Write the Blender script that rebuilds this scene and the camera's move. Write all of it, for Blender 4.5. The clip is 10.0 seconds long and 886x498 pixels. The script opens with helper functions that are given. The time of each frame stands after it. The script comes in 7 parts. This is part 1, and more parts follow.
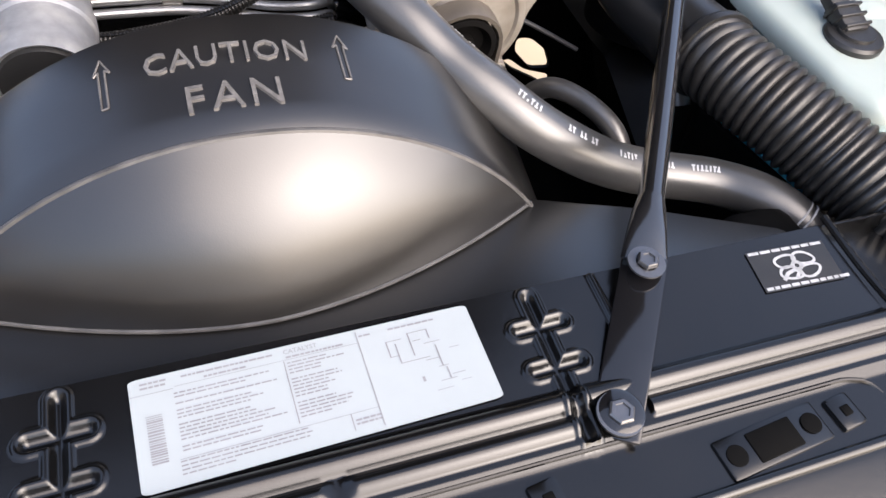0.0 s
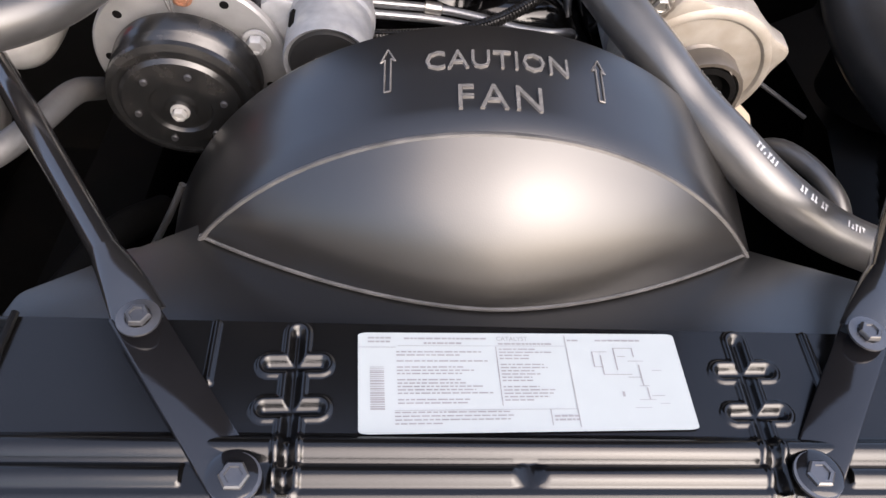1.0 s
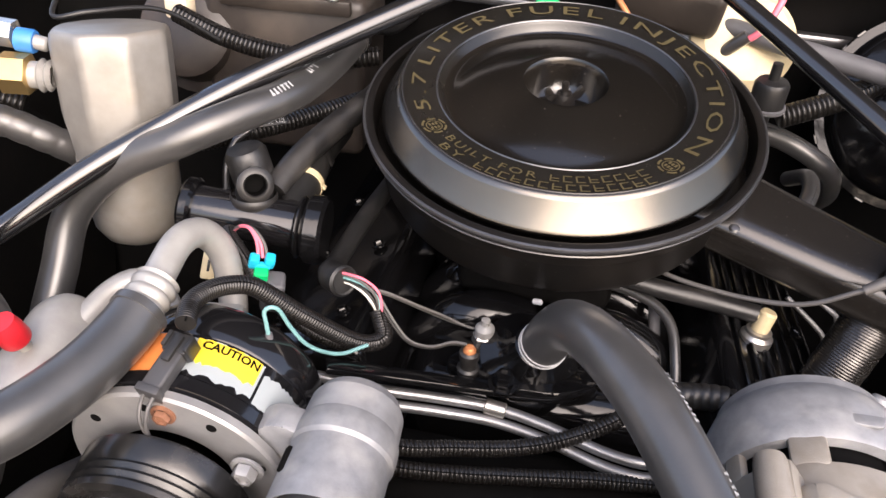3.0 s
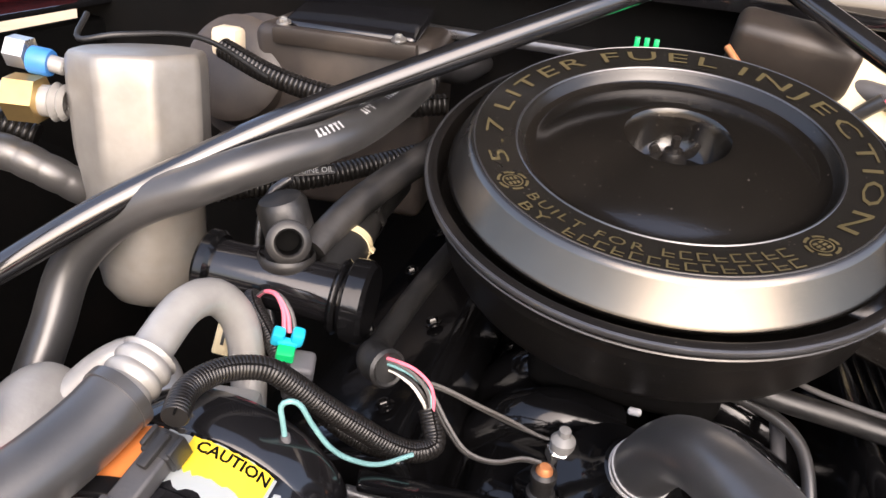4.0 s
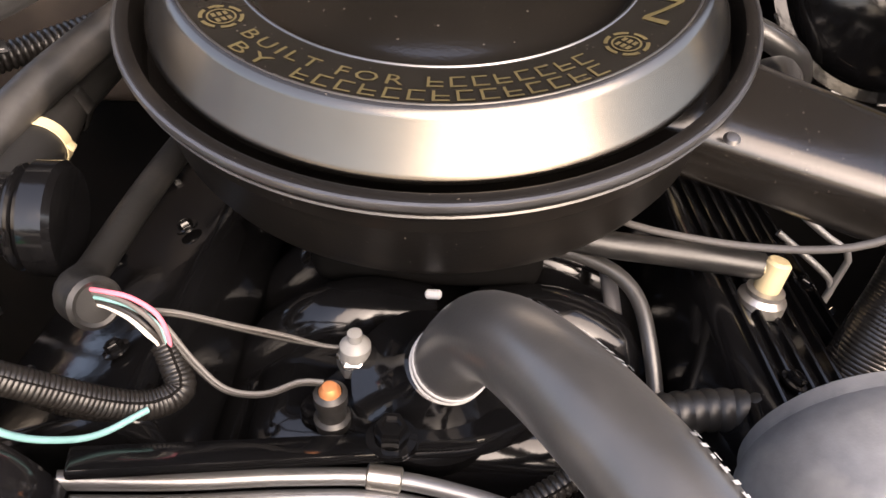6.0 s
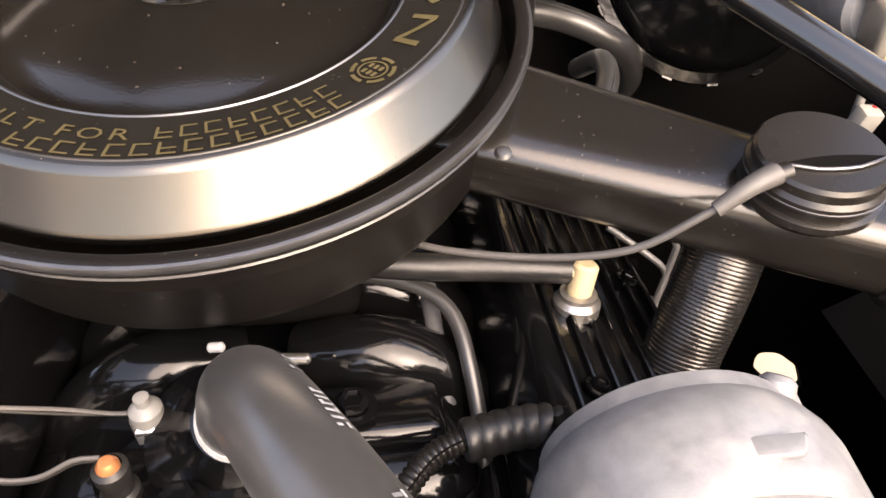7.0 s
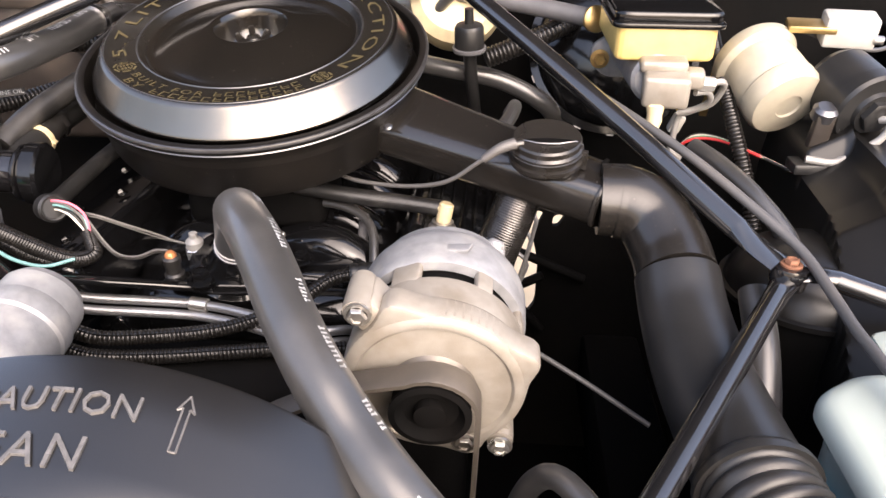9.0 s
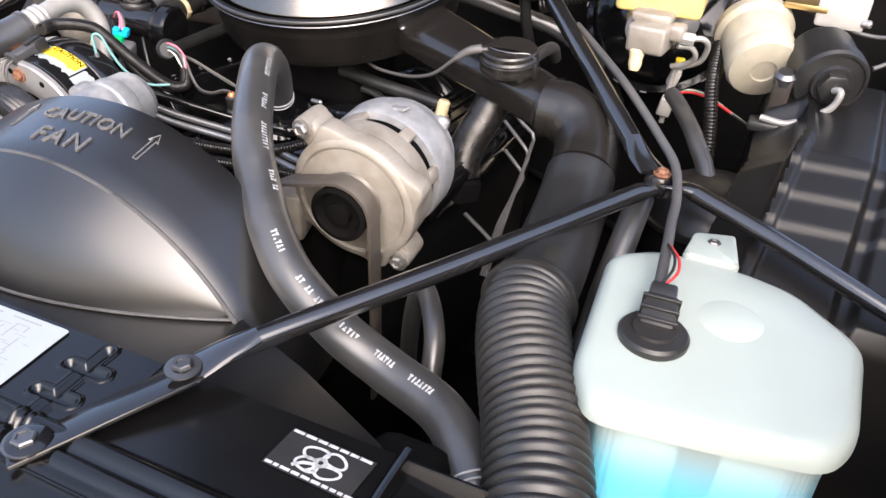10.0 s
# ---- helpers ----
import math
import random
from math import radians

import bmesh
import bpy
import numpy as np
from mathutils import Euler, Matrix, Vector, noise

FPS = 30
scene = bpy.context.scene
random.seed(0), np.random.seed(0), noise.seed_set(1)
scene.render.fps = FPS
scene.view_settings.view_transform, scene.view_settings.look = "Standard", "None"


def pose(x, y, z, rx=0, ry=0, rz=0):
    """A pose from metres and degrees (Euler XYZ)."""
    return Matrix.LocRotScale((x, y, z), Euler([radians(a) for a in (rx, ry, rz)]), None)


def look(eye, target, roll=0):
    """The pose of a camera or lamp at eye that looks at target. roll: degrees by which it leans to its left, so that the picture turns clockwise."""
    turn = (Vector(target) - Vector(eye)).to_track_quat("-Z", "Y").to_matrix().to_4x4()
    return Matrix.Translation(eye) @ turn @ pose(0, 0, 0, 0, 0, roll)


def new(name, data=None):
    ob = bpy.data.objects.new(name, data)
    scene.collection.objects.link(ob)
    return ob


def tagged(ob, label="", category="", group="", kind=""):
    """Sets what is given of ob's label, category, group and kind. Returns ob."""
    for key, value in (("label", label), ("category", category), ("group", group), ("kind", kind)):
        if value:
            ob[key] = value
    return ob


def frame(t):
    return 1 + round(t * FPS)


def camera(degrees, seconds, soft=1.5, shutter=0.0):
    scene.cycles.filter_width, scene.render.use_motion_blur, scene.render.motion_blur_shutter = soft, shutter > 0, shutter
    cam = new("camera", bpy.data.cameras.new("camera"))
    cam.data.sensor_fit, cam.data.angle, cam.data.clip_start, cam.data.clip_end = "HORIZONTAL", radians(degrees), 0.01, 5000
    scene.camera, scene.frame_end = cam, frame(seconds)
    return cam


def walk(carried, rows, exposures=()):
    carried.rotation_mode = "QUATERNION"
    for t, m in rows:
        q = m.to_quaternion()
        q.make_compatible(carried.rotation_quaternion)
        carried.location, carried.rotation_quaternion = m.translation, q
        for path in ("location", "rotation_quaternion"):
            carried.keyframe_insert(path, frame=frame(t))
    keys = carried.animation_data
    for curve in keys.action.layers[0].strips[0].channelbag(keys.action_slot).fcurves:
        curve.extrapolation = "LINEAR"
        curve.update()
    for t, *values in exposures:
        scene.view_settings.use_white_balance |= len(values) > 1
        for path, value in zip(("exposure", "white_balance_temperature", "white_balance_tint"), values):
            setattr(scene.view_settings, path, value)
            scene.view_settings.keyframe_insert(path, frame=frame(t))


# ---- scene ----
cam = camera(60.9, 10.0)
PATH = [
    (0, (-0.028, 0.113, 1.119), (0.517, 1.389, -0.322), 6.3),
    (0.5, (-0.057, 0.111, 1.113), (0.318, 1.461, -0.315), 7.1),
    (1, (-0.087, 0.088, 1.12), (0.101, 1.504, -0.28), 7.1),
    (1.5, (-0.08, 0.086, 1.163), (-0.052, 1.606, -0.136), 6.3),
    (2, (-0.05, 0.152, 1.195), (-0.121, 1.75, -0.006), 5.7),
    (2.5, (-0.022, 0.247, 1.202), (-0.178, 1.9, 0.088), 5.2),
    (3, (-0.02, 0.33, 1.189), (-0.266, 2.023, 0.153), 5.1),
    (3.2, (-0.025, 0.356, 1.185), (-0.298, 2.056, 0.167), 5.3),
    (4.3, (-0.075, 0.465, 1.088), (-0.503, 2.222, 0.235), 6.2),
    (4.5, (-0.088, 0.481, 1.066), (-0.49, 2.23, 0.183), 6.2),
    (5, (-0.08, 0.513, 1.059), (-0.345, 2.219, 0.049), 6.2),
    (5.5, (-0.051, 0.541, 1.066), (-0.168, 2.211, -0.028), 4.7),
    (6, (-0.009, 0.551, 1.065), (-0.01, 2.209, -0.053), 2.7),
    (6.2, (0.002, 0.553, 1.067), (0.054, 2.211, -0.05), 2.3),
    (7.3, (0.091, 0.573, 1.076), (0.271, 2.219, -0.047), -1.3),
    (7.5, (0.098, 0.57, 1.078), (0.282, 2.223, -0.033), -1.4),
    (8, (0.108, 0.513, 1.104), (0.256, 2.218, 0.068), -1.4),
    (8.5, (0.146, 0.388, 1.128), (0.199, 2.139, 0.163), -0.6),
    (9, (0.233, 0.213, 1.131), (0.117, 1.987, 0.215), 0.9),
    (9.5, (0.367, 0.091, 1.139), (0.001, 1.835, 0.23), 3.1),
    (10, (0.542, 0.05, 1.107), (-0.09, 1.695, 0.162), 5.6),
]
LIGHT = [(0, 1.60, 5450, 12), (1, 1.53, 5500, 13), (2, 1.54, 5550, 14), (3, 1.47, 5600, 14), (4.5, 1.56, 5650, 14), (6, 1.94, 6050, 15), (7.5, 2.10, 6150, 15), (8.5, 2.00, 5850, 15), (9.5, 1.83, 5600, 13), (10, 1.68, 5400, 12)]
walk(cam, [(t, look(eye, target, roll)) for t, eye, target, roll in PATH], LIGHT)

# ---- world and light: a low warm sun ahead of the car, clear evening sky ----
world = bpy.data.worlds.new("evening_sky")
scene.world = world
world.use_nodes = True
wn = world.node_tree
sky = wn.nodes.new("ShaderNodeTexSky")
sky.sky_type = 'NISHITA'
sky.sun_disc = False
SUN_EL, SUN_AZ = radians(33), radians(27)
sky.sun_elevation = SUN_EL
sky.sun_rotation = math.pi - SUN_AZ
sky.air_density, sky.dust_density, sky.ozone_density = 1.0, 4.5, 0.4
veil = wn.nodes.new("ShaderNodeMixRGB")
veil.blend_type = 'ADD'
veil.inputs[0].default_value = 1.0
veil.inputs[2].default_value = (1.6, 1.45, 1.35, 1)   # thin high cloud, even over the whole sky
wn.nodes["Background"].inputs["Strength"].default_value = 0.10
wn.links.new(sky.outputs[0], veil.inputs[1])
wn.links.new(veil.outputs[0], wn.nodes["Background"].inputs["Color"])
sun_way = Vector((math.sin(SUN_AZ) * math.cos(SUN_EL), -math.cos(SUN_AZ) * math.cos(SUN_EL), math.sin(SUN_EL)))
sun = new("sun", bpy.data.lights.new("sun", "SUN"))
sun.data.energy, sun.data.angle, sun.data.color = 2.15, radians(74), (1.0, 0.73, 0.48)
sun.matrix_world = look(sun_way * 20, (0, 0, 0))

# ---- materials ----
def mat(name, col, rough=0.5, metal=0.0, var=0.25, scale=60.0, bump=0.0, bscale=400.0, rvar=0.15, spec=0.5, coat=0.0, coat_rough=0.08, dirt=None, dirt_amt=0.0, dscale=9.0, speck=0.0):
    m = bpy.data.materials.new(name)
    m.use_nodes = True
    nt = m.node_tree
    b = nt.nodes["Principled BSDF"]
    tc = nt.nodes.new("ShaderNodeTexCoord")
    n1 = nt.nodes.new("ShaderNodeTexNoise")
    n1.inputs["Scale"].default_value, n1.inputs["Detail"].default_value = scale, 4
    n2 = nt.nodes.new("ShaderNodeTexNoise")
    n2.inputs["Scale"].default_value, n2.inputs["Detail"].default_value = dscale, 5
    for n in (n1, n2):
        nt.links.new(tc.outputs["Object"], n.inputs["Vector"])
    lo = [c * (1 - var) for c in col]
    hi = [min(1, c * (1 + var)) for c in col]
    mix = nt.nodes.new("ShaderNodeMixRGB")
    mix.inputs[1].default_value, mix.inputs[2].default_value = (*lo, 1), (*hi, 1)
    nt.links.new(n1.outputs[0], mix.inputs[0])
    out = mix.outputs[0]
    if dirt:
        ramp = nt.nodes.new("ShaderNodeValToRGB")
        ramp.color_ramp.elements[0].position, ramp.color_ramp.elements[1].position = 0.48, 0.72
        nt.links.new(n2.outputs[0], ramp.inputs[0])
        mul = nt.nodes.new("ShaderNodeMath")
        mul.operation = 'MULTIPLY'
        mul.inputs[1].default_value = dirt_amt
        nt.links.new(ramp.outputs[0], mul.inputs[0])
        mx2 = nt.nodes.new("ShaderNodeMixRGB")
        mx2.inputs[2].default_value = (*dirt, 1)
        nt.links.new(mul.outputs[0], mx2.inputs[0])
        nt.links.new(out, mx2.inputs[1])
        out = mx2.outputs[0]
    if speck:
        n4 = nt.nodes.new("ShaderNodeTexNoise")
        n4.inputs["Scale"].default_value, n4.inputs["Detail"].default_value = 420, 1
        nt.links.new(tc.outputs["Object"], n4.inputs["Vector"])
        r4 = nt.nodes.new("ShaderNodeValToRGB")
        r4.color_ramp.elements[0].position, r4.color_ramp.elements[1].position = 0.735, 0.78
        nt.links.new(n4.outputs[0], r4.inputs[0])
        m4 = nt.nodes.new("ShaderNodeMath")
        m4.operation = 'MULTIPLY'
        m4.inputs[1].default_value = speck
        nt.links.new(r4.outputs[0], m4.inputs[0])
        mx4 = nt.nodes.new("ShaderNodeMixRGB")
        mx4.inputs[2].default_value = (0.24, 0.21, 0.18, 1)
        nt.links.new(m4.outputs[0], mx4.inputs[0])
        nt.links.new(out, mx4.inputs[1])
        out = mx4.outputs[0]
    nt.links.new(out, b.inputs["Base Color"])
    mr = nt.nodes.new("ShaderNodeMapRange")
    mr.inputs["To Min"].default_value = max(0.02, rough - rvar)
    mr.inputs["To Max"].default_value = min(1, rough + rvar)
    nt.links.new(n2.outputs[0], mr.inputs["Value"])
    nt.links.new(mr.outputs[0], b.inputs["Roughness"])
    b.inputs["Metallic"].default_value = metal
    b.inputs["Specular IOR Level"].default_value = spec
    b.inputs["Coat Weight"].default_value = coat
    b.inputs["Coat Roughness"].default_value = coat_rough
    if bump:
        n3 = nt.nodes.new("ShaderNodeTexNoise")
        n3.inputs["Scale"].default_value, n3.inputs["Detail"].default_value = bscale, 3
        nt.links.new(tc.outputs["Object"], n3.inputs["Vector"])
        bp = nt.nodes.new("ShaderNodeBump")
        bp.inputs["Strength"].default_value, bp.inputs["Distance"].default_value = bump, 0.001
        nt.links.new(n3.outputs[0], bp.inputs["Height"])
        nt.links.new(bp.outputs[0], b.inputs["Normal"])
    return m


DUST = (0.16, 0.13, 0.10)
BLACK_PAINT = mat("black_enamel_paint", (0.007, 0.007, 0.008), 0.10, bump=0.03, bscale=250, rvar=0.05, dirt=DUST, dirt_amt=0.02, spec=0.8)
BLACK_GLOSS = mat("wet_gloss_black_paint", (0.0042, 0.0042, 0.0046), 0.12, bump=0.25, bscale=70, rvar=0.06, spec=0.5)
SUPPORT_PAINT = mat("lacquered_black_steel", (0.0030, 0.0030, 0.0031), 0.20, bump=0.03, bscale=220, rvar=0.05, dirt=DUST, dirt_amt=0.012, spec=0.55)
SHROUD = mat("black_moulded_plastic", (0.0058, 0.0054, 0.0050), 0.34, coat=0.7, coat_rough=0.26, bump=0.06, bscale=900, rvar=0.05, dirt=DUST, dirt_amt=0.015, spec=0.65)
SATIN = mat("satin_black_sheet_metal", (0.013, 0.0118, 0.0105), 0.27, bump=0.05, bscale=500, rvar=0.05, dirt=DUST, dirt_amt=0.03, spec=0.6, speck=0.22)
SNORKEL = mat("semi_gloss_black_enamel", (0.010, 0.0090, 0.0080), 0.21, bump=0.05, bscale=300, rvar=0.05, dirt=DUST, dirt_amt=0.03, spec=0.8, speck=0.22)
LID_RING = mat("air_cleaner_ring_black", (0.010, 0.0092, 0.0078), 0.26, bump=0.03, bscale=600, rvar=0.05, dirt=DUST, dirt_amt=0.025, spec=0.6, speck=0.22)
WORN_EDGE = mat("scuffed_plastic_edge", (0.06, 0.058, 0.056), 0.38, var=0.9, scale=60, spec=0.5)
PAN_BLACK = mat("air_cleaner_pan_black", (0.0062, 0.0056, 0.0051), 0.38, bump=0.05, bscale=500, rvar=0.06, dirt=DUST, dirt_amt=0.03, dscale=14, spec=0.28, speck=0.25)
LID_DISH = mat("air_cleaner_satin_black", (0.0068, 0.0060, 0.0050), 0.12, bump=0.04, bscale=600, rvar=0.05, dirt=DUST, dirt_amt=0.03, spec=0.8, speck=0.22)
RUBBER = mat("black_rubber_hose", (0.030, 0.030, 0.030), 0.36, bump=0.08, bscale=500, rvar=0.08, dirt=(0.14, 0.13, 0.12), dirt_amt=0.22, dscale=16, spec=0.7, coat=0.6, coat_rough=0.24)
RUBBER.node_tree.nodes["Principled BSDF"].inputs["Sheen Weight"].default_value = 0.04
CLUTCH = mat("scuffed_black_clutch", (0.009, 0.009, 0.009), 0.25, rvar=0.10, bump=0.10, bscale=160, dirt=(0.06, 0.055, 0.05), dirt_amt=0.25, dscale=40, spec=0.65)
BELT = mat("dusty_belt_rubber", (0.055, 0.048, 0.040), 0.5, bump=0.15, bscale=300, dirt=(0.13, 0.11, 0.085), dirt_amt=0.5, dscale=20)
RUBBER_BLACK = mat("greasy_black_rubber", (0.011, 0.011, 0.011), 0.42, bump=0.15, bscale=300, rvar=0.12, dirt=(0.08, 0.075, 0.07), dirt_amt=0.35, dscale=30, spec=0.6)
RUBBER_OLD = mat("weathered_grey_rubber", (0.055, 0.055, 0.056), 0.55, bump=0.2, bscale=300, rvar=0.10, dirt=DUST, dirt_amt=0.2, spec=0.8)
LOOM = mat("split_loom_plastic", (0.010, 0.0092, 0.0085), 0.34, rvar=0.08, spec=0.5)
PLASTIC = mat("black_plastic", (0.016, 0.016, 0.016), 0.36, bump=0.08, bscale=600, dirt=DUST, dirt_amt=0.06, spec=0.45)
GREY_BLACK = mat("worn_grey_black_plastic", (0.045, 0.045, 0.047), 0.42, bump=0.1, bscale=500, dirt=DUST, dirt_amt=0.12, dscale=40)
GREY_PLASTIC = mat("grey_plastic", (0.09, 0.09, 0.095), 0.5, bump=0.1)
CAST = mat("sand_cast_aluminium", (0.31, 0.285, 0.245), 0.50, metal=0.4, bump=0.22, bscale=1100, rvar=0.12, dirt=(0.16, 0.13, 0.09), dirt_amt=0.6, dscale=22)
CAST_GREY = mat("grey_cast_aluminium", (0.25, 0.255, 0.265), 0.5, metal=0.35, var=0.35, scale=90, bump=0.14, bscale=900, rvar=0.12, dirt=(0.45, 0.44, 0.42), dirt_amt=0.6, dscale=34)
GREASY = mat("greasy_cast_aluminium", (0.15, 0.135, 0.115), 0.42, metal=0.4, var=0.4, scale=80, bump=0.25, bscale=500, dirt=(0.05, 0.042, 0.035), dirt_amt=0.6, dscale=30)
ALU = mat("bare_aluminium_tube", (0.33, 0.325, 0.31), 0.42, metal=0.3, bump=0.15, bscale=300, dirt=(0.3, 0.27, 0.22), dirt_amt=0.3, dscale=25)
ALU_SPUN = mat("dull_spun_aluminium", (0.28, 0.268, 0.245), 0.40, metal=0.45, bump=0.1, bscale=200, dirt=(0.34, 0.27, 0.18), dirt_amt=0.4, dscale=14)
ZINC = mat("zinc_plated_steel", (0.60, 0.59, 0.56), 0.30, metal=0.9, bump=0.1, dirt=(0.3, 0.2, 0.12), dirt_amt=0.3, dscale=40)
STEEL = mat("polished_steel", (0.56, 0.56, 0.57), 0.24, metal=1.0, rvar=0.06)
BRUSHED = mat("brushed_chrome_band", (0.185, 0.172, 0.152), 0.25, metal=1.0, var=0.08, rvar=0.08, dirt=(0.13, 0.10, 0.07), dirt_amt=0.35, dscale=12, bump=0.03, bscale=900)
FLANGE = mat("dull_silver_flange", (0.27, 0.27, 0.27), 0.38, metal=0.4, bump=0.12, dirt=(0.28, 0.25, 0.22), dirt_amt=0.35, dscale=30)
BRASS = mat("brass_fitting", (0.62, 0.44, 0.18), 0.32, metal=0.9, dirt=(0.3, 0.22, 0.1), dirt_amt=0.3)
RUST = mat("rusted_bolt_head", (0.22, 0.105, 0.06), 0.7, metal=0.3, var=0.5, scale=200, bump=0.4)
GOLD_INK = mat("gold_printed_ink", (0.10, 0.082, 0.038), 0.45, metal=0.3)
WHITE_INK = mat("white_printed_ink", (0.36, 0.37, 0.38), 0.6, var=0.5, scale=300)
# Worn, and paler than the shroud: light caught on raised edges is coloured in.
EMBOSS = mat("worn_highlit_raised_letters", (0.12, 0.116, 0.112), 0.30, var=0.6, scale=140, metal=0.2)
PAPER = mat("white_label_paper", (0.30, 0.33, 0.34), 0.45, var=0.03, bump=0.05, bscale=60)
PAPER_INK = mat("grey_label_ink", (0.20, 0.20, 0.215), 0.6)
YELLOW = mat("yellow_warning_ink", (0.80, 0.58, 0.02), 0.5)
ORANGE = mat("orange_label", (0.75, 0.25, 0.06), 0.5)
RED = mat("red_plastic_cap", (0.60, 0.02, 0.03), 0.4)
BLUE = mat("blue_plastic_cap", (0.05, 0.20, 0.55), 0.4)
CYAN = mat("cyan_connector_clip", (0.03, 0.42, 0.62), 0.4)
GREEN = mat("green_connector_clip", (0.02, 0.50, 0.14), 0.4)
TEAL_WIRE = mat("pale_teal_wire", (0.17, 0.33, 0.33), 0.45)
PINK_WIRE = mat("pink_wire", (0.70, 0.16, 0.22), 0.45)
RED_WIRE = mat("red_wire", (0.5, 0.03, 0.03), 0.45)
GREEN_WIRE = mat("green_wire", (0.05, 0.22, 0.12), 0.45)
WHITE_WIRE = mat("white_wire", (0.6, 0.58, 0.52), 0.5)
CREAM = mat("cream_plastic", (0.60, 0.51, 0.31), 0.45, bump=0.05, dirt=(0.4, 0.3, 0.15), dirt_amt=0.3)
WHITE_PLASTIC = mat("white_plastic", (0.40, 0.39, 0.36), 0.45)
RESERVOIR = mat("yellowed_nylon_reservoir", (0.56, 0.43, 0.15), 0.35, dirt=(0.5, 0.36, 0.1), dirt_amt=0.4)
COPPER = mat("orange_copper_terminal", (0.72, 0.30, 0.12), 0.35, metal=0.6)
COVER_BLACK = mat("smooth_black_moulding", (0.007, 0.0068, 0.0066), 0.34, rvar=0.06, bump=0.05, bscale=500, dirt=DUST, dirt_amt=0.025, spec=0.4)
CREAM_PAINT = mat("aged_cream_paint", (0.40, 0.37, 0.29), 0.42, metal=0.15, bump=0.06, bscale=200, dirt=(0.26, 0.22, 0.14), dirt_amt=0.3, dscale=18)
STEEL_TUBE = mat("dull_steel_tube", (0.26, 0.265, 0.275), 0.36, metal=0.75, rvar=0.08, bump=0.08, dirt=(0.12, 0.10, 0.08), dirt_amt=0.4, dscale=30)
SENDER = mat("translucent_grey_boot", (0.22, 0.22, 0.215), 0.4, dirt=(0.2, 0.18, 0.15), dirt_amt=0.4, dscale=60)
FOIL = mat("dark_foil_tube", (0.075, 0.072, 0.07), 0.28, metal=0.85, var=0.5, scale=120, bump=0.5, bscale=200, dirt=(0.03, 0.028, 0.025), dirt_amt=0.5, dscale=30)
# Near-black without gloss: shade deep in the bay and in holes is coloured in.
DARK = mat("grimy_black_with_shade", (0.004, 0.004, 0.004), 0.75, bump=0.3, bscale=120, dirt=(0.010, 0.008, 0.007), dirt_amt=0.3, spec=0.04)
BROWN_BOX = mat("dusty_brown_black_plastic", (0.030, 0.025, 0.021), 0.46, bump=0.1, dirt=(0.20, 0.16, 0.12), dirt_amt=0.30)
CONCRETE = mat("pale_sandy_ground", (0.52, 0.41, 0.26), 0.9, bump=0.5, bscale=30, scale=3, dscale=0.8, dirt=(0.25, 0.22, 0.18), dirt_amt=0.4)
MAROON = mat("dark_maroon_car_paint", (0.10, 0.012, 0.016), 0.15, coat=1.0, rvar=0.04)
TAN = mat("tan_painted_frame", (0.62, 0.53, 0.38), 0.6, bump=0.2, dirt=(0.3, 0.24, 0.16), dirt_amt=0.4)


def bottle_plastic(name, col):
    m = mat(name, col, 0.34, var=0.06, scale=20, rvar=0.06)
    b = m.node_tree.nodes["Principled BSDF"]
    b.inputs["Subsurface Weight"].default_value = 0.35
    b.inputs["Subsurface Radius"].default_value = (0.02, 0.025, 0.025)
    return m


BOTTLE = bottle_plastic("milky_polyethylene", (0.34, 0.385, 0.355))
FLUID = bottle_plastic("blue_washer_fluid_behind_plastic", (0.16, 0.58, 0.80))


def fluid_level(m, z_low, z_high, milky):
    """The milky wall shows clear of the fluid above its level."""
    nt = m.node_tree
    b = nt.nodes["Principled BSDF"]
    old = b.inputs["Base Color"].links[0].from_socket
    geo = nt.nodes.new("ShaderNodeNewGeometry")
    sep = nt.nodes.new("ShaderNodeSeparateXYZ")
    nt.links.new(geo.outputs["Position"], sep.inputs[0])
    mr = nt.nodes.new("ShaderNodeMapRange")
    mr.interpolation_type = 'SMOOTHSTEP'
    mr.inputs["From Min"].default_value, mr.inputs["From Max"].default_value = z_low, z_high
    nt.links.new(sep.outputs["Z"], mr.inputs["Value"])
    mx = nt.nodes.new("ShaderNodeMixRGB")
    mx.inputs[2].default_value = (*milky, 1)
    nt.links.new(mr.outputs[0], mx.inputs[0])
    nt.links.new(old, mx.inputs[1])
    nt.links.new(mx.outputs[0], b.inputs["Base Color"])


fluid_level(FLUID, 0.715, 0.768, (0.33, 0.39, 0.375))
WHITE_CLAMP = mat("white_coated_clamp", (0.42, 0.42, 0.42), 0.35, rvar=0.05)

# ---- building tools ----
def finish(name, bm, m, sharp=38):
    me = bpy.data.meshes.new(name)
    bmesh.ops.recalc_face_normals(bm, faces=bm.faces)
    bm.to_mesh(me)
    bm.free()
    me.shade_smooth()
    me.set_sharp_from_angle(angle=radians(sharp))
    me.materials.append(m)
    return me


def thing(name, at, label, category, group="", kind=""):
    ob = new(name)
    ob.empty_display_size = 0.02
    ob.location = at
    return tagged(ob, label, category, group, kind)


def part(name, bm, m, parent, label="", sharp=38):
    """Links a bmesh as one mesh object under a thing or a part. Coordinates are the world's."""
    ob = new(name, finish(name, bm, m, sharp))
    ob.parent = parent
    if parent.parent is None:
        ob.matrix_parent_inverse = parent.matrix_basis.inverted()
    if label:
        tagged(ob, label)
    return ob


def solo(name, bm, m, label, category, group="", kind="", sharp=38):
    return tagged(new(name, finish(name, bm, m, sharp)), label, category, group, kind)


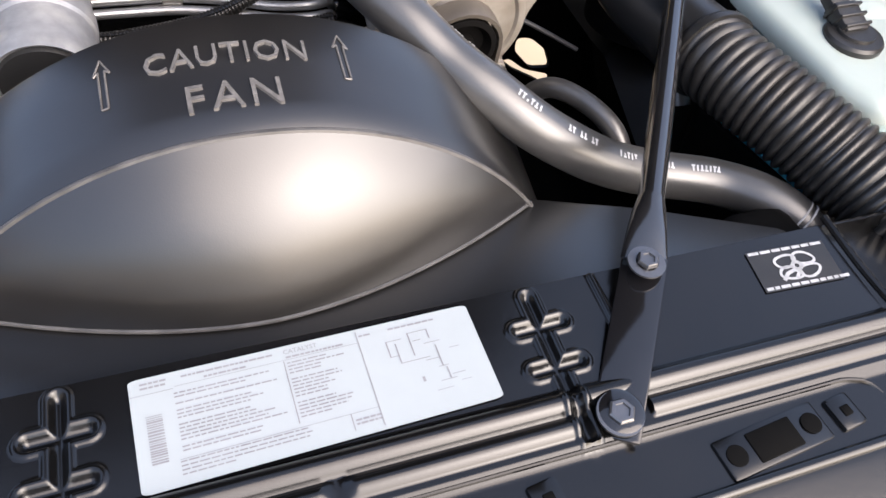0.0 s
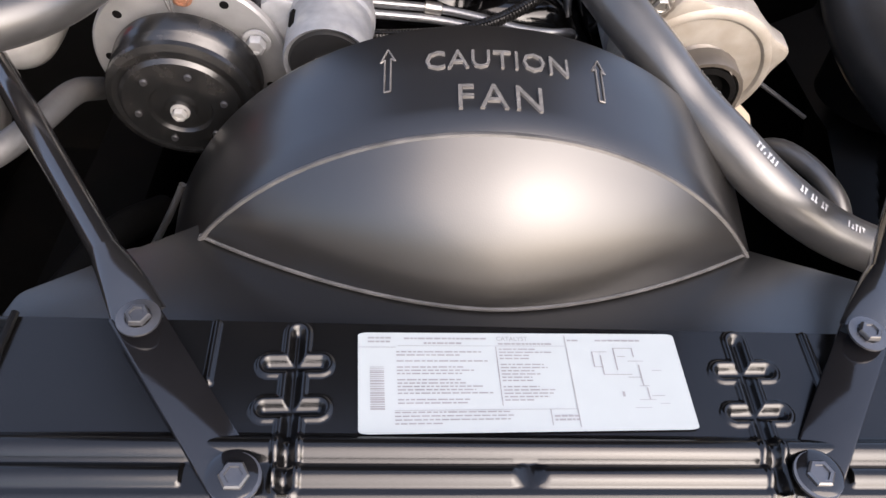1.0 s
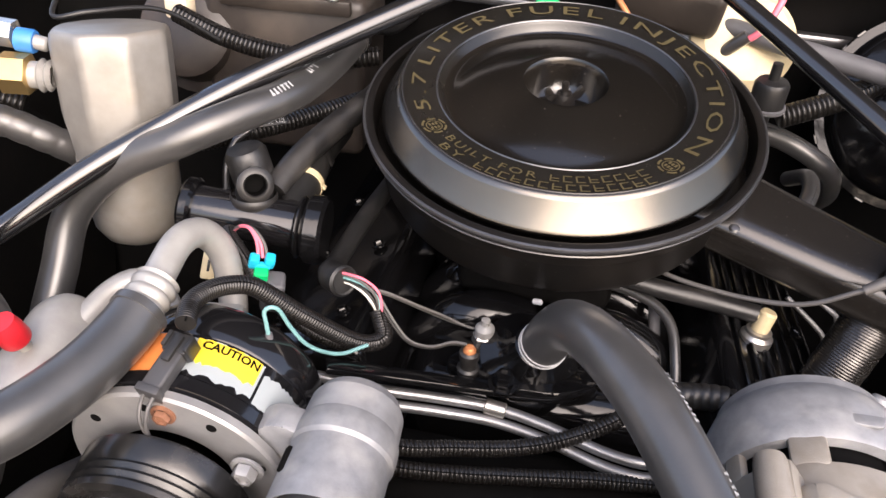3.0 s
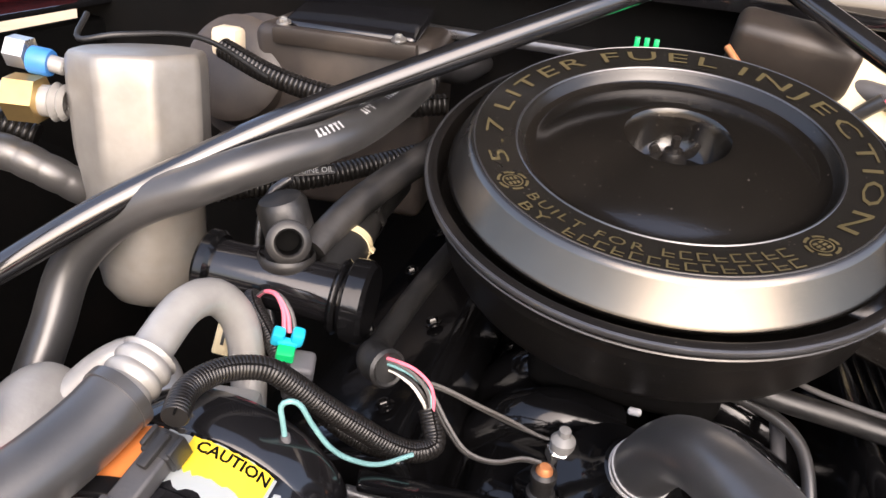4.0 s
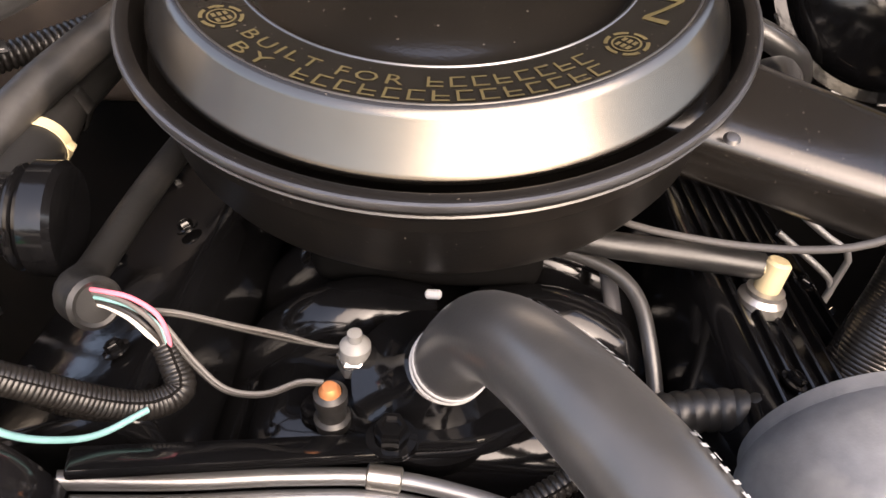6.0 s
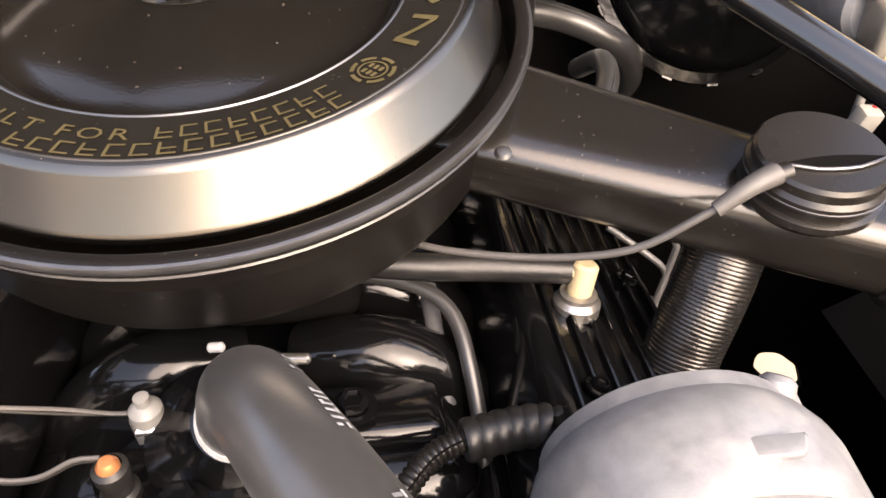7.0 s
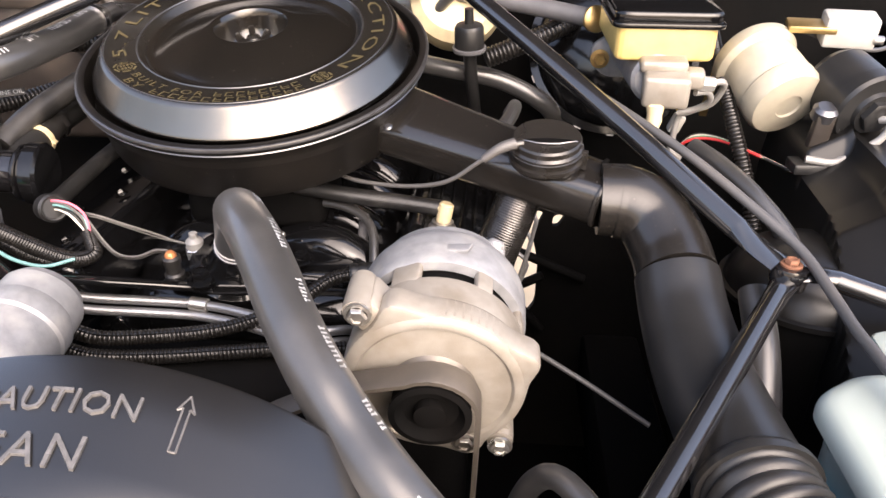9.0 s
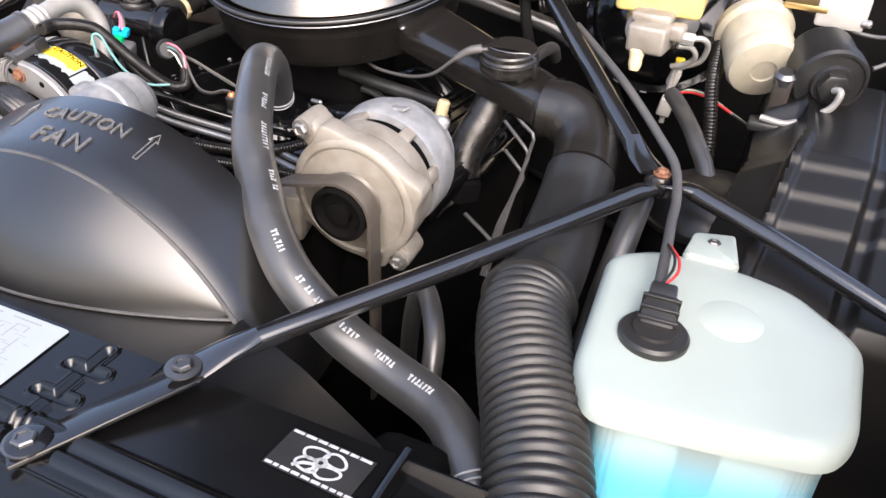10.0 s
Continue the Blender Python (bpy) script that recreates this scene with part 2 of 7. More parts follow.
def axis(p, way, up=(0, 0, 1)):
    """A pose at p whose z runs along way."""
    z = Vector(way).normalized()
    u = Vector(up)
    if abs(z.dot(u)) > 0.95:
        u = Vector((0, 1, 0))
    x = u.cross(z).normalized()
    y = z.cross(x)
    return Matrix.Translation(p) @ Matrix((x, y, z)).transposed().to_4x4()


def lathe(profile, segs=40, m=Matrix(), bm=None):
    """Turns a profile of (radius, height) round z."""
    bm = bm or bmesh.new()
    rings = []
    for r, h in profile:
        if r < 1e-6:
            rings.append([bm.verts.new(m @ Vector((0, 0, h)))])
        else:
            rings.append([bm.verts.new(m @ Vector((r * math.cos(2 * math.pi * k / segs), r * math.sin(2 * math.pi * k / segs), h))) for k in range(segs)])
    for a, b in zip(rings, rings[1:]):
        for k in range(segs):
            j = (k + 1) % segs
            if len(a) == 1 and len(b) == 1:
                continue
            if len(a) == 1:
                bm.faces.new((a[0], b[k], b[j]))
            elif len(b) == 1:
                bm.faces.new((a[k], a[j], b[0]))
            else:
                bm.faces.new((a[k], a[j], b[j], b[k]))
    return bm


def rod(p, q, r, segs=20, bev=0.0015, bm=None):
    """A cylinder from p to q with eased edges."""
    p, q = Vector(p), Vector(q)
    d = (q - p).length
    b = min(bev, r * 0.4, d * 0.4)
    return lathe([(0, 0), (r - b, 0), (r, b), (r, d - b), (r - b, d), (0, d)], segs, axis(p, q - p), bm)


def spline(pts, step):
    """Points along a Catmull-Rom curve through pts, about step apart."""
    P = [Vector(p) for p in pts]
    P = [2 * P[0] - P[1]] + P + [2 * P[-1] - P[-2]]
    out = []
    for i in range(1, len(P) - 2):
        a, b, c, d = P[i - 1:i + 3]
        n = max(1, int(round((c - b).length / step)))
        for k in range(n):
            t = k / n
            out.append(0.5 * ((2 * b) + (c - a) * t + (2 * a - 5 * b + 4 * c - d) * t * t + (3 * b - a - 3 * c + d) * t ** 3))
    out.append(P[-2])
    return out


def tube(pts, r, segs=16, step=0.008, wave=None, taper=None, flat=None, bm=None, caps=True):
    """A round tube along a curve. wave: (pitch, depth) of ribs. taper: radius factor by place along it (0 to 1).
    flat: (factor across, factor along the second axis) by place along it."""
    bm = bm or bmesh.new()
    if wave:
        step = min(step, wave[0] / 6)
    path = spline(pts, step)
    s = [0.0]
    for a, b in zip(path, path[1:]):
        s.append(s[-1] + (b - a).length)
    n = None
    rings = []
    for i, p in enumerate(path):
        t = (path[min(i + 1, len(path) - 1)] - path[max(i - 1, 0)]).normalized()
        if n is None:
            n = t.cross(Vector((0, 0, 1)))
            n = n.normalized() if n.length > 1e-3 else Vector((1, 0, 0))
        else:
            n = (n - t * n.dot(t)).normalized()
        bi = t.cross(n)
        u = s[i] / s[-1]
        rr = r * (taper(u) if taper else 1)
        if wave:
            rr += wave[1] * (abs(math.sin(math.pi * s[i] / wave[0])) ** 0.6 - 1)
        fa, fb = flat(u) if flat else (1, 1)
        rings.append([bm.verts.new(p + n * (rr * fa * math.cos(2 * math.pi * k / segs)) + bi * (rr * fb * math.sin(2 * math.pi * k / segs))) for k in range(segs)])
    for a, b in zip(rings, rings[1:]):
        for k in range(segs):
            j = (k + 1) % segs
            bm.faces.new((a[k], a[j], b[j], b[k]))
    if caps:
        bm.faces.new(rings[0])
        bm.faces.new(rings[-1][::-1])
    return bm


def box(size, m, bev=0.003, seg=2, bm=None):
    """A box of that size round the pose's origin, with rounded edges."""
    b2 = bmesh.new()
    bmesh.ops.create_cube(b2, size=1)
    for v in b2.verts:
        v.co = Vector((v.co.x * size[0], v.co.y * size[1], v.co.z * size[2]))
    if bev:
        bmesh.ops.bevel(b2, geom=b2.edges[:], offset=min(bev, min(size) * 0.45), segments=seg, affect='EDGES', profile=0.5)
    bmesh.ops.transform(b2, matrix=m, verts=b2.verts)
    if bm is None:
        return b2
    return merge(bm, b2)


def merge(bm, other):
    idx = {}
    for v in other.verts:
        idx[v] = bm.verts.new(v.co)
    for f in other.faces:
        bm.faces.new([idx[v] for v in f.verts])
    other.free()
    return bm


def prism(outline, h, m=Matrix(), bev=0.0, seg=2, bm=None):
    """A flat outline of (x, y), raised by h along z, with eased edges."""
    b2 = bmesh.new()
    vs = [b2.verts.new((x, y, 0)) for x, y in outline]
    f = b2.faces.new(vs)
    ext = bmesh.ops.extrude_face_region(b2, geom=[f])
    up = [v for v in ext["geom"] if isinstance(v, bmesh.types.BMVert)]
    bmesh.ops.translate(b2, vec=(0, 0, h), verts=up)
    if bev:
        bmesh.ops.bevel(b2, geom=b2.edges[:], offset=bev, segments=seg, affect='EDGES', profile=0.5)
    bmesh.ops.transform(b2, matrix=m, verts=b2.verts)
    if bm is None:
        return b2
    return merge(bm, b2)


def rounded(pts, r, seg=4):
    """An outline with its corners rounded."""
    out = []
    n = len(pts)
    for i in range(n):
        p, a, b = Vector(pts[i]).to_2d(), Vector(pts[i - 1]).to_2d(), Vector(pts[(i + 1) % n]).to_2d()
        da, db = (a - p), (b - p)
        k = min(r, da.length * 0.45, db.length * 0.45)
        s, e = p + da.normalized() * k, p + db.normalized() * k
        for j in range(seg + 1):
            t = j / seg
            q = s * (1 - t) ** 2 + p * 2 * t * (1 - t) + e * t * t
            out.append((q.x, q.y))
    return out


def hex_bolt(p, way, r, h=0.006, washer=1.5, bm=None):
    """A hex head on a washer, standing along way."""
    m = axis(p, way)
    bm = lathe([(0, 0), (r * washer, 0), (r * washer, 0.0016), (r * 1.02, 0.002)], 24, m, bm)
    lathe([(r, 0.002), (r, h * 0.8), (r * 0.86, h), (r * 0.6, h), (r * 0.55, h * 0.8), (0, h * 0.8)], 6, m, bm)
    return bm


def letters(text, size, depth=0.0, spread=1.0, bold=0.0):
    """The mesh of a word as a bmesh, centred on x, standing on y = 0."""
    cu = bpy.data.curves.new("word", 'FONT')
    cu.body, cu.size, cu.align_x, cu.extrude, cu.resolution_u = text, size, 'CENTER', depth, 2
    cu.space_character, cu.offset = spread, bold * size
    ob = bpy.data.objects.new("word", cu)
    me = bpy.data.meshes.new_from_object(ob)
    bm = bmesh.new()
    bm.from_mesh(me)
    bpy.data.objects.remove(ob)
    bpy.data.curves.remove(cu)
    bpy.data.meshes.remove(me)
    return bm


def move(bm, m):
    bmesh.ops.transform(bm, matrix=m, verts=bm.verts)
    return bm


def bent(bm, f):
    for v in bm.verts:
        v.co = Vector(f(v.co))
    return bm


def sheet(xs, ys, f):
    """A surface over a grid: f(x, y) gives the point."""
    bm = bmesh.new()
    rows = [[bm.verts.new(f(x, y)) for x in xs] for y in ys]
    for a, b in zip(rows, rows[1:]):
        for k in range(len(xs) - 1):
            bm.faces.new((a[k], a[k + 1], b[k + 1], b[k]))
    return bm


def plate(outline, openings, h, m):
    """A flat plate with openings cut through it, h thick."""
    bm = bmesh.new()
    edges = []
    for ring in [outline] + list(openings):
        vs = [bm.verts.new((x, y, 0)) for x, y in ring]
        edges += [bm.edges.new((vs[k], vs[(k + 1) % len(vs)])) for k in range(len(vs))]
    bmesh.ops.triangle_fill(bm, use_beauty=True, use_dissolve=False, edges=edges)
    ext = bmesh.ops.extrude_face_region(bm, geom=bm.faces[:])
    bmesh.ops.translate(bm, vec=(0, 0, h), verts=[v for v in ext["geom"] if isinstance(v, bmesh.types.BMVert)])
    return move(bm, m)


def span(a, b, n):
    return [a + (b - a) * k / (n - 1) for k in range(n)]

# ---- the setting: ground, bay walls, cowl ----
solo("ground", sheet(span(-40, 40, 9), span(-40, 40, 9), lambda x, y: (x, y, 0)), CONCRETE, "pale sandy ground under the car", "ground", kind="structure")

bay = thing("engine_bay", (0, 1.3, 0.4), "black inner walls of a car's engine bay, deep shade in their colour", "engine bay", kind="structure")
OPENINGS = [rounded(o, 0.012, 3) for o in (
    [(0.279, 0.618), (0.327, 0.618), (0.308, 0.574), (0.321, 0.52), (0.321, 0.44), (0.258, 0.345), (0.224, 0.33), (0.219, 0.41), (0.282, 0.52)],
    [(0.340, 0.612), (0.362, 0.614), (0.350, 0.592), (0.340, 0.59)],
    [(0.617, 0.312), (0.65, 0.308), (0.69, 0.274), (0.709, 0.229), (0.66, 0.234), (0.616, 0.282)],
    [(0.590, 0.262), (0.607, 0.264), (0.645, 0.234), (0.710, 0.212), (0.718, 0.172), (0.68, 0.202), (0.62, 0.236)],
    [(0.510, 0.447), (0.517, 0.459), (0.526, 0.447), (0.517, 0.438)])]
# Walls and pans take DARK, which carries the bay's deep shade in its colour.
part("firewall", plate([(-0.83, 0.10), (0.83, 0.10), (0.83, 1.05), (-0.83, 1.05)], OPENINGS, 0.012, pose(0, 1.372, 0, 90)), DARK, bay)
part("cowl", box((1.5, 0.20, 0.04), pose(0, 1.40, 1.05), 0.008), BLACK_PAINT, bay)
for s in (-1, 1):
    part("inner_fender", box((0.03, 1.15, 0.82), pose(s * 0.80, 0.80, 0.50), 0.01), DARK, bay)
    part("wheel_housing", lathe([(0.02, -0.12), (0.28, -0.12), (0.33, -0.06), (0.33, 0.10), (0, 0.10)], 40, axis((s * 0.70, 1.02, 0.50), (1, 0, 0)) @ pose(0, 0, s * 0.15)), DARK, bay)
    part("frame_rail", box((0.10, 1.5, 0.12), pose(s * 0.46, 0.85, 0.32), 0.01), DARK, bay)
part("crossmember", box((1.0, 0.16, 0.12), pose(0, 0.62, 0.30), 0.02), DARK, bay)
# Dark sheets added to close gaps where bright ground would show.
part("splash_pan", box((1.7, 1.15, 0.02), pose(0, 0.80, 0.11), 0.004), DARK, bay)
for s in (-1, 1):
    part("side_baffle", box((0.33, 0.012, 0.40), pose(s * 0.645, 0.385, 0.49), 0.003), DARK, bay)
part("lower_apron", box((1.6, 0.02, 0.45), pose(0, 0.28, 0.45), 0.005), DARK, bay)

for s in (-1, 1):
    f = thing("fender", (s * 0.9, 0.8, 0.5), "dark maroon painted front fender of the car", "fender", kind="structure")
    part("fender_skin", box((0.14, 1.6, 0.05), pose(s * 0.89, 0.70, 0.955), 0.02, 3), MAROON, f)
    part("fender_flange", box((0.06, 1.5, 0.008), pose(s * 0.80, 0.75, 0.935), 0.002), BLACK_PAINT, f)

hood = thing("hood", (0, 1.42, 1.08), "raised hood with black painted underside", "hood", kind="structure")
hp = Matrix.Translation((0, 1.44, 1.10)) @ pose(0, 0, 0, 109)
part("hood_panel", box((1.5, 1.5, 0.02), hp @ pose(0, 0.75, 0), 0.006), DARK, hood)
for x in (-0.45, 0, 0.45):
    part("stiffening_rib", box((0.08, 1.2, 0.02), hp @ pose(x, 0.68, -0.021), 0.006), DARK, hood)

# ---- radiator support ----
def panel_z(y):
    return 0.7405 + 0.11 * (y - 0.32)


def ridge(d, half):
    return max(0.0, 1 - (d / half) ** 2)


def dash(x, y, ax, ay, bx, by, half):
    """1 on the line from a to b, falling to 0 at half its width."""
    dx, dy = bx - ax, by - ay
    t = max(0, min(1, ((x - ax) * dx + (y - ay) * dy) / (dx * dx + dy * dy)))
    return max(0.0, 1 - (math.hypot(x - ax - t * dx, y - ay - t * dy) / half) ** 2)


def dash_gap(x, y, ax, ay, bx, by):
    """How far a place lies from the line from a to b."""
    dx, dy = bx - ax, by - ay
    t = max(0, min(1, ((x - ax) * dx + (y - ay) * dy) / (dx * dx + dy * dy)))
    return math.hypot(x - ax - t * dx, y - ay - t * dy)


CROSSES = ((-0.1305, 0.290), (0.1515, 0.288))


def stamped(x, y):
    z = panel_z(y)
    z += 0.0060 * ridge(y - 0.311, 0.0080)
    gap = 1 if abs(x - 0.004) > 0.006 and not (-0.185 < x < -0.137) and not (0.15 < x < 0.195) else 0
    z += 0.0050 * ridge(y - 0.2955, 0.0070) * gap
    for cx, foot in CROSSES:
        if abs(x - cx) > 0.03:
            continue
        d = dash_gap(x, y, cx, foot, cx, 0.386)
        for cy in (0.3635, 0.3345):
            d = min(d, dash_gap(x, y, cx - 0.015, cy, cx + 0.015, cy + 0.001))
        z -= 0.0042 * ridge(d, 0.0042) if d < 0.0042 else 0.0
        z += 0.0016 * ridge(d - 0.0064, 0.0024)
    for cx in (-0.18, 0.2):
        z += 0.003 * dash(x, y, cx, 0.352, cx, 0.392, 0.003)
    if y < 0.281:
        z -= 0.005
    if y < 0.235:
        z -= 0.15 * (0.235 - y)
    z -= 0.012 * max(0.0, min(1.0, (-0.300 - x) / 0.006))
    z -= 0.012 * max(0.0, min(1.0, (x - 0.392) / 0.006))
    z -= 0.12 * max(0.0, x - 0.40) + 0.3 * max(0.0, -0.42 - x)
    return z


support = thing("radiator_support", (0, 0.32, 0.70), "glossy black stamped steel radiator support with ridges and embossed crosses", "radiator support", kind="structure")
ys = span(0.12, 0.284, 42) + span(0.2855, 0.394, 110)
xs = sorted(set([round(x, 4) for x in span(-0.50, 0.46, 250)] + [round(cx + d, 4) for cx, _ in CROSSES for d in span(-0.026, 0.026, 62)] + [round(cx + d, 4) for cx in (-0.18, 0.2, -0.300, 0.392) for d in span(-0.006, 0.006, 9)]))
part("top_panel", sheet(xs, ys, lambda x, y: (x, y, stamped(x, y))), SUPPORT_PAINT, support, sharp=60)
part("rear_flange", box((0.96, 0.003, 0.05), pose(-0.02, 0.3945, 0.722), 0.001), SUPPORT_PAINT, support)
part("end_lip", tube([(-0.3, 0.395, 0.7515), (-0.304, 0.34, 0.7455), (-0.318, 0.30, 0.742)], 0.0025, 8), SUPPORT_PAINT, support)
part("end_lip", tube([(0.398, 0.398, 0.752), (0.397, 0.35, 0.7465), (0.40, 0.31, 0.742)], 0.003, 8), SUPPORT_PAINT, support)


def latch_plate(x, y, rz):
    m = pose(x, y, panel_z(y) - 0.006, 6, 0, rz)
    bm = box((0.078, 0.026, 0.006), m, 0.002)
    return bm, m


bm, lm = latch_plate(0.262, 0.258, 6)
plate = part("latch_plate", bm, SUPPORT_PAINT, support)
# Solid dark inserts paint the shade inside the slot and holes.
part("slot", box((0.034, 0.019, 0.004), lm @ pose(0, 0, 0.0022), 0.001), DARK, support)
for dx in (-0.029, 0.029):
    part("hole", lathe([(0, 0), (0.0062, 0), (0.0068, 0.0006), (0.0058, 0.001), (0, -0.0)], 20, lm @ pose(dx, 0, 0.0032)), DARK, support)
for x, y in ((0.318, 0.262), (0.115, 0.262), (-0.20, 0.262)):
    m = pose(x, y, panel_z(y) - 0.005, 6, 0, 8)
    c = part("nut_clip", box((0.019, 0.022, 0.006), m, 0.002), SUPPORT_PAINT, support)
    part("clip_hole", box((0.007, 0.007, 0.003), m @ pose(0, 0, 0.0025), 0.001), DARK, c)
part("front_seam", tube([(-0.30, 0.2825, 0.7335), (0.0, 0.2825, 0.7335), (0.28, 0.281, 0.7335), (0.335, 0.280, 0.7325), (0.352, 0.270, 0.729), (0.357, 0.25, 0.724)], 0.0016, 8), SUPPORT_PAINT, support)
part("front_ridge", tube([(0.10, 0.236, 0.7265), (0.25, 0.238, 0.7265), (0.40, 0.240, 0.7245)], 0.004, 10), SUPPORT_PAINT, support)

part("front_apron", box((1.5, 0.34, 0.012), pose(0.05, -0.045, 0.686), 0.003), SUPPORT_PAINT, support)

# radiator below the shroud
rad = thing("radiator", (0, 0.41, 0.4), "black finned radiator under the fan shroud", "radiator")
part("core", box((0.66, 0.05, 0.40), pose(0, 0.425, 0.50), 0.004), DARK, rad)
part("tank", box((0.07, 0.07, 0.44), pose(0.385, 0.42, 0.50), 0.02, 3), DARK, rad)
part("tank", box((0.07, 0.07, 0.44), pose(-0.385, 0.42, 0.50), 0.02, 3), DARK, rad)

# ---- emission label ----
def on_panel(u, v, lift=0.0012):
    """A place on the information label: u, v from 0 to 1 across and down it."""
    a, b, c, d = Vector((-0.094, 0.3865)), Vector((0.1095, 0.390)), Vector((0.1115, 0.3235)), Vector((-0.0915, 0.3185))
    p = (a * (1 - u) + b * u) * (1 - v) + (d * (1 - u) + c * u) * v
    return Vector((p.x, p.y, panel_z(p.y) + lift))


def on_label(outline, lift, m_bm=None):
    bm = m_bm or bmesh.new()
    vs = [bm.verts.new(on_panel(u, v, lift)) for u, v in outline]
    bm.faces.new(vs)
    return bm


def bar(bm, u, v, w, h, lift=0.0019):
    return on_label([(u, v), (u + w, v), (u + w, v + h), (u, v + h)], lift, bm)


label = thing("information_label", on_panel(0.5, 0.5), "white printed paper label with barcode and diagram on the black panel", "label")
out = rounded([(0, 0), (1, 0), (1, 1), (0, 1)], 0.035, 5)
bm = on_label(out, 0.0016)
part("paper", bm, PAPER, label)
rnd = random.Random(4)
bm = bmesh.new()
for col, (u0, u1, v0, v1) in enumerate(((0.115, 0.40, 0.20, 0.74), (0.43, 0.61, 0.17, 0.72))):
    v = v0
    while v < v1:
        u = u0
        end = u1 - rnd.random() * 0.10
        while u < end:
            w = min(end - u, 0.008 + rnd.random() * 0.022)
            bar(bm, u, v, w, 0.013)
            u += w + 0.004
        v += 0.033 if rnd.random() < 0.72 else 0.062
for v in (0.80, 0.835, 0.87, 0.905):
    u = 0.105
    while u < 0.44 - (0.2 if v > 0.9 else 0):
        w = 0.008 + rnd.random() * 0.02
        bar(bm, u, v, w, 0.012)
        u += w + 0.004
for u0, u1, v in ((0.14, 0.38, 0.055), (0.20, 0.30, 0.105), (0.43, 0.60, 0.11), (0.65, 0.68, 0.07), (0.74, 0.88, 0.07), (0.57, 0.64, 0.845), (0.57, 0.64, 0.88), (0.03, 0.09, 0.05), (0.03, 0.09, 0.09)):
    u = u0
    while u < u1:
        w = 0.007 + rnd.random() * 0.015
        bar(bm, u, v, w, 0.018)
        u += w + 0.003
part("printed_text", bm, PAPER_INK, label, "grey lines of fine print")
v = 0.36
while v < 0.78:
    h = 0.005 + rnd.random() * 0.012
    part("barcode_bar", bar(bmesh.new(), 0.035, v, 0.042, h), PAPER_INK, label)
    v += h + 0.005 + rnd.random() * 0.008
for u, v, w, h in ((0.0, 0.155, 0.115, 0.005), (0.105, 0.785, 0.54, 0.004), (0.42, 0.15, 0.003, 0.6), (0.642, 0.03, 0.003, 0.93), (0.12, 0.14, 0.52, 0.004), (0.56, 0.79, 0.003, 0.15)):
    part("ruled_line", bar(bmesh.new(), u, v, w, h), PAPER_INK, label)
for u, v, w, h in ((0.72, 0.20, 0.05, 0.006), (0.72, 0.20, 0.004, 0.16), (0.72, 0.36, 0.03, 0.006), (0.745, 0.24, 0.004, 0.20), (0.745, 0.44, 0.09, 0.007), (0.79, 0.16, 0.004, 0.24), (0.79, 0.16, 0.06, 0.006), (0.85, 0.16, 0.004, 0.10), (0.83, 0.30, 0.05, 0.006),
                   (0.86, 0.34, 0.004, 0.22), (0.82, 0.47, 0.04, 0.006), (0.85, 0.56, 0.03, 0.006), (0.87, 0.58, 0.004, 0.12), (0.84, 0.70, 0.05, 0.006), (0.79, 0.62, 0.008, 0.05), (0.90, 0.40, 0.03, 0.006), (0.88, 0.66, 0.04, 0.007), (0.82, 0.78, 0.05, 0.005), (0.90, 0.74, 0.03, 0.005), (0.80, 0.25, 0.025, 0.006)):
    bm = bmesh.new()
    bar(bm, u, v, w, h)
    part("diagram_line", bm, PAPER_INK, label)
bm = letters("CATALYST", 0.0042)
bent(bm, lambda p: on_panel(0.475 + p.x / 0.2035, 0.085 - p.y / 0.067, 0.0019))
part("heading", bm, PAPER_INK, label)

# fan warning sticker
def on_sticker(u, v, lift=0.0012):
    a, b, d = Vector((0.319, 0.3835)), Vector((0.384, 0.381)), Vector((0.3155, 0.3495))
    p = a + (b - a) * u + (d - a) * v
    return Vector((p.x, p.y, panel_z(p.y) + lift))


st = thing("warning_sticker", on_sticker(0.5, 0.5), "black sticker with white fan symbol on the radiator support", "sticker")
bm = bmesh.new()
bm.faces.new([bm.verts.new(on_sticker(u, v, 0.001)) for u, v in ((0, 0), (1, 0), (1, 1), (0, 1))])
part("backing", bm, PLASTIC, st)
bm = bmesh.new()
for v in (0.03, 0.90):
    bm = bmesh.new()
    u = 0.02
    while u < 0.95:
        w = 0.05 + rnd.random() * 0.09
        bm.faces.new([bm.verts.new(on_sticker(a, b, 0.0014)) for a, b in ((u, v), (u + w, v), (u + w, v + 0.07), (u, v + 0.07))])
        u += w + 0.02
    part("print_line", bm, WHITE_INK, st, "white printed line")
def sticker_loop(name, pts, width, closed=True):
    """A white line of even width through places on the sticker."""
    bm = bmesh.new()
    n = len(pts)
    rows = []
    for k in range(n):
        (xa, ya), (xb, yb) = pts[(k - 1) % n if closed else max(k - 1, 0)], pts[(k + 1) % n if closed else min(k + 1, n - 1)]
        ln = math.hypot(xb - xa, (yb - ya) * 0.55) or 1
        nx, ny = -(yb - ya) * 0.55 / ln * width, (xb - xa) / ln * width / 0.55
        rows.append((bm.verts.new(on_sticker(pts[k][0] + nx, pts[k][1] + ny, 0.0015)), bm.verts.new(on_sticker(pts[k][0] - nx, pts[k][1] - ny, 0.0015))))
    for k in range(n if closed else n - 1):
        a, b = rows[k], rows[(k + 1) % n]
        bm.faces.new((a[0], b[0], b[1], a[1]))
    part(name, bm, WHITE_INK, st)


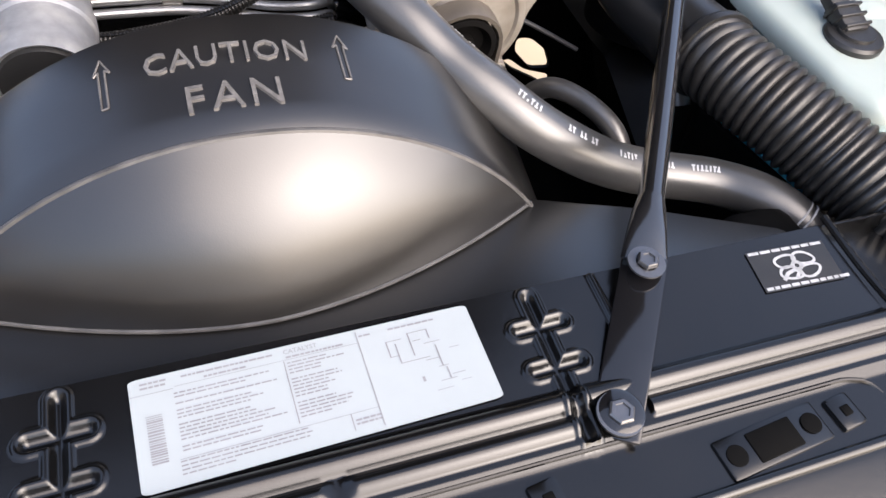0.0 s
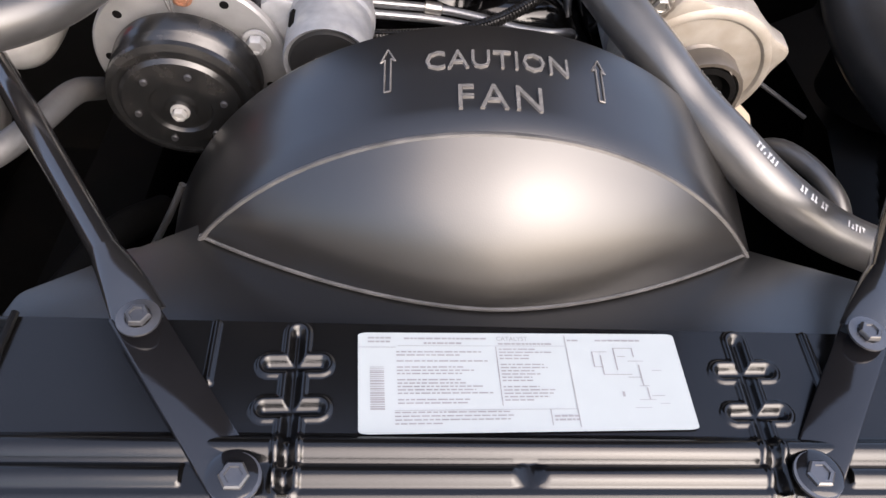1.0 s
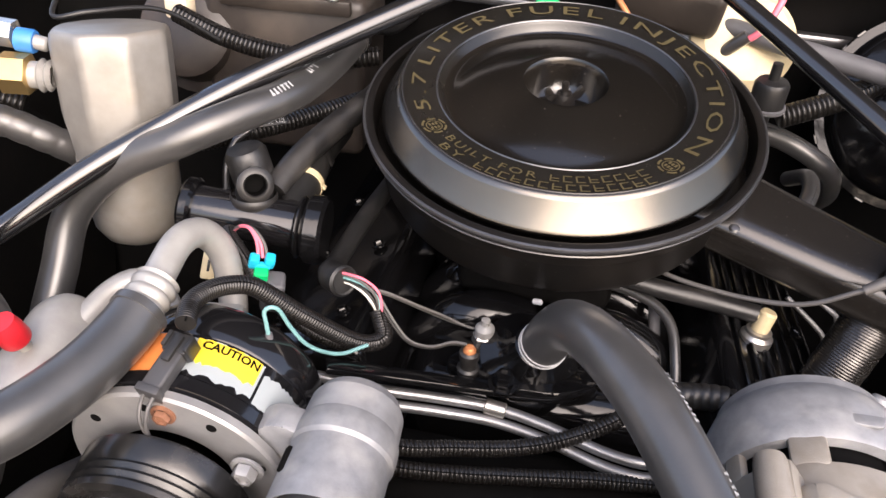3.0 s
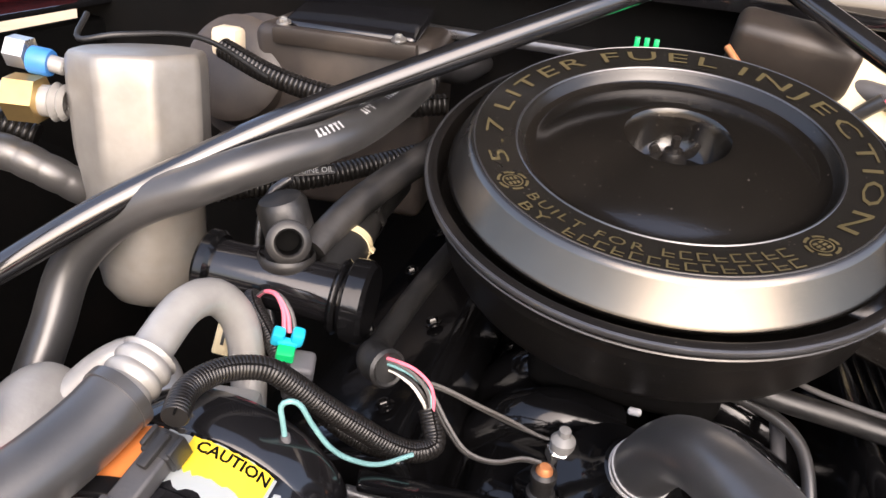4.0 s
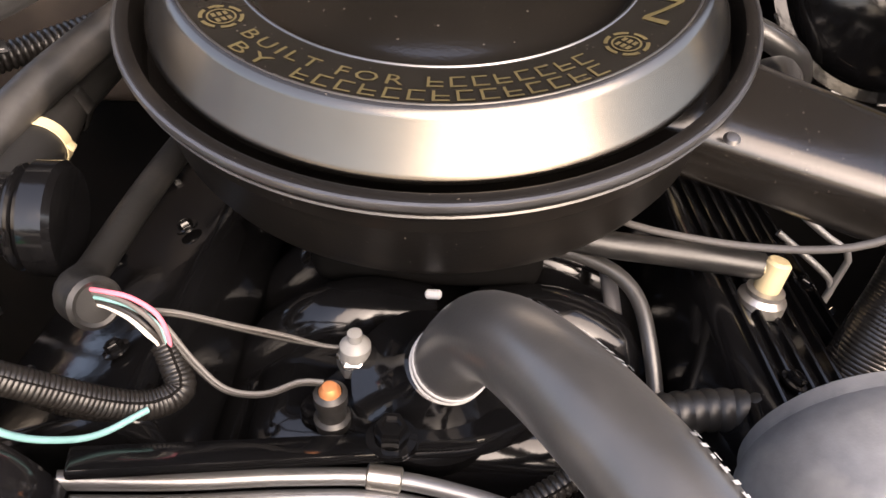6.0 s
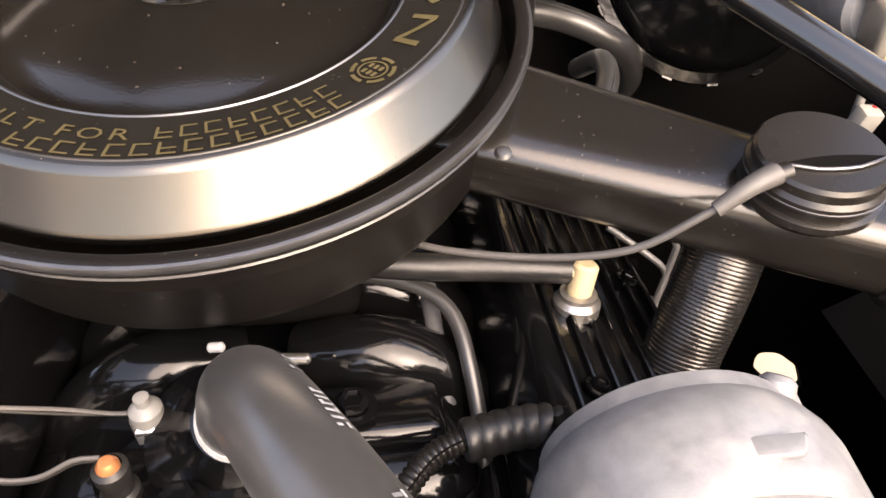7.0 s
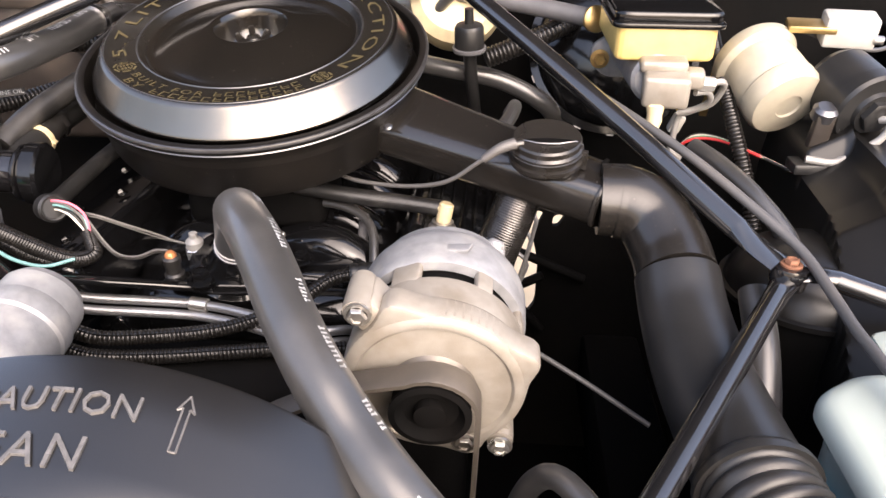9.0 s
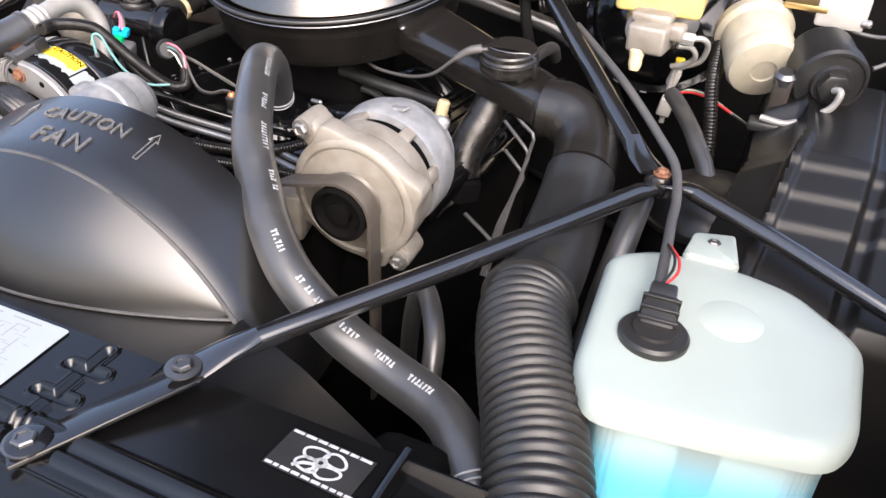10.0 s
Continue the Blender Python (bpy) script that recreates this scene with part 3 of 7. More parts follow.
for cu, cv, rot in ((0.40, 0.36, 0.5), (0.63, 0.36, -0.5), (0.40, 0.66, -0.4), (0.64, 0.66, 0.6)):
    ring = []
    for k in range(20):
        a = 2 * math.pi * k / 20
        x, y = 0.125 * math.cos(a), 0.155 * math.sin(a) * (1 + 0.25 * math.cos(a))
        ring.append((cu + x * math.cos(rot) - y * math.sin(rot), cv + x * math.sin(rot) + y * math.cos(rot)))
    sticker_loop("fan_blade", ring, 0.016)
sticker_loop("fan_hub", [(0.52 + 0.05 * math.cos(2 * math.pi * k / 14), 0.51 + 0.09 * math.sin(2 * math.pi * k / 14)) for k in range(14)], 0.022)
sticker_loop("finger_mark", [(0.28, 0.80), (0.36, 0.66), (0.46, 0.60), (0.50, 0.68), (0.44, 0.80)], 0.022, False)

# ---- fan shroud ----
SX, R_DOME = -0.006, 0.2515


def crown(y):
    return 0.838 + 0.33 * (y - 0.476)


def dome_point(x, y, lift=0.0):
    """A place on the shroud's round top."""
    cz = crown(y) - R_DOME
    a = math.asin(max(-1, min(1, (x - SX) / R_DOME)))
    r = R_DOME + lift
    return Vector((SX + r * math.sin(a), y, cz + r * math.cos(a)))


shroud = thing("fan_shroud", (0, 0.47, 0.70), "satin black plastic fan shroud with raised warning letters", "fan shroud")
plate = prism(rounded([(-0.322, 0.375), (-0.313, 0.424), (-0.222, 0.487), (-0.16, 0.53), (0.15, 0.53), (0.198, 0.486), (0.281, 0.454), (0.375, 0.408), (0.39, 0.375)], 0.006), 0.003, pose(0, 0, 0.733), 0.0008)
part("flat_cover", plate, SHROUD, shroud)
bm = bmesh.new()
rows = []
for y, dr in ((0.4785, -0.006), (0.4775, -0.001), (0.4785, 0.0), (0.50, 0), (0.53, 0), (0.563, 0), (0.5655, -0.0008), (0.5665, -0.003), (0.565, -0.004), (0.49, -0.004)):
    rows.append([bm.verts.new(Vector((SX + (R_DOME + dr) * math.sin(a), y, crown(y) - R_DOME + (R_DOME + dr) * math.cos(a)))) for a in span(-radians(80), radians(80), 73)])
for a, b in zip(rows, rows[1:]):
    for k in range(72):
        bm.faces.new((a[k], a[k + 1], b[k + 1], b[k]))
part("round_cover", bm, SHROUD, shroud, sharp=60)

TIP = 0.2025


def low_edge(x):
    u = (x - SX) / TIP
    return 0.418 + 0.0625 * abs(u) ** 1.75


def facet(u, v):
    """The lens-shaped front: u across from -1 to 1, v from its lower to its upper edge."""
    x = SX + TIP * u
    yb, zb = low_edge(x), 0.7375
    zt = dome_point(x, 0.478).z
    y = yb + (0.478 - yb) * v
    z = zb + (zt - zb) * v
    bulge = 0.010 * math.sin(math.pi * v) * (1 - u * u)
    return Vector((x, y - bulge * 0.8, z + bulge * 0.5))


part("slanted_front", sheet(span(-1, 1, 81), span(0, 1, 21), facet), SHROUD, shroud, sharp=60)
part("lower_bead", tube([facet(u, 0) + Vector((0, 0, 0.0002)) for u in span(-1, 1, 31)], 0.0016, 8), WORN_EDGE, shroud)
part("upper_bead", tube([facet(u, 1) + Vector((0, 0.001, -0.0012)) for u in span(-1, 1, 31)], 0.0022, 8), WORN_EDGE, shroud)


def word_on_dome(name, text, size, x0, y0, spread):
    bm = letters(text, size, 0.0011, spread)
    bmesh.ops.subdivide_edges(bm, edges=[e for e in bm.edges if e.calc_length() > 0.012], cuts=2)
    bent(bm, lambda p: dome_point(x0 + p.x, y0 + p.y * 0.95, 0.0008 + p.z))
    part(name, bm, EMBOSS, shroud, "raised worn lettering with its highlight in the colour")


word_on_dome("lettering", "CAUTION", 0.0213, -0.006, 0.5285, 1.05)
word_on_dome("lettering", "FAN", 0.0280, -0.006, 0.4965, 1.22)
for x in (-0.080, 0.066):
    bm = bmesh.new()
    for a, b in (((x - 0.002, 0.517), (x - 0.002, 0.543)), ((x + 0.002, 0.517), (x + 0.002, 0.543)), ((x - 0.002, 0.517), (x + 0.002, 0.517)), ((x - 0.002, 0.543), (x - 0.005, 0.541)), ((x + 0.002, 0.543), (x + 0.005, 0.541)), ((x - 0.005, 0.541), (x, 0.551)), ((x + 0.005, 0.541), (x, 0.551))):
        tube([dome_point(*a, 0.0005), dome_point(*b, 0.0005)], 0.0007, 6, 0.02, bm=bm)
    part("arrow", bm, EMBOSS, shroud, "raised worn arrow with its highlight in the colour")

# ---- braces ----
def brace_flat(u):
    e = min(u, 1 - u)
    k = max(0.0, 1 - e / 0.06)
    return 1 + 0.45 * k, 1 - 0.75 * k


def brace(name, pts, label, bolts, r=0.0095, strap=None):
    t = thing(name, pts[0], label, "brace", "engine bay braces")
    mid = Vector(pts[1]).lerp(Vector(pts[2]), 0.12)
    part("flattened_end", tube([pts[0], pts[1], mid], r, 20, 0.005, flat=lambda u: (1 + 0.65 * (1 - u) ** 0.7, 1 - 0.75 * (1 - u) ** 0.8)), BLACK_GLOSS_TUBE, t)
    part("tube", tube([mid] + pts[2:], r, 20, 0.01, flat=lambda u: (1, 1) if u < 0.5 else brace_flat(u)), BLACK_GLOSS_TUBE, t)
    if strap:
        a, b = Vector(strap[0]), Vector(strap[1])
        d = (b - a)
        m = axis((a + b) / 2, d, (0, 0.2, 1))
        bm = box((0.030, 0.004, d.length + 0.03), m, 0.0015)
        part("strap", bm, BLACK_PAINT, t)
        part("washer", lathe([(0, 0), (0.0145, 0), (0.0145, 0.004), (0.011, 0.0055), (0, 0.0055)], 28, axis(a + Vector((0, 0, 0.002)), (0, -0.1, 1))), BLACK_PAINT, t)
    for p, w, rr in bolts:
        part("bolt", hex_bolt(p, w, rr, 0.006, 1.7), STEEL_DARK, t, "black hex bolt")
    return t


BLACK_GLOSS_TUBE = mat("black_enamelled_tube", (0.009, 0.009, 0.0095), 0.15, bump=0.01, bscale=300, rvar=0.03, dirt=DUST, dirt_amt=0.03, spec=0.9, coat=0.8, coat_rough=0.12)
STEEL_DARK = mat("blackened_steel_bolt", (0.16, 0.16, 0.165), 0.30, metal=0.85, rvar=0.08)
UPB = (0, -0.12, 1)
brace("front_brace", [(0.232, 0.383, 0.764), (0.245, 0.405, 0.771), (0.36, 0.584, 0.796), (0.469, 0.757, 0.823), (0.486, 0.781, 0.826)],
      "glossy black tubular brace bolted to the radiator support", [((0.230, 0.3785, 0.768), UPB, 0.0075), ((0.1725, 0.2935, 0.7425), UPB, 0.0085)], strap=((0.1735, 0.295, 0.738), (0.228, 0.376, 0.760)))
brace("front_brace", [(-0.222, 0.383, 0.764), (-0.236, 0.405, 0.771), (-0.357, 0.58, 0.797), (-0.478, 0.752, 0.817), (-0.494, 0.776, 0.820)],
      "glossy black tubular brace bolted to the radiator support", [((-0.221, 0.3785, 0.768), UPB, 0.0075), ((-0.156, 0.291, 0.7425), UPB, 0.0085)], strap=((-0.157, 0.2925, 0.738), (-0.219, 0.376, 0.760)))
brace("rear_brace", [(0.476, 0.783, 0.838), (0.460, 0.797, 0.845), (0.344, 0.930, 0.918), (0.222, 1.086, 0.986), (0.04, 1.315, 1.079)], "glossy black tubular brace running back to the cowl", [], r=0.0105)
brace("rear_brace", [(-0.492, 0.775, 0.826), (-0.475, 0.79, 0.838), (-0.387, 0.862, 0.903), (-0.268, 0.968, 0.970), (-0.02, 1.20, 1.075), (0.03, 1.315, 1.085)], "glossy black tubular brace running back to the cowl", [], r=0.0105)
brace("fender_brace", [(0.486, 0.781, 0.830), (0.51, 0.777, 0.831), (0.60, 0.742, 0.814), (0.70, 0.700, 0.792), (0.79, 0.665, 0.772)], "glossy black tubular brace running to the fender", [], r=0.009)
brace("fender_brace", [(-0.494, 0.775, 0.825), (-0.52, 0.77, 0.825), (-0.61, 0.735, 0.805), (-0.79, 0.665, 0.77)], "glossy black tubular brace running to the fender", [], r=0.009)
for p in ((0.485, 0.781, 0.8365), (-0.493, 0.775, 0.832)):
    t = thing("joint_bolt", p, "black bolted joint with rusty bolt head where braces meet", "bolt", "brace joints")
    part("boss", lathe([(0, -0.018), (0.015, -0.018), (0.0165, -0.004), (0.015, 0.001), (0, 0.001)], 20, axis(p, (0, 0, 1))), BLACK_PAINT, t)
    part("bolt_head", hex_bolt(Vector(p) + Vector((0, 0, 0.001)), (0, 0, 1), 0.006, 0.006, 1.5), RUST, t, "rusty hex bolt head")

# ---- upper radiator hose ----
HOSE = [(-0.0055, 0.837, 0.797), (-0.001, 0.829, 0.813), (0.005, 0.817, 0.834), (0.013, 0.799, 0.854), (0.026, 0.769, 0.870), (0.046, 0.731, 0.877), (0.07, 0.691, 0.872), (0.101, 0.64, 0.851), (0.129, 0.602, 0.831), (0.155, 0.577, 0.809), (0.184, 0.550, 0.791), (0.221, 0.527, 0.766), (0.274, 0.516, 0.735), (0.326, 0.511, 0.715), (0.380, 0.495, 0.708), (0.413, 0.466, 0.707), (0.436, 0.436, 0.695), (0.443, 0.412, 0.665)]
t = thing("radiator_hose", HOSE[0], "black rubber upper radiator hose with white printing", "hose")
hose = part("hose", tube(HOSE, 0.0198, 26, 0.008), RUBBER, t)
t2 = thing("hose_clamp", (-0.01, 0.842, 0.815), "bright white-coated spring clamp round the hose end", "hose clamp")
for k in (0.0, 0.0055):
    q = Vector((-0.0035, 0.8335, 0.804)) + Vector((0.25, -0.46, 0.85)) * k
    part("band", lathe([(0.0195, -0.0006), (0.0203, -0.0006), (0.0207, 0), (0.0203, 0.0006), (0.0195, 0.0006)], 40, axis(q, (0.25, -0.46, 0.85))), WHITE_CLAMP, t2)
part("screw", rod((-0.017, 0.859, 0.829), (-0.009, 0.857, 0.8305), 0.0026), WHITE_CLAMP, t2)


t3 = thing("hose_clamp", (0.432, 0.440, 0.70), "white-coated spring clamp round the lower hose end", "hose clamp")
for k in (0.0, 0.006):
    q = Vector((0.4315, 0.4425, 0.6985)) + Vector((0.55, -0.72, -0.30)) * k
    part("band", lathe([(0.0195, -0.0008), (0.0206, -0.0008), (0.0210, 0), (0.0206, 0.0008), (0.0195, 0.0008)], 40, axis(q, (0.55, -0.72, -0.30))), WHITE_CLAMP, t3)


def along(path, u):
    P = spline(path, 0.004)
    i = int(u * (len(P) - 2))
    return P[i], (P[i + 1] - P[i]).normalized()


def hose_print(path, r, side, start, end, h, seed, parent):
    """White print along a hose: groups of stout worn characters as bars."""
    rn = random.Random(seed)
    P = spline(path, 0.004)
    total = sum((q - p).length for p, q in zip(P, P[1:]))
    s = start * total
    while s < end * total:
        bm = bmesh.new()
        for k in range(rn.choice((3, 4, 5, 6))):
            for off, tall, lev in ((0.0, 1.0, 0.0), (0.0016, rn.choice((0.4, 0.7, 1.0)), rn.choice((-1.0, 0, 1.0))), (0.0008, 0.28, rn.choice((-1.0, 1.0)))):
                p, d = along(path, min(0.999, (s + off) / total))
                n = (Vector(side) - d * Vector(side).dot(d)).normalized()
                b = d.cross(n)
                w = 0.0008 if off != 0.0008 else 0.0016
                quad = []
                for i, j in ((-1, -1), (1, -1), (1, 1), (-1, 1)):
                    ang = (lev * (1 - tall) + j * tall) * h / r
                    quad.append(bm.verts.new(p + d * (i * w) + (n * math.cos(ang) + b * math.sin(ang)) * (r + 0.0006 + 0.0001 * (off == 0.0008))))
                bm.faces.new(quad)
            s += 0.0060
        part("print_bar", bm, WHITE_INK, parent)
        s += rn.uniform(0.010, 0.030)


hose_print(HOSE, 0.0198, (0.66, 0.05, 0.75), 0.12, 0.48, 0.0028, 3, hose)
hose_print(HOSE, 0.0198, (0.3, -0.5, 0.8), 0.56, 0.84, 0.0028, 8, hose)

# ---- ribbed intake hose and smooth duct ----
DUCT = [(0.335, 0.869, 0.852), (0.362, 0.867, 0.851), (0.386, 0.856, 0.838), (0.398, 0.830, 0.820), (0.401, 0.805, 0.808), (0.404, 0.770, 0.787), (0.408, 0.715, 0.772), (0.413, 0.650, 0.767), (0.4165, 0.590, 0.768)]
t = thing("intake_duct", DUCT[0], "smooth satin black plastic air intake duct elbow", "air duct")
part("elbow", tube(DUCT[:5], 0.0365, 32, 0.006, taper=lambda u: 0.92 + 0.06 * u), SATIN, t, "satin black elbow")
part("lower_duct", tube(DUCT[4:], 0.0365, 32, 0.008, taper=lambda u: 1.01 + 0.03 * min(1, u * 2.5)), PLASTIC, t, "matte black lower duct")
part("duct_bead", tube([(0.353, 0.8685, 0.8515), (0.359, 0.8678, 0.8510)], 0.0352, 32, 0.003), SATIN, t)
RIBBED = [(0.4165, 0.594, 0.7685), (0.4195, 0.570, 0.768), (0.430, 0.540, 0.763), (0.447, 0.503, 0.755), (0.466, 0.465, 0.744), (0.484, 0.42, 0.733), (0.499, 0.37, 0.715), (0.508, 0.32, 0.69)]
t = thing("ribbed_intake_hose", RIBBED[0], "black ribbed flexible plastic air intake hose", "hose")
part("hose", tube(RIBBED, 0.0388, 36, 0.002, wave=(0.0090, 0.0050)), PLASTIC, t)
part("cuff", tube([(0.4160, 0.603, 0.7685), (0.4168, 0.590, 0.7680)], 0.0425, 36, 0.002, taper=lambda u: 0.90 + 0.10 * math.sin(min(1, 1.6 * u) * math.pi / 2)), PLASTIC, t)

# ---- washer bottle ----
bottle = thing("washer_bottle", (0.565, 0.58, 0.70), "milky plastic washer bottle with blue fluid", "washer bottle")
TOPLINE = [(0.476, 0.504), (0.466, 0.656), (0.505, 0.682), (0.578, 0.680), (0.622, 0.668), (0.675, 0.616), (0.669, 0.516), (0.652, 0.486), (0.575, 0.472), (0.497, 0.463)]
BODYLINE = [(0.494, 0.500), (0.476, 0.648), (0.505, 0.674), (0.575, 0.672), (0.616, 0.658), (0.663, 0.608), (0.657, 0.516), (0.644, 0.493), (0.575, 0.481), (0.510, 0.473)]
bm = bmesh.new()
base = rounded(TOPLINE, 0.016, 5)
cx0, cy0 = sum(p[0] for p in base) / len(base), sum(p[1] for p in base) / len(base)
rows = []
for f, z in ((0.955, 0.776), (1.0, 0.779), (1.0, 0.783), (0.995, 0.788), (0.975, 0.793), (0.94, 0.7965), (0.88, 0.7985), (0.5, 0.8005)):
    rows.append([bm.verts.new((cx0 + (x - cx0) * f, cy0 + (y - cy0) * f, z + 0.09 * (y - 0.57))) for x, y in base])
for a, b in zip(rows, rows[1:]):
    for k in range(len(base)):
        j = (k + 1) % len(base)
        bm.faces.new((a[k], a[j], b[j], b[k]))
bm.faces.new(rows[-1])
part("upper_shell", bm, BOTTLE, bottle, "milky white upper half")
part("lower_shell", prism(rounded(BODYLINE, 0.014, 5), 0.108, pose(0, 0, 0.665), 0.006, 3), FLUID, bottle, "pale blue lower half filled with fluid")
part("mount_tab", prism(rounded([(0.526, 0.672), (0.530, 0.722), (0.566, 0.735), (0.574, 0.672)], 0.006), 0.012, pose(0, 0, 0.801), 0.003), BOTTLE, bottle)
part("tab_bolt", hex_bolt((0.549, 0.706, 0.809), (0, 0, 1), 0.006, 0.006, 1.6), STEEL_DARK, bottle, "small dark bolt")
part("cap_dome", lathe([(0.040, -0.006), (0.034, -0.001), (0.024, 0.003), (0.012, 0.005), (0, 0.0055)], 30, axis((0.575, 0.60, 0.8025), (0, -0.09, 1))), BOTTLE, bottle)
cap = part("level_sensor", lathe([(0, 0), (0.0245, 0), (0.0265, 0.003), (0.0265, 0.0075), (0.0245, 0.010), (0.017, 0.011), (0.0165, 0.0135), (0, 0.0135)], 32, axis((0.524, 0.550, 0.793), (0, -0.09, 1))), PLASTIC, bottle, "black round sensor with plug")
bm = box((0.026, 0.030, 0.016), pose(0.5235, 0.5640, 0.8080, 26, 0, 3), 0.003)
box((0.021, 0.016, 0.012), pose(0.5220, 0.5830, 0.8160, 26, 0, 3), 0.003, bm=bm)
for k in (-1, 0, 1):
    box((0.029, 0.003, 0.018), pose(0.5235 - k * 0.0005, 0.563 + k * 0.009, 0.809 + k * 0.0044, 26, 0, 3), 0.001, bm=bm)
part("plug", bm, PLASTIC, cap)
tray = thing("bottle_tray", (0.565, 0.58, 0.46), "black steel tray under the washer bottle", "tray")
part("tray", prism(rounded([(x + (x - 0.565) * 0.03, y) for x, y in BODYLINE], 0.014, 4), 0.204, pose(0, 0, 0.461), 0.003, 2), DARK, tray)
w = thing("washer_cable", (0.523, 0.593, 0.853), "grey cable with red and black wires to the bottle sensor", "cable")
part("sleeve", tube([(0.518, 0.585, 0.816), (0.514, 0.64, 0.823), (0.509, 0.70, 0.826), (0.506, 0.743, 0.832), (0.495, 0.788, 0.846), (0.470, 0.822, 0.862), (0.420, 0.880, 0.890), (0.372, 0.935, 0.910), (0.330, 0.985, 0.925)], 0.0046, 12), RUBBER_OLD, w)
part("red_wire", tube([(0.521, 0.588, 0.821), (0.528, 0.602, 0.826), (0.526, 0.622, 0.829), (0.516, 0.645, 0.828)], 0.0012, 8), RED_WIRE, w)
part("black_wire", tube([(0.519, 0.588, 0.822), (0.524, 0.602, 0.828), (0.522, 0.622, 0.831), (0.514, 0.645, 0.829)], 0.0012, 8), PLASTIC, w)

# ---- air cleaner ----
CX, CY = -0.019, 0.9962
AC = Matrix.Translation((CX, CY, 0)) @ Matrix.Translation((0, 0, 0.9565)) @ pose(0, 0, 0, 15.6, -0.9, 0)


def ac_lathe(profile, segs=96):
    """Turned round the tilted axis of the air cleaner; heights count from its rim."""
    return lathe(profile, segs, AC)


ac = thing("air_cleaner", (CX, CY, 0.85), "round black air cleaner with brushed chrome band and gold lettering", "air cleaner")
part("base_pan", ac_lathe([(0, -0.083), (0.130, -0.082), (0.153, -0.0795), (0.1620, -0.075), (0.1660, -0.066), (0.1715, -0.022), (0.1735, -0.0165), (0.1780, -0.0135), (0.1805, -0.0110), (0.1815, -0.0085), (0.1808, -0.0064), (0.1790, -0.0056), (0.1742, -0.0052), (0.1726, -0.0062), (0.1718, -0.012), (0.1712, -0.022), (0.1705, -0.034), (0.1600, -0.038), (0.11, -0.038)]), PAN_BLACK, ac)
part("rim_bead", ac_lathe([(0.1786, -0.0060), (0.1797, -0.0052), (0.1812, -0.0056), (0.1820, -0.0074), (0.1817, -0.0090)]), STEEL_DARK, ac, "worn bright edge of the pan")
part("lower_rim_bead", ac_lathe([(0.1772, -0.0136), (0.1796, -0.0132), (0.1802, -0.0142), (0.1793, -0.0153), (0.1768, -0.0152)]), STEEL_DARK, ac, "worn lower edge of the rim")
part("lid_ring", ac_lathe([(0.1478, 0.0188), (0.1460, 0.0198), (0.1440, 0.0200), (0.1165, 0.0168), (0.1148, 0.0170), (0.1135, 0.0164), (0.1122, 0.0140), (0.1106, 0.0108), (0.1085, 0.0082)]), LID_RING, ac)
part("chrome_band", ac_lathe([(0.1560, -0.0150), (0.1615, -0.0128), (0.1640, -0.0105), (0.1648, -0.0085), (0.1643, -0.0066), (0.1630, -0.0050), (0.1512, 0.0160), (0.1499, 0.0180), (0.1478, 0.0190)]), BRUSHED, ac, "brushed chrome side band")
part("lid_dish", ac_lathe([(0.1086, 0.0082), (0.1062, 0.0066), (0.1035, 0.0060), (0.100, 0.0066), (0.094, 0.0090), (0.080, 0.0135), (0.062, 0.0185), (0.050, 0.0215), (0.0435, 0.0232), (0.0400, 0.0237), (0.0378, 0.0230), (0.0362, 0.0205), (0.0348, 0.0140), (0.0330, 0.0060), (0.0300, -0.0020), (0.0250, -0.0080), (0.014, -0.0105), (0, -0.0110)]), LID_DISH, ac)
part("ring_bead", ac_lathe([(0.1448, 0.0196), (0.1452, 0.0203), (0.1458, 0.0203), (0.1462, 0.0195)]), STEEL_DARK, ac)
part("ring_bead", ac_lathe([(0.1137, 0.0166), (0.1143, 0.0174), (0.1150, 0.0175), (0.1157, 0.0167)]), STEEL_DARK, ac)
NUT = AC @ Matrix.Translation((0, 0, 0.0060)) @ Matrix.Scale(1.35, 4)
nut = part("wing_nut", lathe([(0, -0.0085), (0.0090, -0.0085), (0.0075, -0.002), (0.005, 0.003), (0, 0.003)], 16, NUT), SATIN, ac, "dark wing nut on a stud")
for sgn in (-1, 1):
    part("wing", prism(rounded([(0.002, 0.0), (0.010, 0.004), (0.0125, 0.011), (0.0085, 0.0135), (0.0035, 0.006)], 0.002, 3), 0.0024, NUT @ pose(0, 0, 0, 90, 0, 18 if sgn > 0 else 198) @ Matrix.Translation((0.002, -0.005, -0.0012)), 0.0008), SATIN, nut)
part("stud", lathe([(0, 0.0), (0.0024, 0.0), (0.0024, 0.011), (0, 0.0115)], 12, NUT), SATIN, nut)


def ring_z(r):
    return 0.0168 + (r - 0.1165) / 0.0275 * 0.0032 + 0.0006


def ring_at(r, a):
    return AC @ Vector((r * math.cos(a), r * math.sin(a), ring_z(r)))


def ring_word(text, height, r0, a0, a1, inside):
    """A word bent round the lid from angle a0 to a1. inside: its feet point to the centre."""
    bm = letters(text, height / 0.72, 0, 1.25)
    bmesh.ops.subdivide_edges(bm, edges=[e for e in bm.edges if e.calc_length() > 0.006], cuts=1)
    lo, hi = min(v.co.x for v in bm.verts), max(v.co.x for v in bm.verts)
    return bent(bm, lambda p: ring_at(r0 + p.y if inside else r0 - p.y, a0 + (a1 - a0) * (p.x - lo) / (hi - lo)))


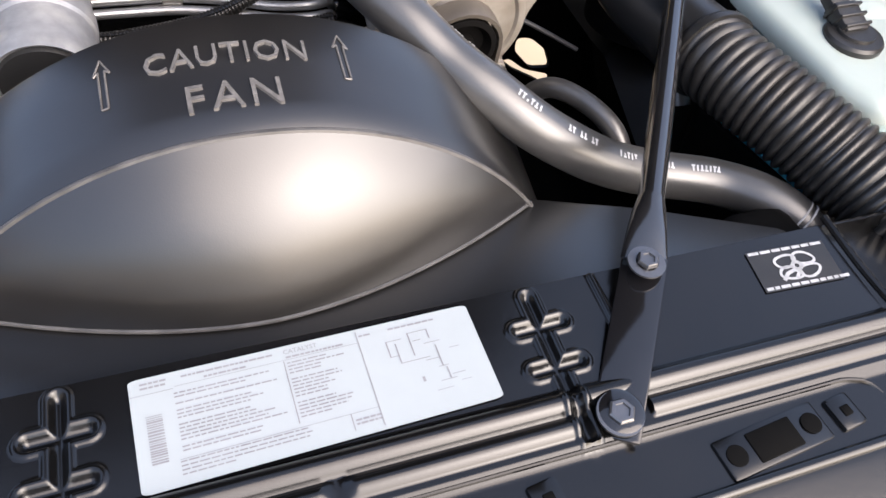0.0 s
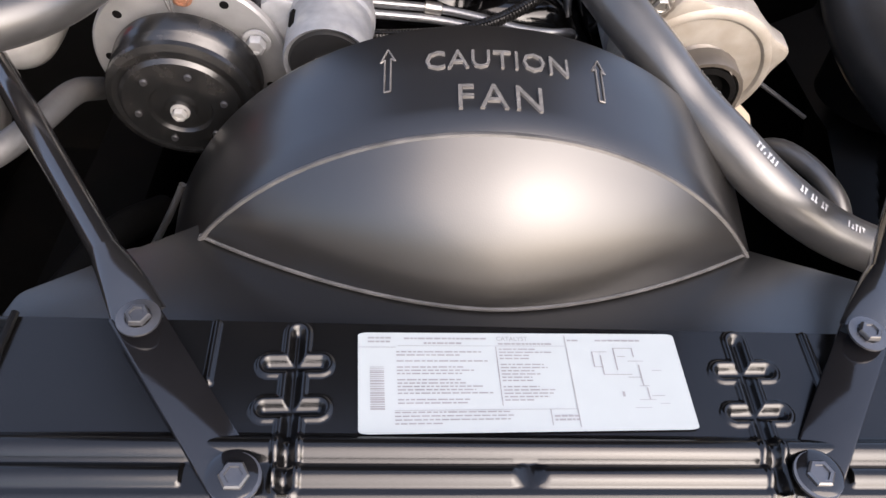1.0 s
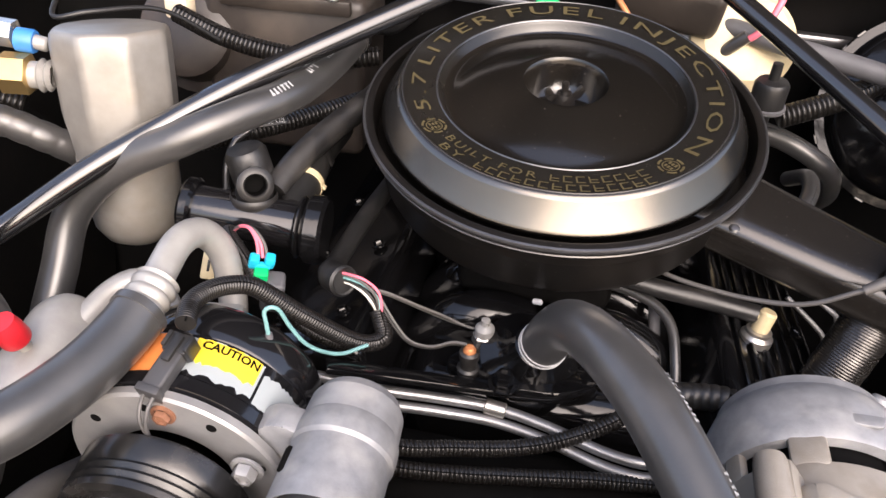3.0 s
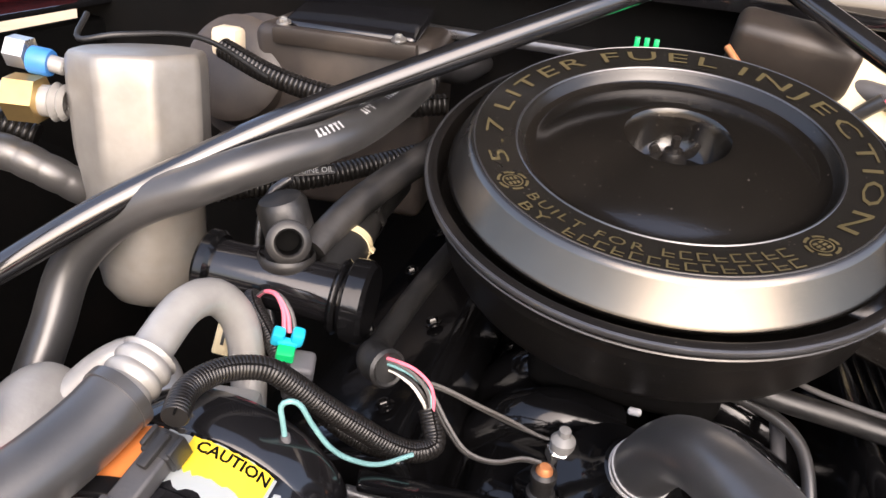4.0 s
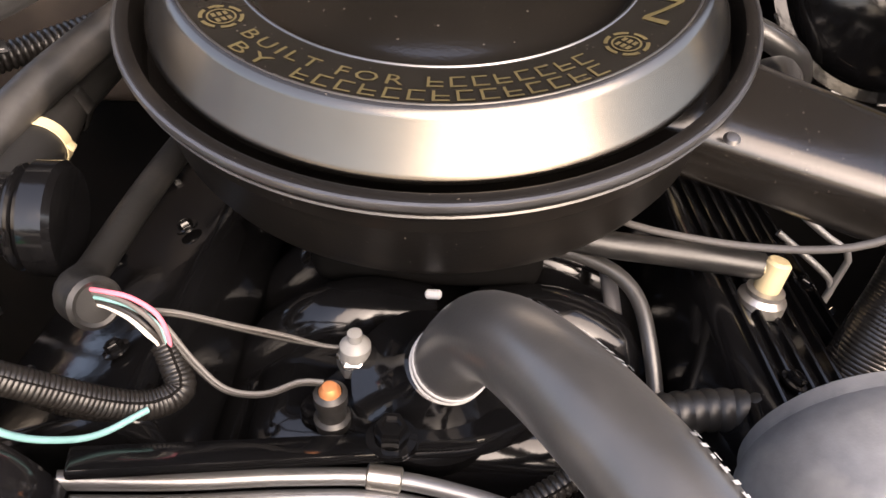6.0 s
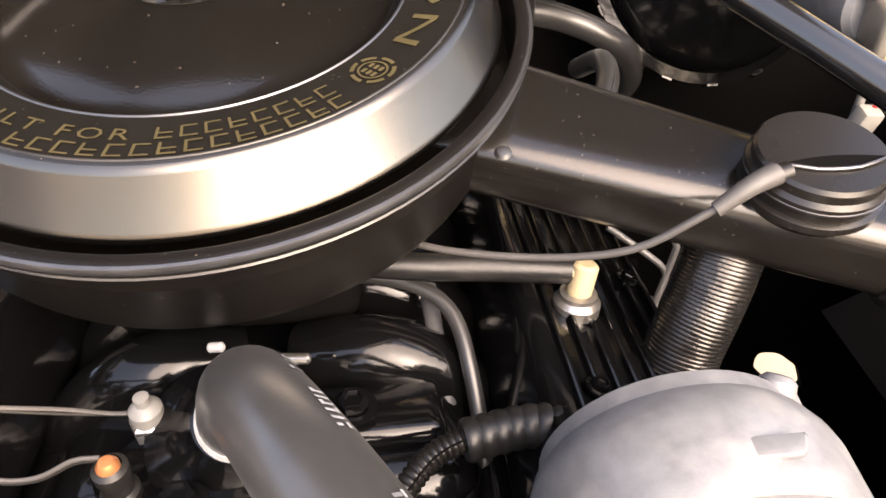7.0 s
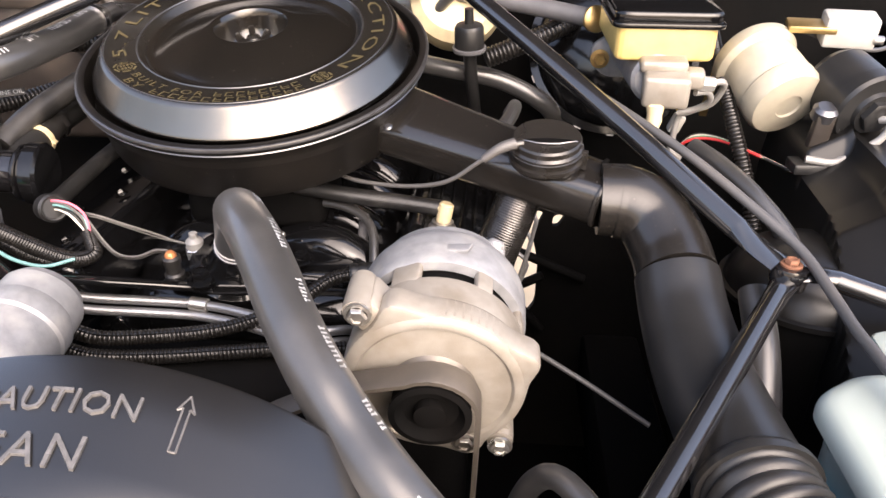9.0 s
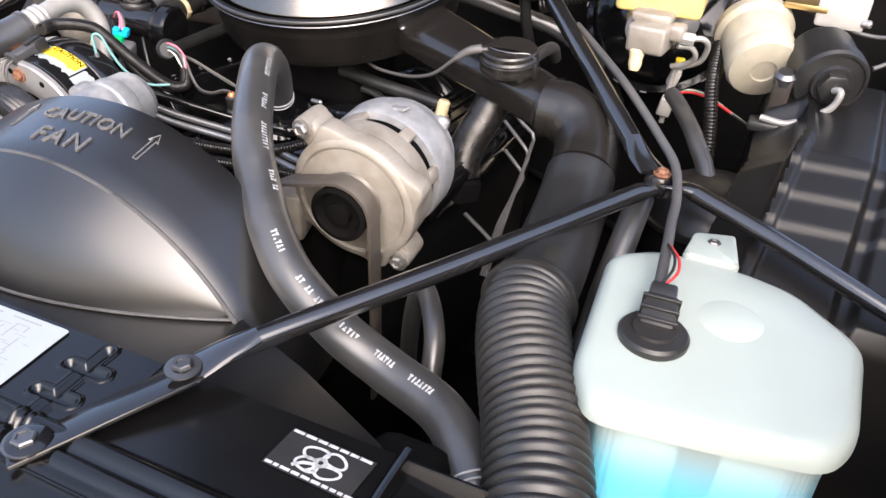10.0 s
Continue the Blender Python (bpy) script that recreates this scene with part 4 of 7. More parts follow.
for word, a0, a1 in (("5.7", 209, 184), ("LITER", 177, 129), ("FUEL", 121, 78), ("INJECTION", 70, -35.5)):
    part("lettering", ring_word(word, 0.0135, 0.1245, radians(a0), radians(a1), True), GOLD_INK, ac, "gold printed word")
part("lettering", ring_word("BUILT FOR", 0.0085, 0.1325, radians(227), radians(265), False), GOLD_INK, ac, "gold printed word")
part("lettering", ring_word("BY", 0.0085, 0.1438, radians(229.5), radians(239), False), GOLD_INK, ac, "gold printed word")


def gold_bars(r, a0, a1, n, h):
    for k in range(n):
        bm = bmesh.new()
        a = a0 + (a1 - a0) * (k + 0.12) / n
        b = a0 + (a1 - a0) * (k + 0.84) / n
        rows = ((0.0, 0.13), (0.87, 1.0)) if k % 3 else ((0.0, 0.13), (0.43, 0.55))
        for q0, q1 in rows:
            bm.faces.new([bm.verts.new(ring_at(r - h * q, t)) for q, t in ((q0, a), (q0, b), (q1, b), (q1, a))])
        bm.faces.new([bm.verts.new(ring_at(rr, t)) for rr, t in ((r, a), (r, a + 0.010), (r - h, a + 0.010), (r - h, a))])
        part("print_bar", bm, GOLD_INK, ac)


gold_bars(0.1325, radians(269), radians(305), 8, 0.0085)
gold_bars(0.1438, radians(244), radians(305), 14, 0.0085)
for a in (radians(219.1), radians(313.8)):
    bm = bmesh.new()
    for r0, r1, n in ((0.0108, 0.0088, 24), (0.0072, 0.0062, 20)):
        for k in range(n):
            if r0 > 0.01 and k % 4 == 3:
                continue
            pts = []
            for r, t in ((r0, 2 * math.pi * k / n), (r0, 2 * math.pi * (k + 1) / n), (r1, 2 * math.pi * (k + 1) / n), (r1, 2 * math.pi * k / n)):
                pts.append(bm.verts.new(ring_at(0.1315 + r * math.cos(t), a + r * math.sin(t) / 0.1315)))
            bm.faces.new(pts)
    for k in range(3):
        for sgn in (-1, 1):
            y = -0.004 + k * 0.003
            bm.faces.new([bm.verts.new(ring_at(0.1315 + yy, a + xx / 0.1315)) for xx, yy in ((sgn * 0.0008, y), (sgn * 0.0042, y), (sgn * 0.0042, y + 0.002), (sgn * 0.0008, y + 0.002))])
    part("medallion", bm, GOLD_INK, ac, "round gold printed emblem")

# snorkel
A0, A1 = Vector((0.105, 0.925, 0.884)), Vector((0.165, 0.985, 0.905))
B0, B1 = Vector((0.331, 0.846, 0.850)), Vector((0.365, 0.898, 0.854))


def duct_section(u, k, segs=56):
    """A flattened, round-edged duct from the cleaner to the clamp."""
    a, b = A0.lerp(B0, u), A1.lerp(B1, u)
    c, half = (a + b) / 2, (b - a) / 2
    along_ = ((B0 + B1) / 2 - (A0 + A1) / 2).normalized()
    upv = along_.cross(half).normalized()
    if upv.z < 0:
        upv = -upv
    h = 0.0235 + 0.001 * u
    ang = 2 * math.pi * k / segs
    e = 0.58
    cx = math.copysign(abs(math.cos(ang)) ** e, math.cos(ang))
    cy = math.copysign(abs(math.sin(ang)) ** e, math.sin(ang))
    return c + half * cx + upv * (h * cy)


bm = bmesh.new()
rings = [[bm.verts.new(duct_section(u, k)) for k in range(56)] for u in span(-0.06, 1.0, 14)]
for a, b in zip(rings, rings[1:]):
    for k in range(56):
        j = (k + 1) % 56
        bm.faces.new((a[k], a[j], b[j], b[k]))
part("snorkel", bm, SNORKEL, ac, "flat satin black snorkel")
part("snorkel_rivet", lathe([(0, 0.0022), (0.003, 0.0018), (0.0045, 0.0)], 14, axis((0.1335, 0.9005, 0.9045), (-0.1, -0.55, 1))), STEEL_DARK, ac)
bm = bmesh.new()
rings = []
for u, g in ((0.975, 1.0), (0.978, 1.045), (0.986, 1.065), (0.996, 1.045), (1.000, 0.98)):
    c = sum((duct_section(u, k) for k in range(56)), Vector()) / 56
    rings.append([bm.verts.new(c + (duct_section(u, k) - c) * g) for k in range(56)])
for a, b in zip(rings, rings[1:]):
    for k in range(56):
        j = (k + 1) % 56
        bm.faces.new((a[k], a[j], b[j], b[k]))
part("clamp_collar", bm, SATIN, ac)
top_mid = duct_section(0.90, 10)
part("collar_slot", box((0.004, 0.013, 0.003), Matrix.Translation(top_mid) @ pose(0, 0, 0, 0, 10, -30), 0.0008), DARK, ac, "dark slot before the collar")
M = axis((0.2835, 0.878, 0.8855), (-0.02, -0.22, 1)) @ Matrix.Diagonal((0.84, 0.84, 0.95, 1))
act = part("vacuum_motor", lathe([(0.0350, -0.004), (0.0375, 0.000), (0.0408, 0.002), (0.0408, 0.0060), (0.0378, 0.0072), (0.0378, 0.0120), (0.0400, 0.0130), (0.0400, 0.0175), (0.0378, 0.0200), (0.0378, 0.0250), (0.0362, 0.0272), (0, 0.0272)], 48, M), SATIN, ac, "round black vacuum motor", sharp=24)
part("motor_bead", lathe([(0.0395, 0.0138), (0.0406, 0.0142), (0.0406, 0.0150), (0.0395, 0.0154)], 48, M), STEEL_DARK, act, "worn bright bead")
part("strap", tube([M @ Vector((-0.0385, -0.006, 0.0215)), M @ Vector((-0.030, -0.010, 0.0282)), M @ Vector((-0.012, -0.017, 0.0285)), M @ Vector((0.012, -0.018, 0.0285)), M @ Vector((0.030, -0.012, 0.0282)), M @ Vector((0.038, -0.008, 0.022))], 0.0009, 8), STEEL_DARK, act)
lens = [(-0.032 + 0.064 * k / 12, -0.010 - 0.006 * math.sin(math.pi * k / 12)) for k in range(13)] + [(0.032 - 0.064 * k / 12, -0.010 + 0.004 * math.sin(math.pi * k / 12)) for k in range(1, 12)]
part("vent_slot", prism(lens, 0.0006, M @ pose(0, 0, 0.0272)), DARK, act, "dark lens-shaped slot")
part("clip", box((0.010, 0.005, 0.020), M @ pose(0.039, -0.012, 0.008, 0, 0, -18), 0.001), SATIN, act)
part("nipple", rod((0.2475, 0.858, 0.9045), (0.262, 0.862, 0.9065), 0.005), SATIN, act)
v = thing("vacuum_line", (0.10, 0.91, 0.845), "thin grey vacuum line to the snorkel", "vacuum line")
part("line", tube([(0.075, 0.925, 0.845), (0.105, 0.906, 0.845), (0.154, 0.884, 0.851), (0.193, 0.866, 0.865), (0.220, 0.857, 0.887), (0.236, 0.855, 0.900)], 0.0021, 10), RUBBER_OLD, v)
part("boot", tube([(0.226, 0.855, 0.892), (0.241, 0.856, 0.903), (0.254, 0.860, 0.9065)], 0.0052, 12, 0.004, taper=lambda u: 0.75 + 0.35 * u), RUBBER_OLD, v, "grey rubber boot")
t = thing("preheat_tube", (0.237, 0.883, 0.76), "black corrugated preheat tube with a spiral surface", "hose")
part("tube", tube([(0.266, 0.905, 0.848), (0.254, 0.893, 0.815), (0.241, 0.884, 0.780), (0.236, 0.880, 0.745)], 0.0222, 30, 0.001, wave=(0.0024, 0.0005)), FOIL, t)
part("lower_nut", lathe([(0.02, 0), (0.030, 0.002), (0.030, 0.026), (0.024, 0.03)], 6, axis((0.235, 0.878, 0.712), (0.05, 0.05, 1))), DARK, t)

# ---- engine ----
eng = thing("engine", (0, 0.98, 0.4), "glossy black painted V8 engine block and intake manifold", "engine")
# DARK parts of the engine have the shade of its depths in their colour.
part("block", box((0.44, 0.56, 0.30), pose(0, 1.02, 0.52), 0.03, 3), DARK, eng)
part("manifold", box((0.24, 0.42, 0.10), pose(0, 1.03, 0.705), 0.03, 4), BLACK_GLOSS, eng)
for s in (-1, 1):
    for k, y in enumerate((0.915, 0.985, 1.08, 1.15)):
        part("runner", tube([(s * 0.02, y + 0.01, 0.757), (s * 0.06, y, 0.767), (s * 0.10, y - 0.004, 0.748), (s * 0.135, y - 0.006, 0.70)], 0.024, 18, 0.01), BLACK_GLOSS, eng)
    part("manifold_rail", box((0.03, 0.42, 0.03), pose(s * 0.128, 1.02, 0.715, 0, s * 25, 0), 0.008, 3), BLACK_GLOSS, eng)
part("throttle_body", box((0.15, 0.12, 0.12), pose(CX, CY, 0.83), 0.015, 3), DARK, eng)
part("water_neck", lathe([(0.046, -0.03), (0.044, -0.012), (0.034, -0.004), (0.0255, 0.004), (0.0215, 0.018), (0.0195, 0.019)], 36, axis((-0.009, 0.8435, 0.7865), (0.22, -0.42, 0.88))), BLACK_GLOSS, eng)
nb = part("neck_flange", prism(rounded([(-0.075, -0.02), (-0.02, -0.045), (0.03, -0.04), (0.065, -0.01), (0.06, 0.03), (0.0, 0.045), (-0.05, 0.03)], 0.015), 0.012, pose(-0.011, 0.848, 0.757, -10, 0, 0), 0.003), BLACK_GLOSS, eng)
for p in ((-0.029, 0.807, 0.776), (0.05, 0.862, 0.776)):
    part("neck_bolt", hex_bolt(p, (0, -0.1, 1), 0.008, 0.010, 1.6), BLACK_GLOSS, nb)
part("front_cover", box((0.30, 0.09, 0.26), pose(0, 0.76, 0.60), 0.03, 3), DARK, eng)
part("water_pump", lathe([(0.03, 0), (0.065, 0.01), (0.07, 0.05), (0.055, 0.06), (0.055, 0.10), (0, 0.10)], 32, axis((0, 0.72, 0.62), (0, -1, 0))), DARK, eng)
part("manifold_front", box((0.16, 0.05, 0.03), pose(0.02, 0.872, 0.752, -8, 0, 0), 0.01, 3), BLACK_GLOSS, eng)
part("cross_bolt", rod((0.010, 0.892, 0.789), (0.027, 0.889, 0.790), 0.0032, 12), ZINC, eng)

for s in (-1, 1):
    vc = thing("valve_cover", (s * 0.20, 1.0, 0.72), "glossy black finned valve cover" if s > 0 else "plain glossy black valve cover", "valve cover", "valve covers")
    mm = pose(s * 0.192, 1.015, 0.748, 0, s * 22, 0)
    part("cover", box((0.115, 0.44, 0.065), mm, 0.012, 3), BLACK_GLOSS, vc)
    for k in range(7 if s > 0 else 0):
        part("fin", box((0.0035, 0.40, 0.006), mm @ pose(-0.042 + k * 0.014, 0, 0.034), 0.001, 1), BLACK_GLOSS, vc)
    for y in (-0.17, -0.05, 0.07, 0.17):
        for x in (-0.03, 0.03):
            part("cover_bolt", hex_bolt(mm @ Vector((x, y, 0.036)), mm.to_3x3() @ Vector((0, 0, 1)), 0.005, 0.006, 1.5), BLACK_GLOSS, vc)
p = thing("pcv_valve", (0.186, 0.919, 0.785), "cream plastic valve elbow seated in a steel grommet", "valve")
part("grommet", lathe([(0.008, -0.006), (0.0145, -0.004), (0.0145, 0.003), (0.0115, 0.006), (0.0115, 0.009), (0.008, 0.010)], 24, axis((0.1855, 0.919, 0.790), (0.08, 0, 1))), ZINC, p)
part("body", rod((0.186, 0.9195, 0.795), (0.190, 0.9215, 0.8185), 0.0078, 18, 0.002), CREAM, p)
part("spigot", rod((0.188, 0.922, 0.812), (0.168, 0.926, 0.811), 0.0055, 14), CREAM, p)
h = thing("pcv_hose", (0.10, 0.93, 0.815), "black rubber hose to the valve", "hose")
part("hose", tube([(0.03, 0.935, 0.825), (0.09, 0.930, 0.8185), (0.13, 0.929, 0.815), (0.183, 0.926, 0.8105)], 0.0085, 16), RUBBER_BLACK, h)
h = thing("coolant_pipe", (0.11, 0.94, 0.75), "thin black hose bending down beside a grey pipe", "hose")
part("hose", tube([(0.02, 0.955, 0.800), (0.075, 0.945, 0.800), (0.108, 0.925, 0.790), (0.118, 0.89, 0.765), (0.122, 0.85, 0.72), (0.125, 0.83, 0.66)], 0.0048, 12), RUBBER, h)
part("pipe", tube([(0.098, 0.955, 0.785), (0.102, 0.90, 0.755), (0.108, 0.85, 0.715), (0.112, 0.81, 0.66)], 0.0055, 12), GREY_PLASTIC, h)

# exhaust and frame glimpses beside the engine
cr = thing("chassis_bars", (0.28, 1.34, 0.5), "dark steel bars crossing behind the engine", "bar")
for a, b in (((0.20, 1.345, 0.585), (0.40, 1.345, 0.500)), ((0.225, 1.345, 0.520), (0.335, 1.345, 0.395)), ((0.24, 1.345, 0.455), (0.33, 1.345, 0.505))):
    part("bar", rod(a, b, 0.008, 12), DARK, cr)
x = thing("steel_lines", (0.28, 1.015, 0.70), "three thin bare steel lines bent down beside the engine", "pipe")
for a, c, foot in (((0.2705, 0.7763), (0.2890, 0.7655), 0.2480), ((0.2695, 0.7513), (0.2850, 0.7385), 0.2440), ((0.2685, 0.7160), (0.2820, 0.7060), 0.2400)):
    part("line", tube([(a[0] - 0.03, 1.03, a[1] + 0.02), (a[0], 1.018, a[1]), (c[0] - 0.003, 1.015, c[1] + 0.002), (c[0], 1.014, c[1] - 0.006), (foot + 0.015, 1.012, 0.62), (foot, 1.010, 0.53)], 0.0026, 10), FLANGE, x)

# ---- alternator ----
EA = Vector((0, 0.986, 0.166)).normalized()   # the engine accessories' common axis, running back


def acc(p, d=0.0):
    """A pose whose z runs forward along the accessories' axis, d metres ahead of p."""
    return axis(Vector(p) - EA * d, -EA)


alt = thing("alternator", (0.197, 0.70, 0.72), "cast aluminium alternator with black belt on its pulley", "alternator")
AF = acc((0.197, 0.678, 0.775))
lobes = []
for k in range(72):
    a = 2 * math.pi * k / 72
    r = 0.0715
    for c in (math.atan2(0.133, -0.0535), math.atan2(-0.133, 0.0535), math.radians(205), math.radians(20)):
        d = math.atan2(math.sin(a - c), math.cos(a - c))
        r += 0.0135 * math.exp(-(d / 0.19) ** 2)
    lobes.append((r * math.cos(a), r * math.sin(a)))
part("front_housing", prism(lobes, 0.024, AF @ pose(0, 0, -0.020), 0.004, 2), CAST, alt)
part("front_face", lathe([(0.0705, 0.003), (0.066, 0.0065), (0.062, 0.0065), (0.059, 0.0035)], 56, AF), CAST, alt)
part("bearing_boss", lathe([(0.059, 0.0035), (0.054, 0.0005), (0.048, 0.001), (0.040, -0.001), (0.034, 0.003), (0.030, 0.010), (0.022, 0.012), (0.018, 0.012)], 56, AF), GREASY, alt, "greasy dished bearing boss")
part("front_skirt", lathe([(0.0700, -0.016), (0.0705, -0.030), (0.0690, -0.044), (0.0640, -0.047)], 56, AF), CAST, alt, "cast aluminium skirt behind the front housing")
part("waist", lathe([(0.0655, -0.044), (0.0600, -0.048), (0.0600, -0.062), (0.066, -0.066)], 56, AF), DARK, alt, "dark laminated stator ring")
part("rear_housing", lathe([(0.0620, -0.061), (0.0695, -0.062), (0.0712, -0.066), (0.0712, -0.094), (0.0695, -0.102), (0.0650, -0.112), (0.0615, -0.116)], 64, AF), CAST_GREY, alt, "grey cast rear housing")
part("rear_cover", lathe([(0.0620, -0.115), (0.0600, -0.124), (0.0520, -0.1295), (0.030, -0.131), (0, -0.131)], 48, AF), CAST_GREY, alt)
for deg in (14, 58, 112, 156, 215, 300):
    a = radians(deg)
    part("housing_rib", box((0.024 if deg == 112 else 0.015, 0.008, 0.024), AF @ pose(0.0655 * math.cos(a), 0.0655 * math.sin(a), -0.053, 0, 0, math.degrees(a) + 90), 0.003), CAST, alt)
for u, v in ((-0.0545, 0.0705), (0.0535, -0.0600)):
    part("ear", lathe([(0.005, -0.036), (0.0095, -0.035), (0.0105, -0.030), (0.0110, -0.004), (0.0105, 0.003), (0.006, 0.004)], 24, AF @ pose(u, v, 0)), CAST, alt, "hollow cast mounting ear")
    part("ear_web", box((0.036, 0.026, 0.034), AF @ pose(u * 0.80, v * 0.80, -0.018, 0, 0, math.degrees(math.atan2(v, u))), 0.005, 2), CAST, alt)
part("rear_bolt", lathe([(0.0075, -0.004), (0.0085, 0.0), (0.0080, 0.005), (0.0055, 0.0075), (0, 0.0080)], 20, axis((0.2395, 0.794, 0.834), EA * 0.5 + Vector((0.3, 0, 0.7)))), CAST_GREY, alt, "rounded grey terminal lug")
part("rear_lug", box((0.022, 0.016, 0.020), pose(0.2365, 0.790, 0.828, 9, 20, 0), 0.005, 2), CAST_GREY, alt)
part("housing_mark", prism(rounded([(-0.014, -0.004), (0.010, -0.006), (0.014, 0.003), (-0.010, 0.005)], 0.002), 0.003, AF @ pose(0.012, 0.0690, -0.080, -90, 0, 8), 0.001), CAST_GREY, alt)
part("brace_ear", box((0.05, 0.03, 0.016), AF @ pose(-0.078, -0.022, -0.01, 0, 0, 15), 0.006, 3), CAST, alt)
part("pulley", lathe([(0.026, 0.012), (0.030, 0.014), (0.030, 0.018), (0.0275, 0.020), (0.030, 0.022), (0.0275, 0.024), (0.030, 0.026), (0.0275, 0.028), (0.031, 0.031), (0.031, 0.034), (0.026, 0.035), (0.021, 0.027), (0.012, 0.026), (0.012, 0.034), (0, 0.035)], 40, AF), DARK, alt, "black grooved pulley")
for p in ((0.1435, 0.664, 0.8445), (0.2505, 0.683, 0.715), (0.222, 0.684, 0.716)):
    part("bolt", hex_bolt(Vector(p) - EA * 0.002, -EA, 0.0075, 0.006, 1.35), ZINC, alt, "dull steel bolt")

belt = thing("drive_belt", (0.19, 0.65, 0.75), "black serpentine drive belt over the pulleys", "belt")
BF = AF @ pose(0, 0, 0.0235)
route = [(-0.200, -0.075), (-0.120, -0.018), (-0.060, 0.018)] + [(0.0335 * math.cos(a), 0.0335 * math.sin(a)) for a in span(radians(122), radians(0), 9)] + [(0.0325, -0.060), (0.030, -0.160), (0.026, -0.260)]
bm = bmesh.new()
rows = []
for k, (x0, y0) in enumerate(route):
    xa, ya = route[max(k - 1, 0)]
    xb, yb = route[min(k + 1, len(route) - 1)]
    ln = math.hypot(xb - xa, yb - ya)
    nx, ny = -(yb - ya) / ln, (xb - xa) / ln
    rows.append([bm.verts.new(BF @ Vector((x0 + nx * o, y0 + ny * o, w))) for o, w in ((0, -0.0105), (0.0035, -0.0105), (0.0042, -0.0090), (0.0042, 0.0090), (0.0035, 0.0105), (0, 0.0105))])
for a, b in zip(rows, rows[1:]):
    for k in range(6):
        bm.faces.new((a[k], a[(k + 1) % 6], b[(k + 1) % 6], b[k]))
bm.faces.new(rows[0])
bm.faces.new(rows[-1][::-1])
part("belt", bm, BELT, belt)

# ---- air conditioning compressor ----
comp = thing("compressor", (-0.244, 0.70, 0.68), "air conditioning compressor with silver flange and black clutch", "compressor")
CF = acc((-0.2455, 0.611, 0.751))
part("clutch_plate", lathe([(0, 0.0), (0.012, 0.0), (0.013, -0.004), (0.024, -0.005), (0.026, -0.002), (0.046, -0.004), (0.049, -0.007), (0.049, -0.012)], 48, CF), CLUTCH, comp, "black round clutch plate")
for k in range(6):
    a = radians(60 * k + 12)
    part("rivet", lathe([(0.003, -0.003), (0.0025, -0.001), (0, -0.001)], 12, CF @ pose(0.036 * math.cos(a), 0.036 * math.sin(a), 0)), STEEL_DARK, comp)
part("hub_bolt", hex_bolt(CF @ Vector((0, 0, 0)), -EA, 0.006, 0.007, 1.3), ALU, comp, "bright hub bolt")
part("pulley", lathe([(0.049, -0.010), (0.0545, -0.008), (0.0600, -0.010), (0.0610, -0.014), (0.0585, -0.017), (0.0610, -0.020), (0.0585, -0.023), (0.0610, -0.026), (0.0585, -0.029), (0.0612, -0.033), (0.0618, -0.046), (0.056, -0.050), (0.050, -0.051)], 56, CF), CLUTCH, comp, "black pulley")
fl = part("flange", lathe([(0.045, -0.062), (0.079, -0.062), (0.081, -0.064), (0.081, -0.0695), (0.076, -0.071)], 64, CF), FLANGE, comp, "silver flange plate with holes")
for k in range(9):
    a = radians(20 + 40 * k)
    part("flange_hole", lathe([(0.004, -0.0622), (0.0035, -0.0615), (0, -0.0616)], 14, CF @ pose(0.0685 * math.cos(a), 0.0685 * math.sin(a), 0)), DARK, fl)
part("rusty_bolt", hex_bolt(CF @ Vector((0.002, 0.065, -0.062)), -EA, 0.0062, 0.006, 1.4), RUST, comp, "rusty flange bolt")
part("front_band", lathe([(0.078, -0.071), (0.0815, -0.073), (0.0815, -0.083), (0.0798, -0.085)], 64, CF), BLACK_PAINT, comp)
part("body", lathe([(0.0800, -0.083), (0.0800, -0.122)], 64, CF), BLACK_PAINT, comp)
part("rear_band", lathe([(0.080, -0.120), (0.0812, -0.122), (0.0812, -0.146), (0.076, -0.155), (0.060, -0.158), (0, -0.160)], 64, CF), BLACK_PAINT, comp)


def ragged(a0, a1, h0, h1, lift, seed, jag0=0.0, jag1=0.0, n=22):
    """A torn label wrapped on the compressor's body; jag0 and jag1 roughen its front and rear edges."""
    rn = random.Random(seed)
    bm = bmesh.new()
    rows = []
    for a in span(radians(a0), radians(a1), n):
        f, r = h0 - jag0 * rn.random(), h1 + jag1 * rn.random()
        rows.append([bm.verts.new(CF @ Vector(((CR + lift) * math.cos(a), (CR + lift) * math.sin(a), f + (r - f) * k / 4))) for k in range(5)])
    for a, b in zip(rows, rows[1:]):
        for k in range(4):
            bm.faces.new((a[k], a[k + 1], b[k + 1], b[k]))
    return bm


CR = 0.0800
lab = part("paper_label", ragged(51, 98, -0.0855, -0.1185, 0.0006, 5, 0.004, 0.002), PAPER, comp, "torn white paper label")
part("paper_label", ragged(22, 49.5, -0.085, -0.114, 0.0006, 6, 0.001, 0.004), PAPER, comp, "white paper label")
part("orange_label", ragged(101, 146, -0.082, -0.119, 0.0006, 7, 0.001, 0.001), ORANGE, comp, "orange label")
part("yellow_panel", ragged(52.5, 87, -0.0985, -0.1178, 0.0010, 8, -0.0035, 0.001), YELLOW, lab, "worn yellow warning panel")


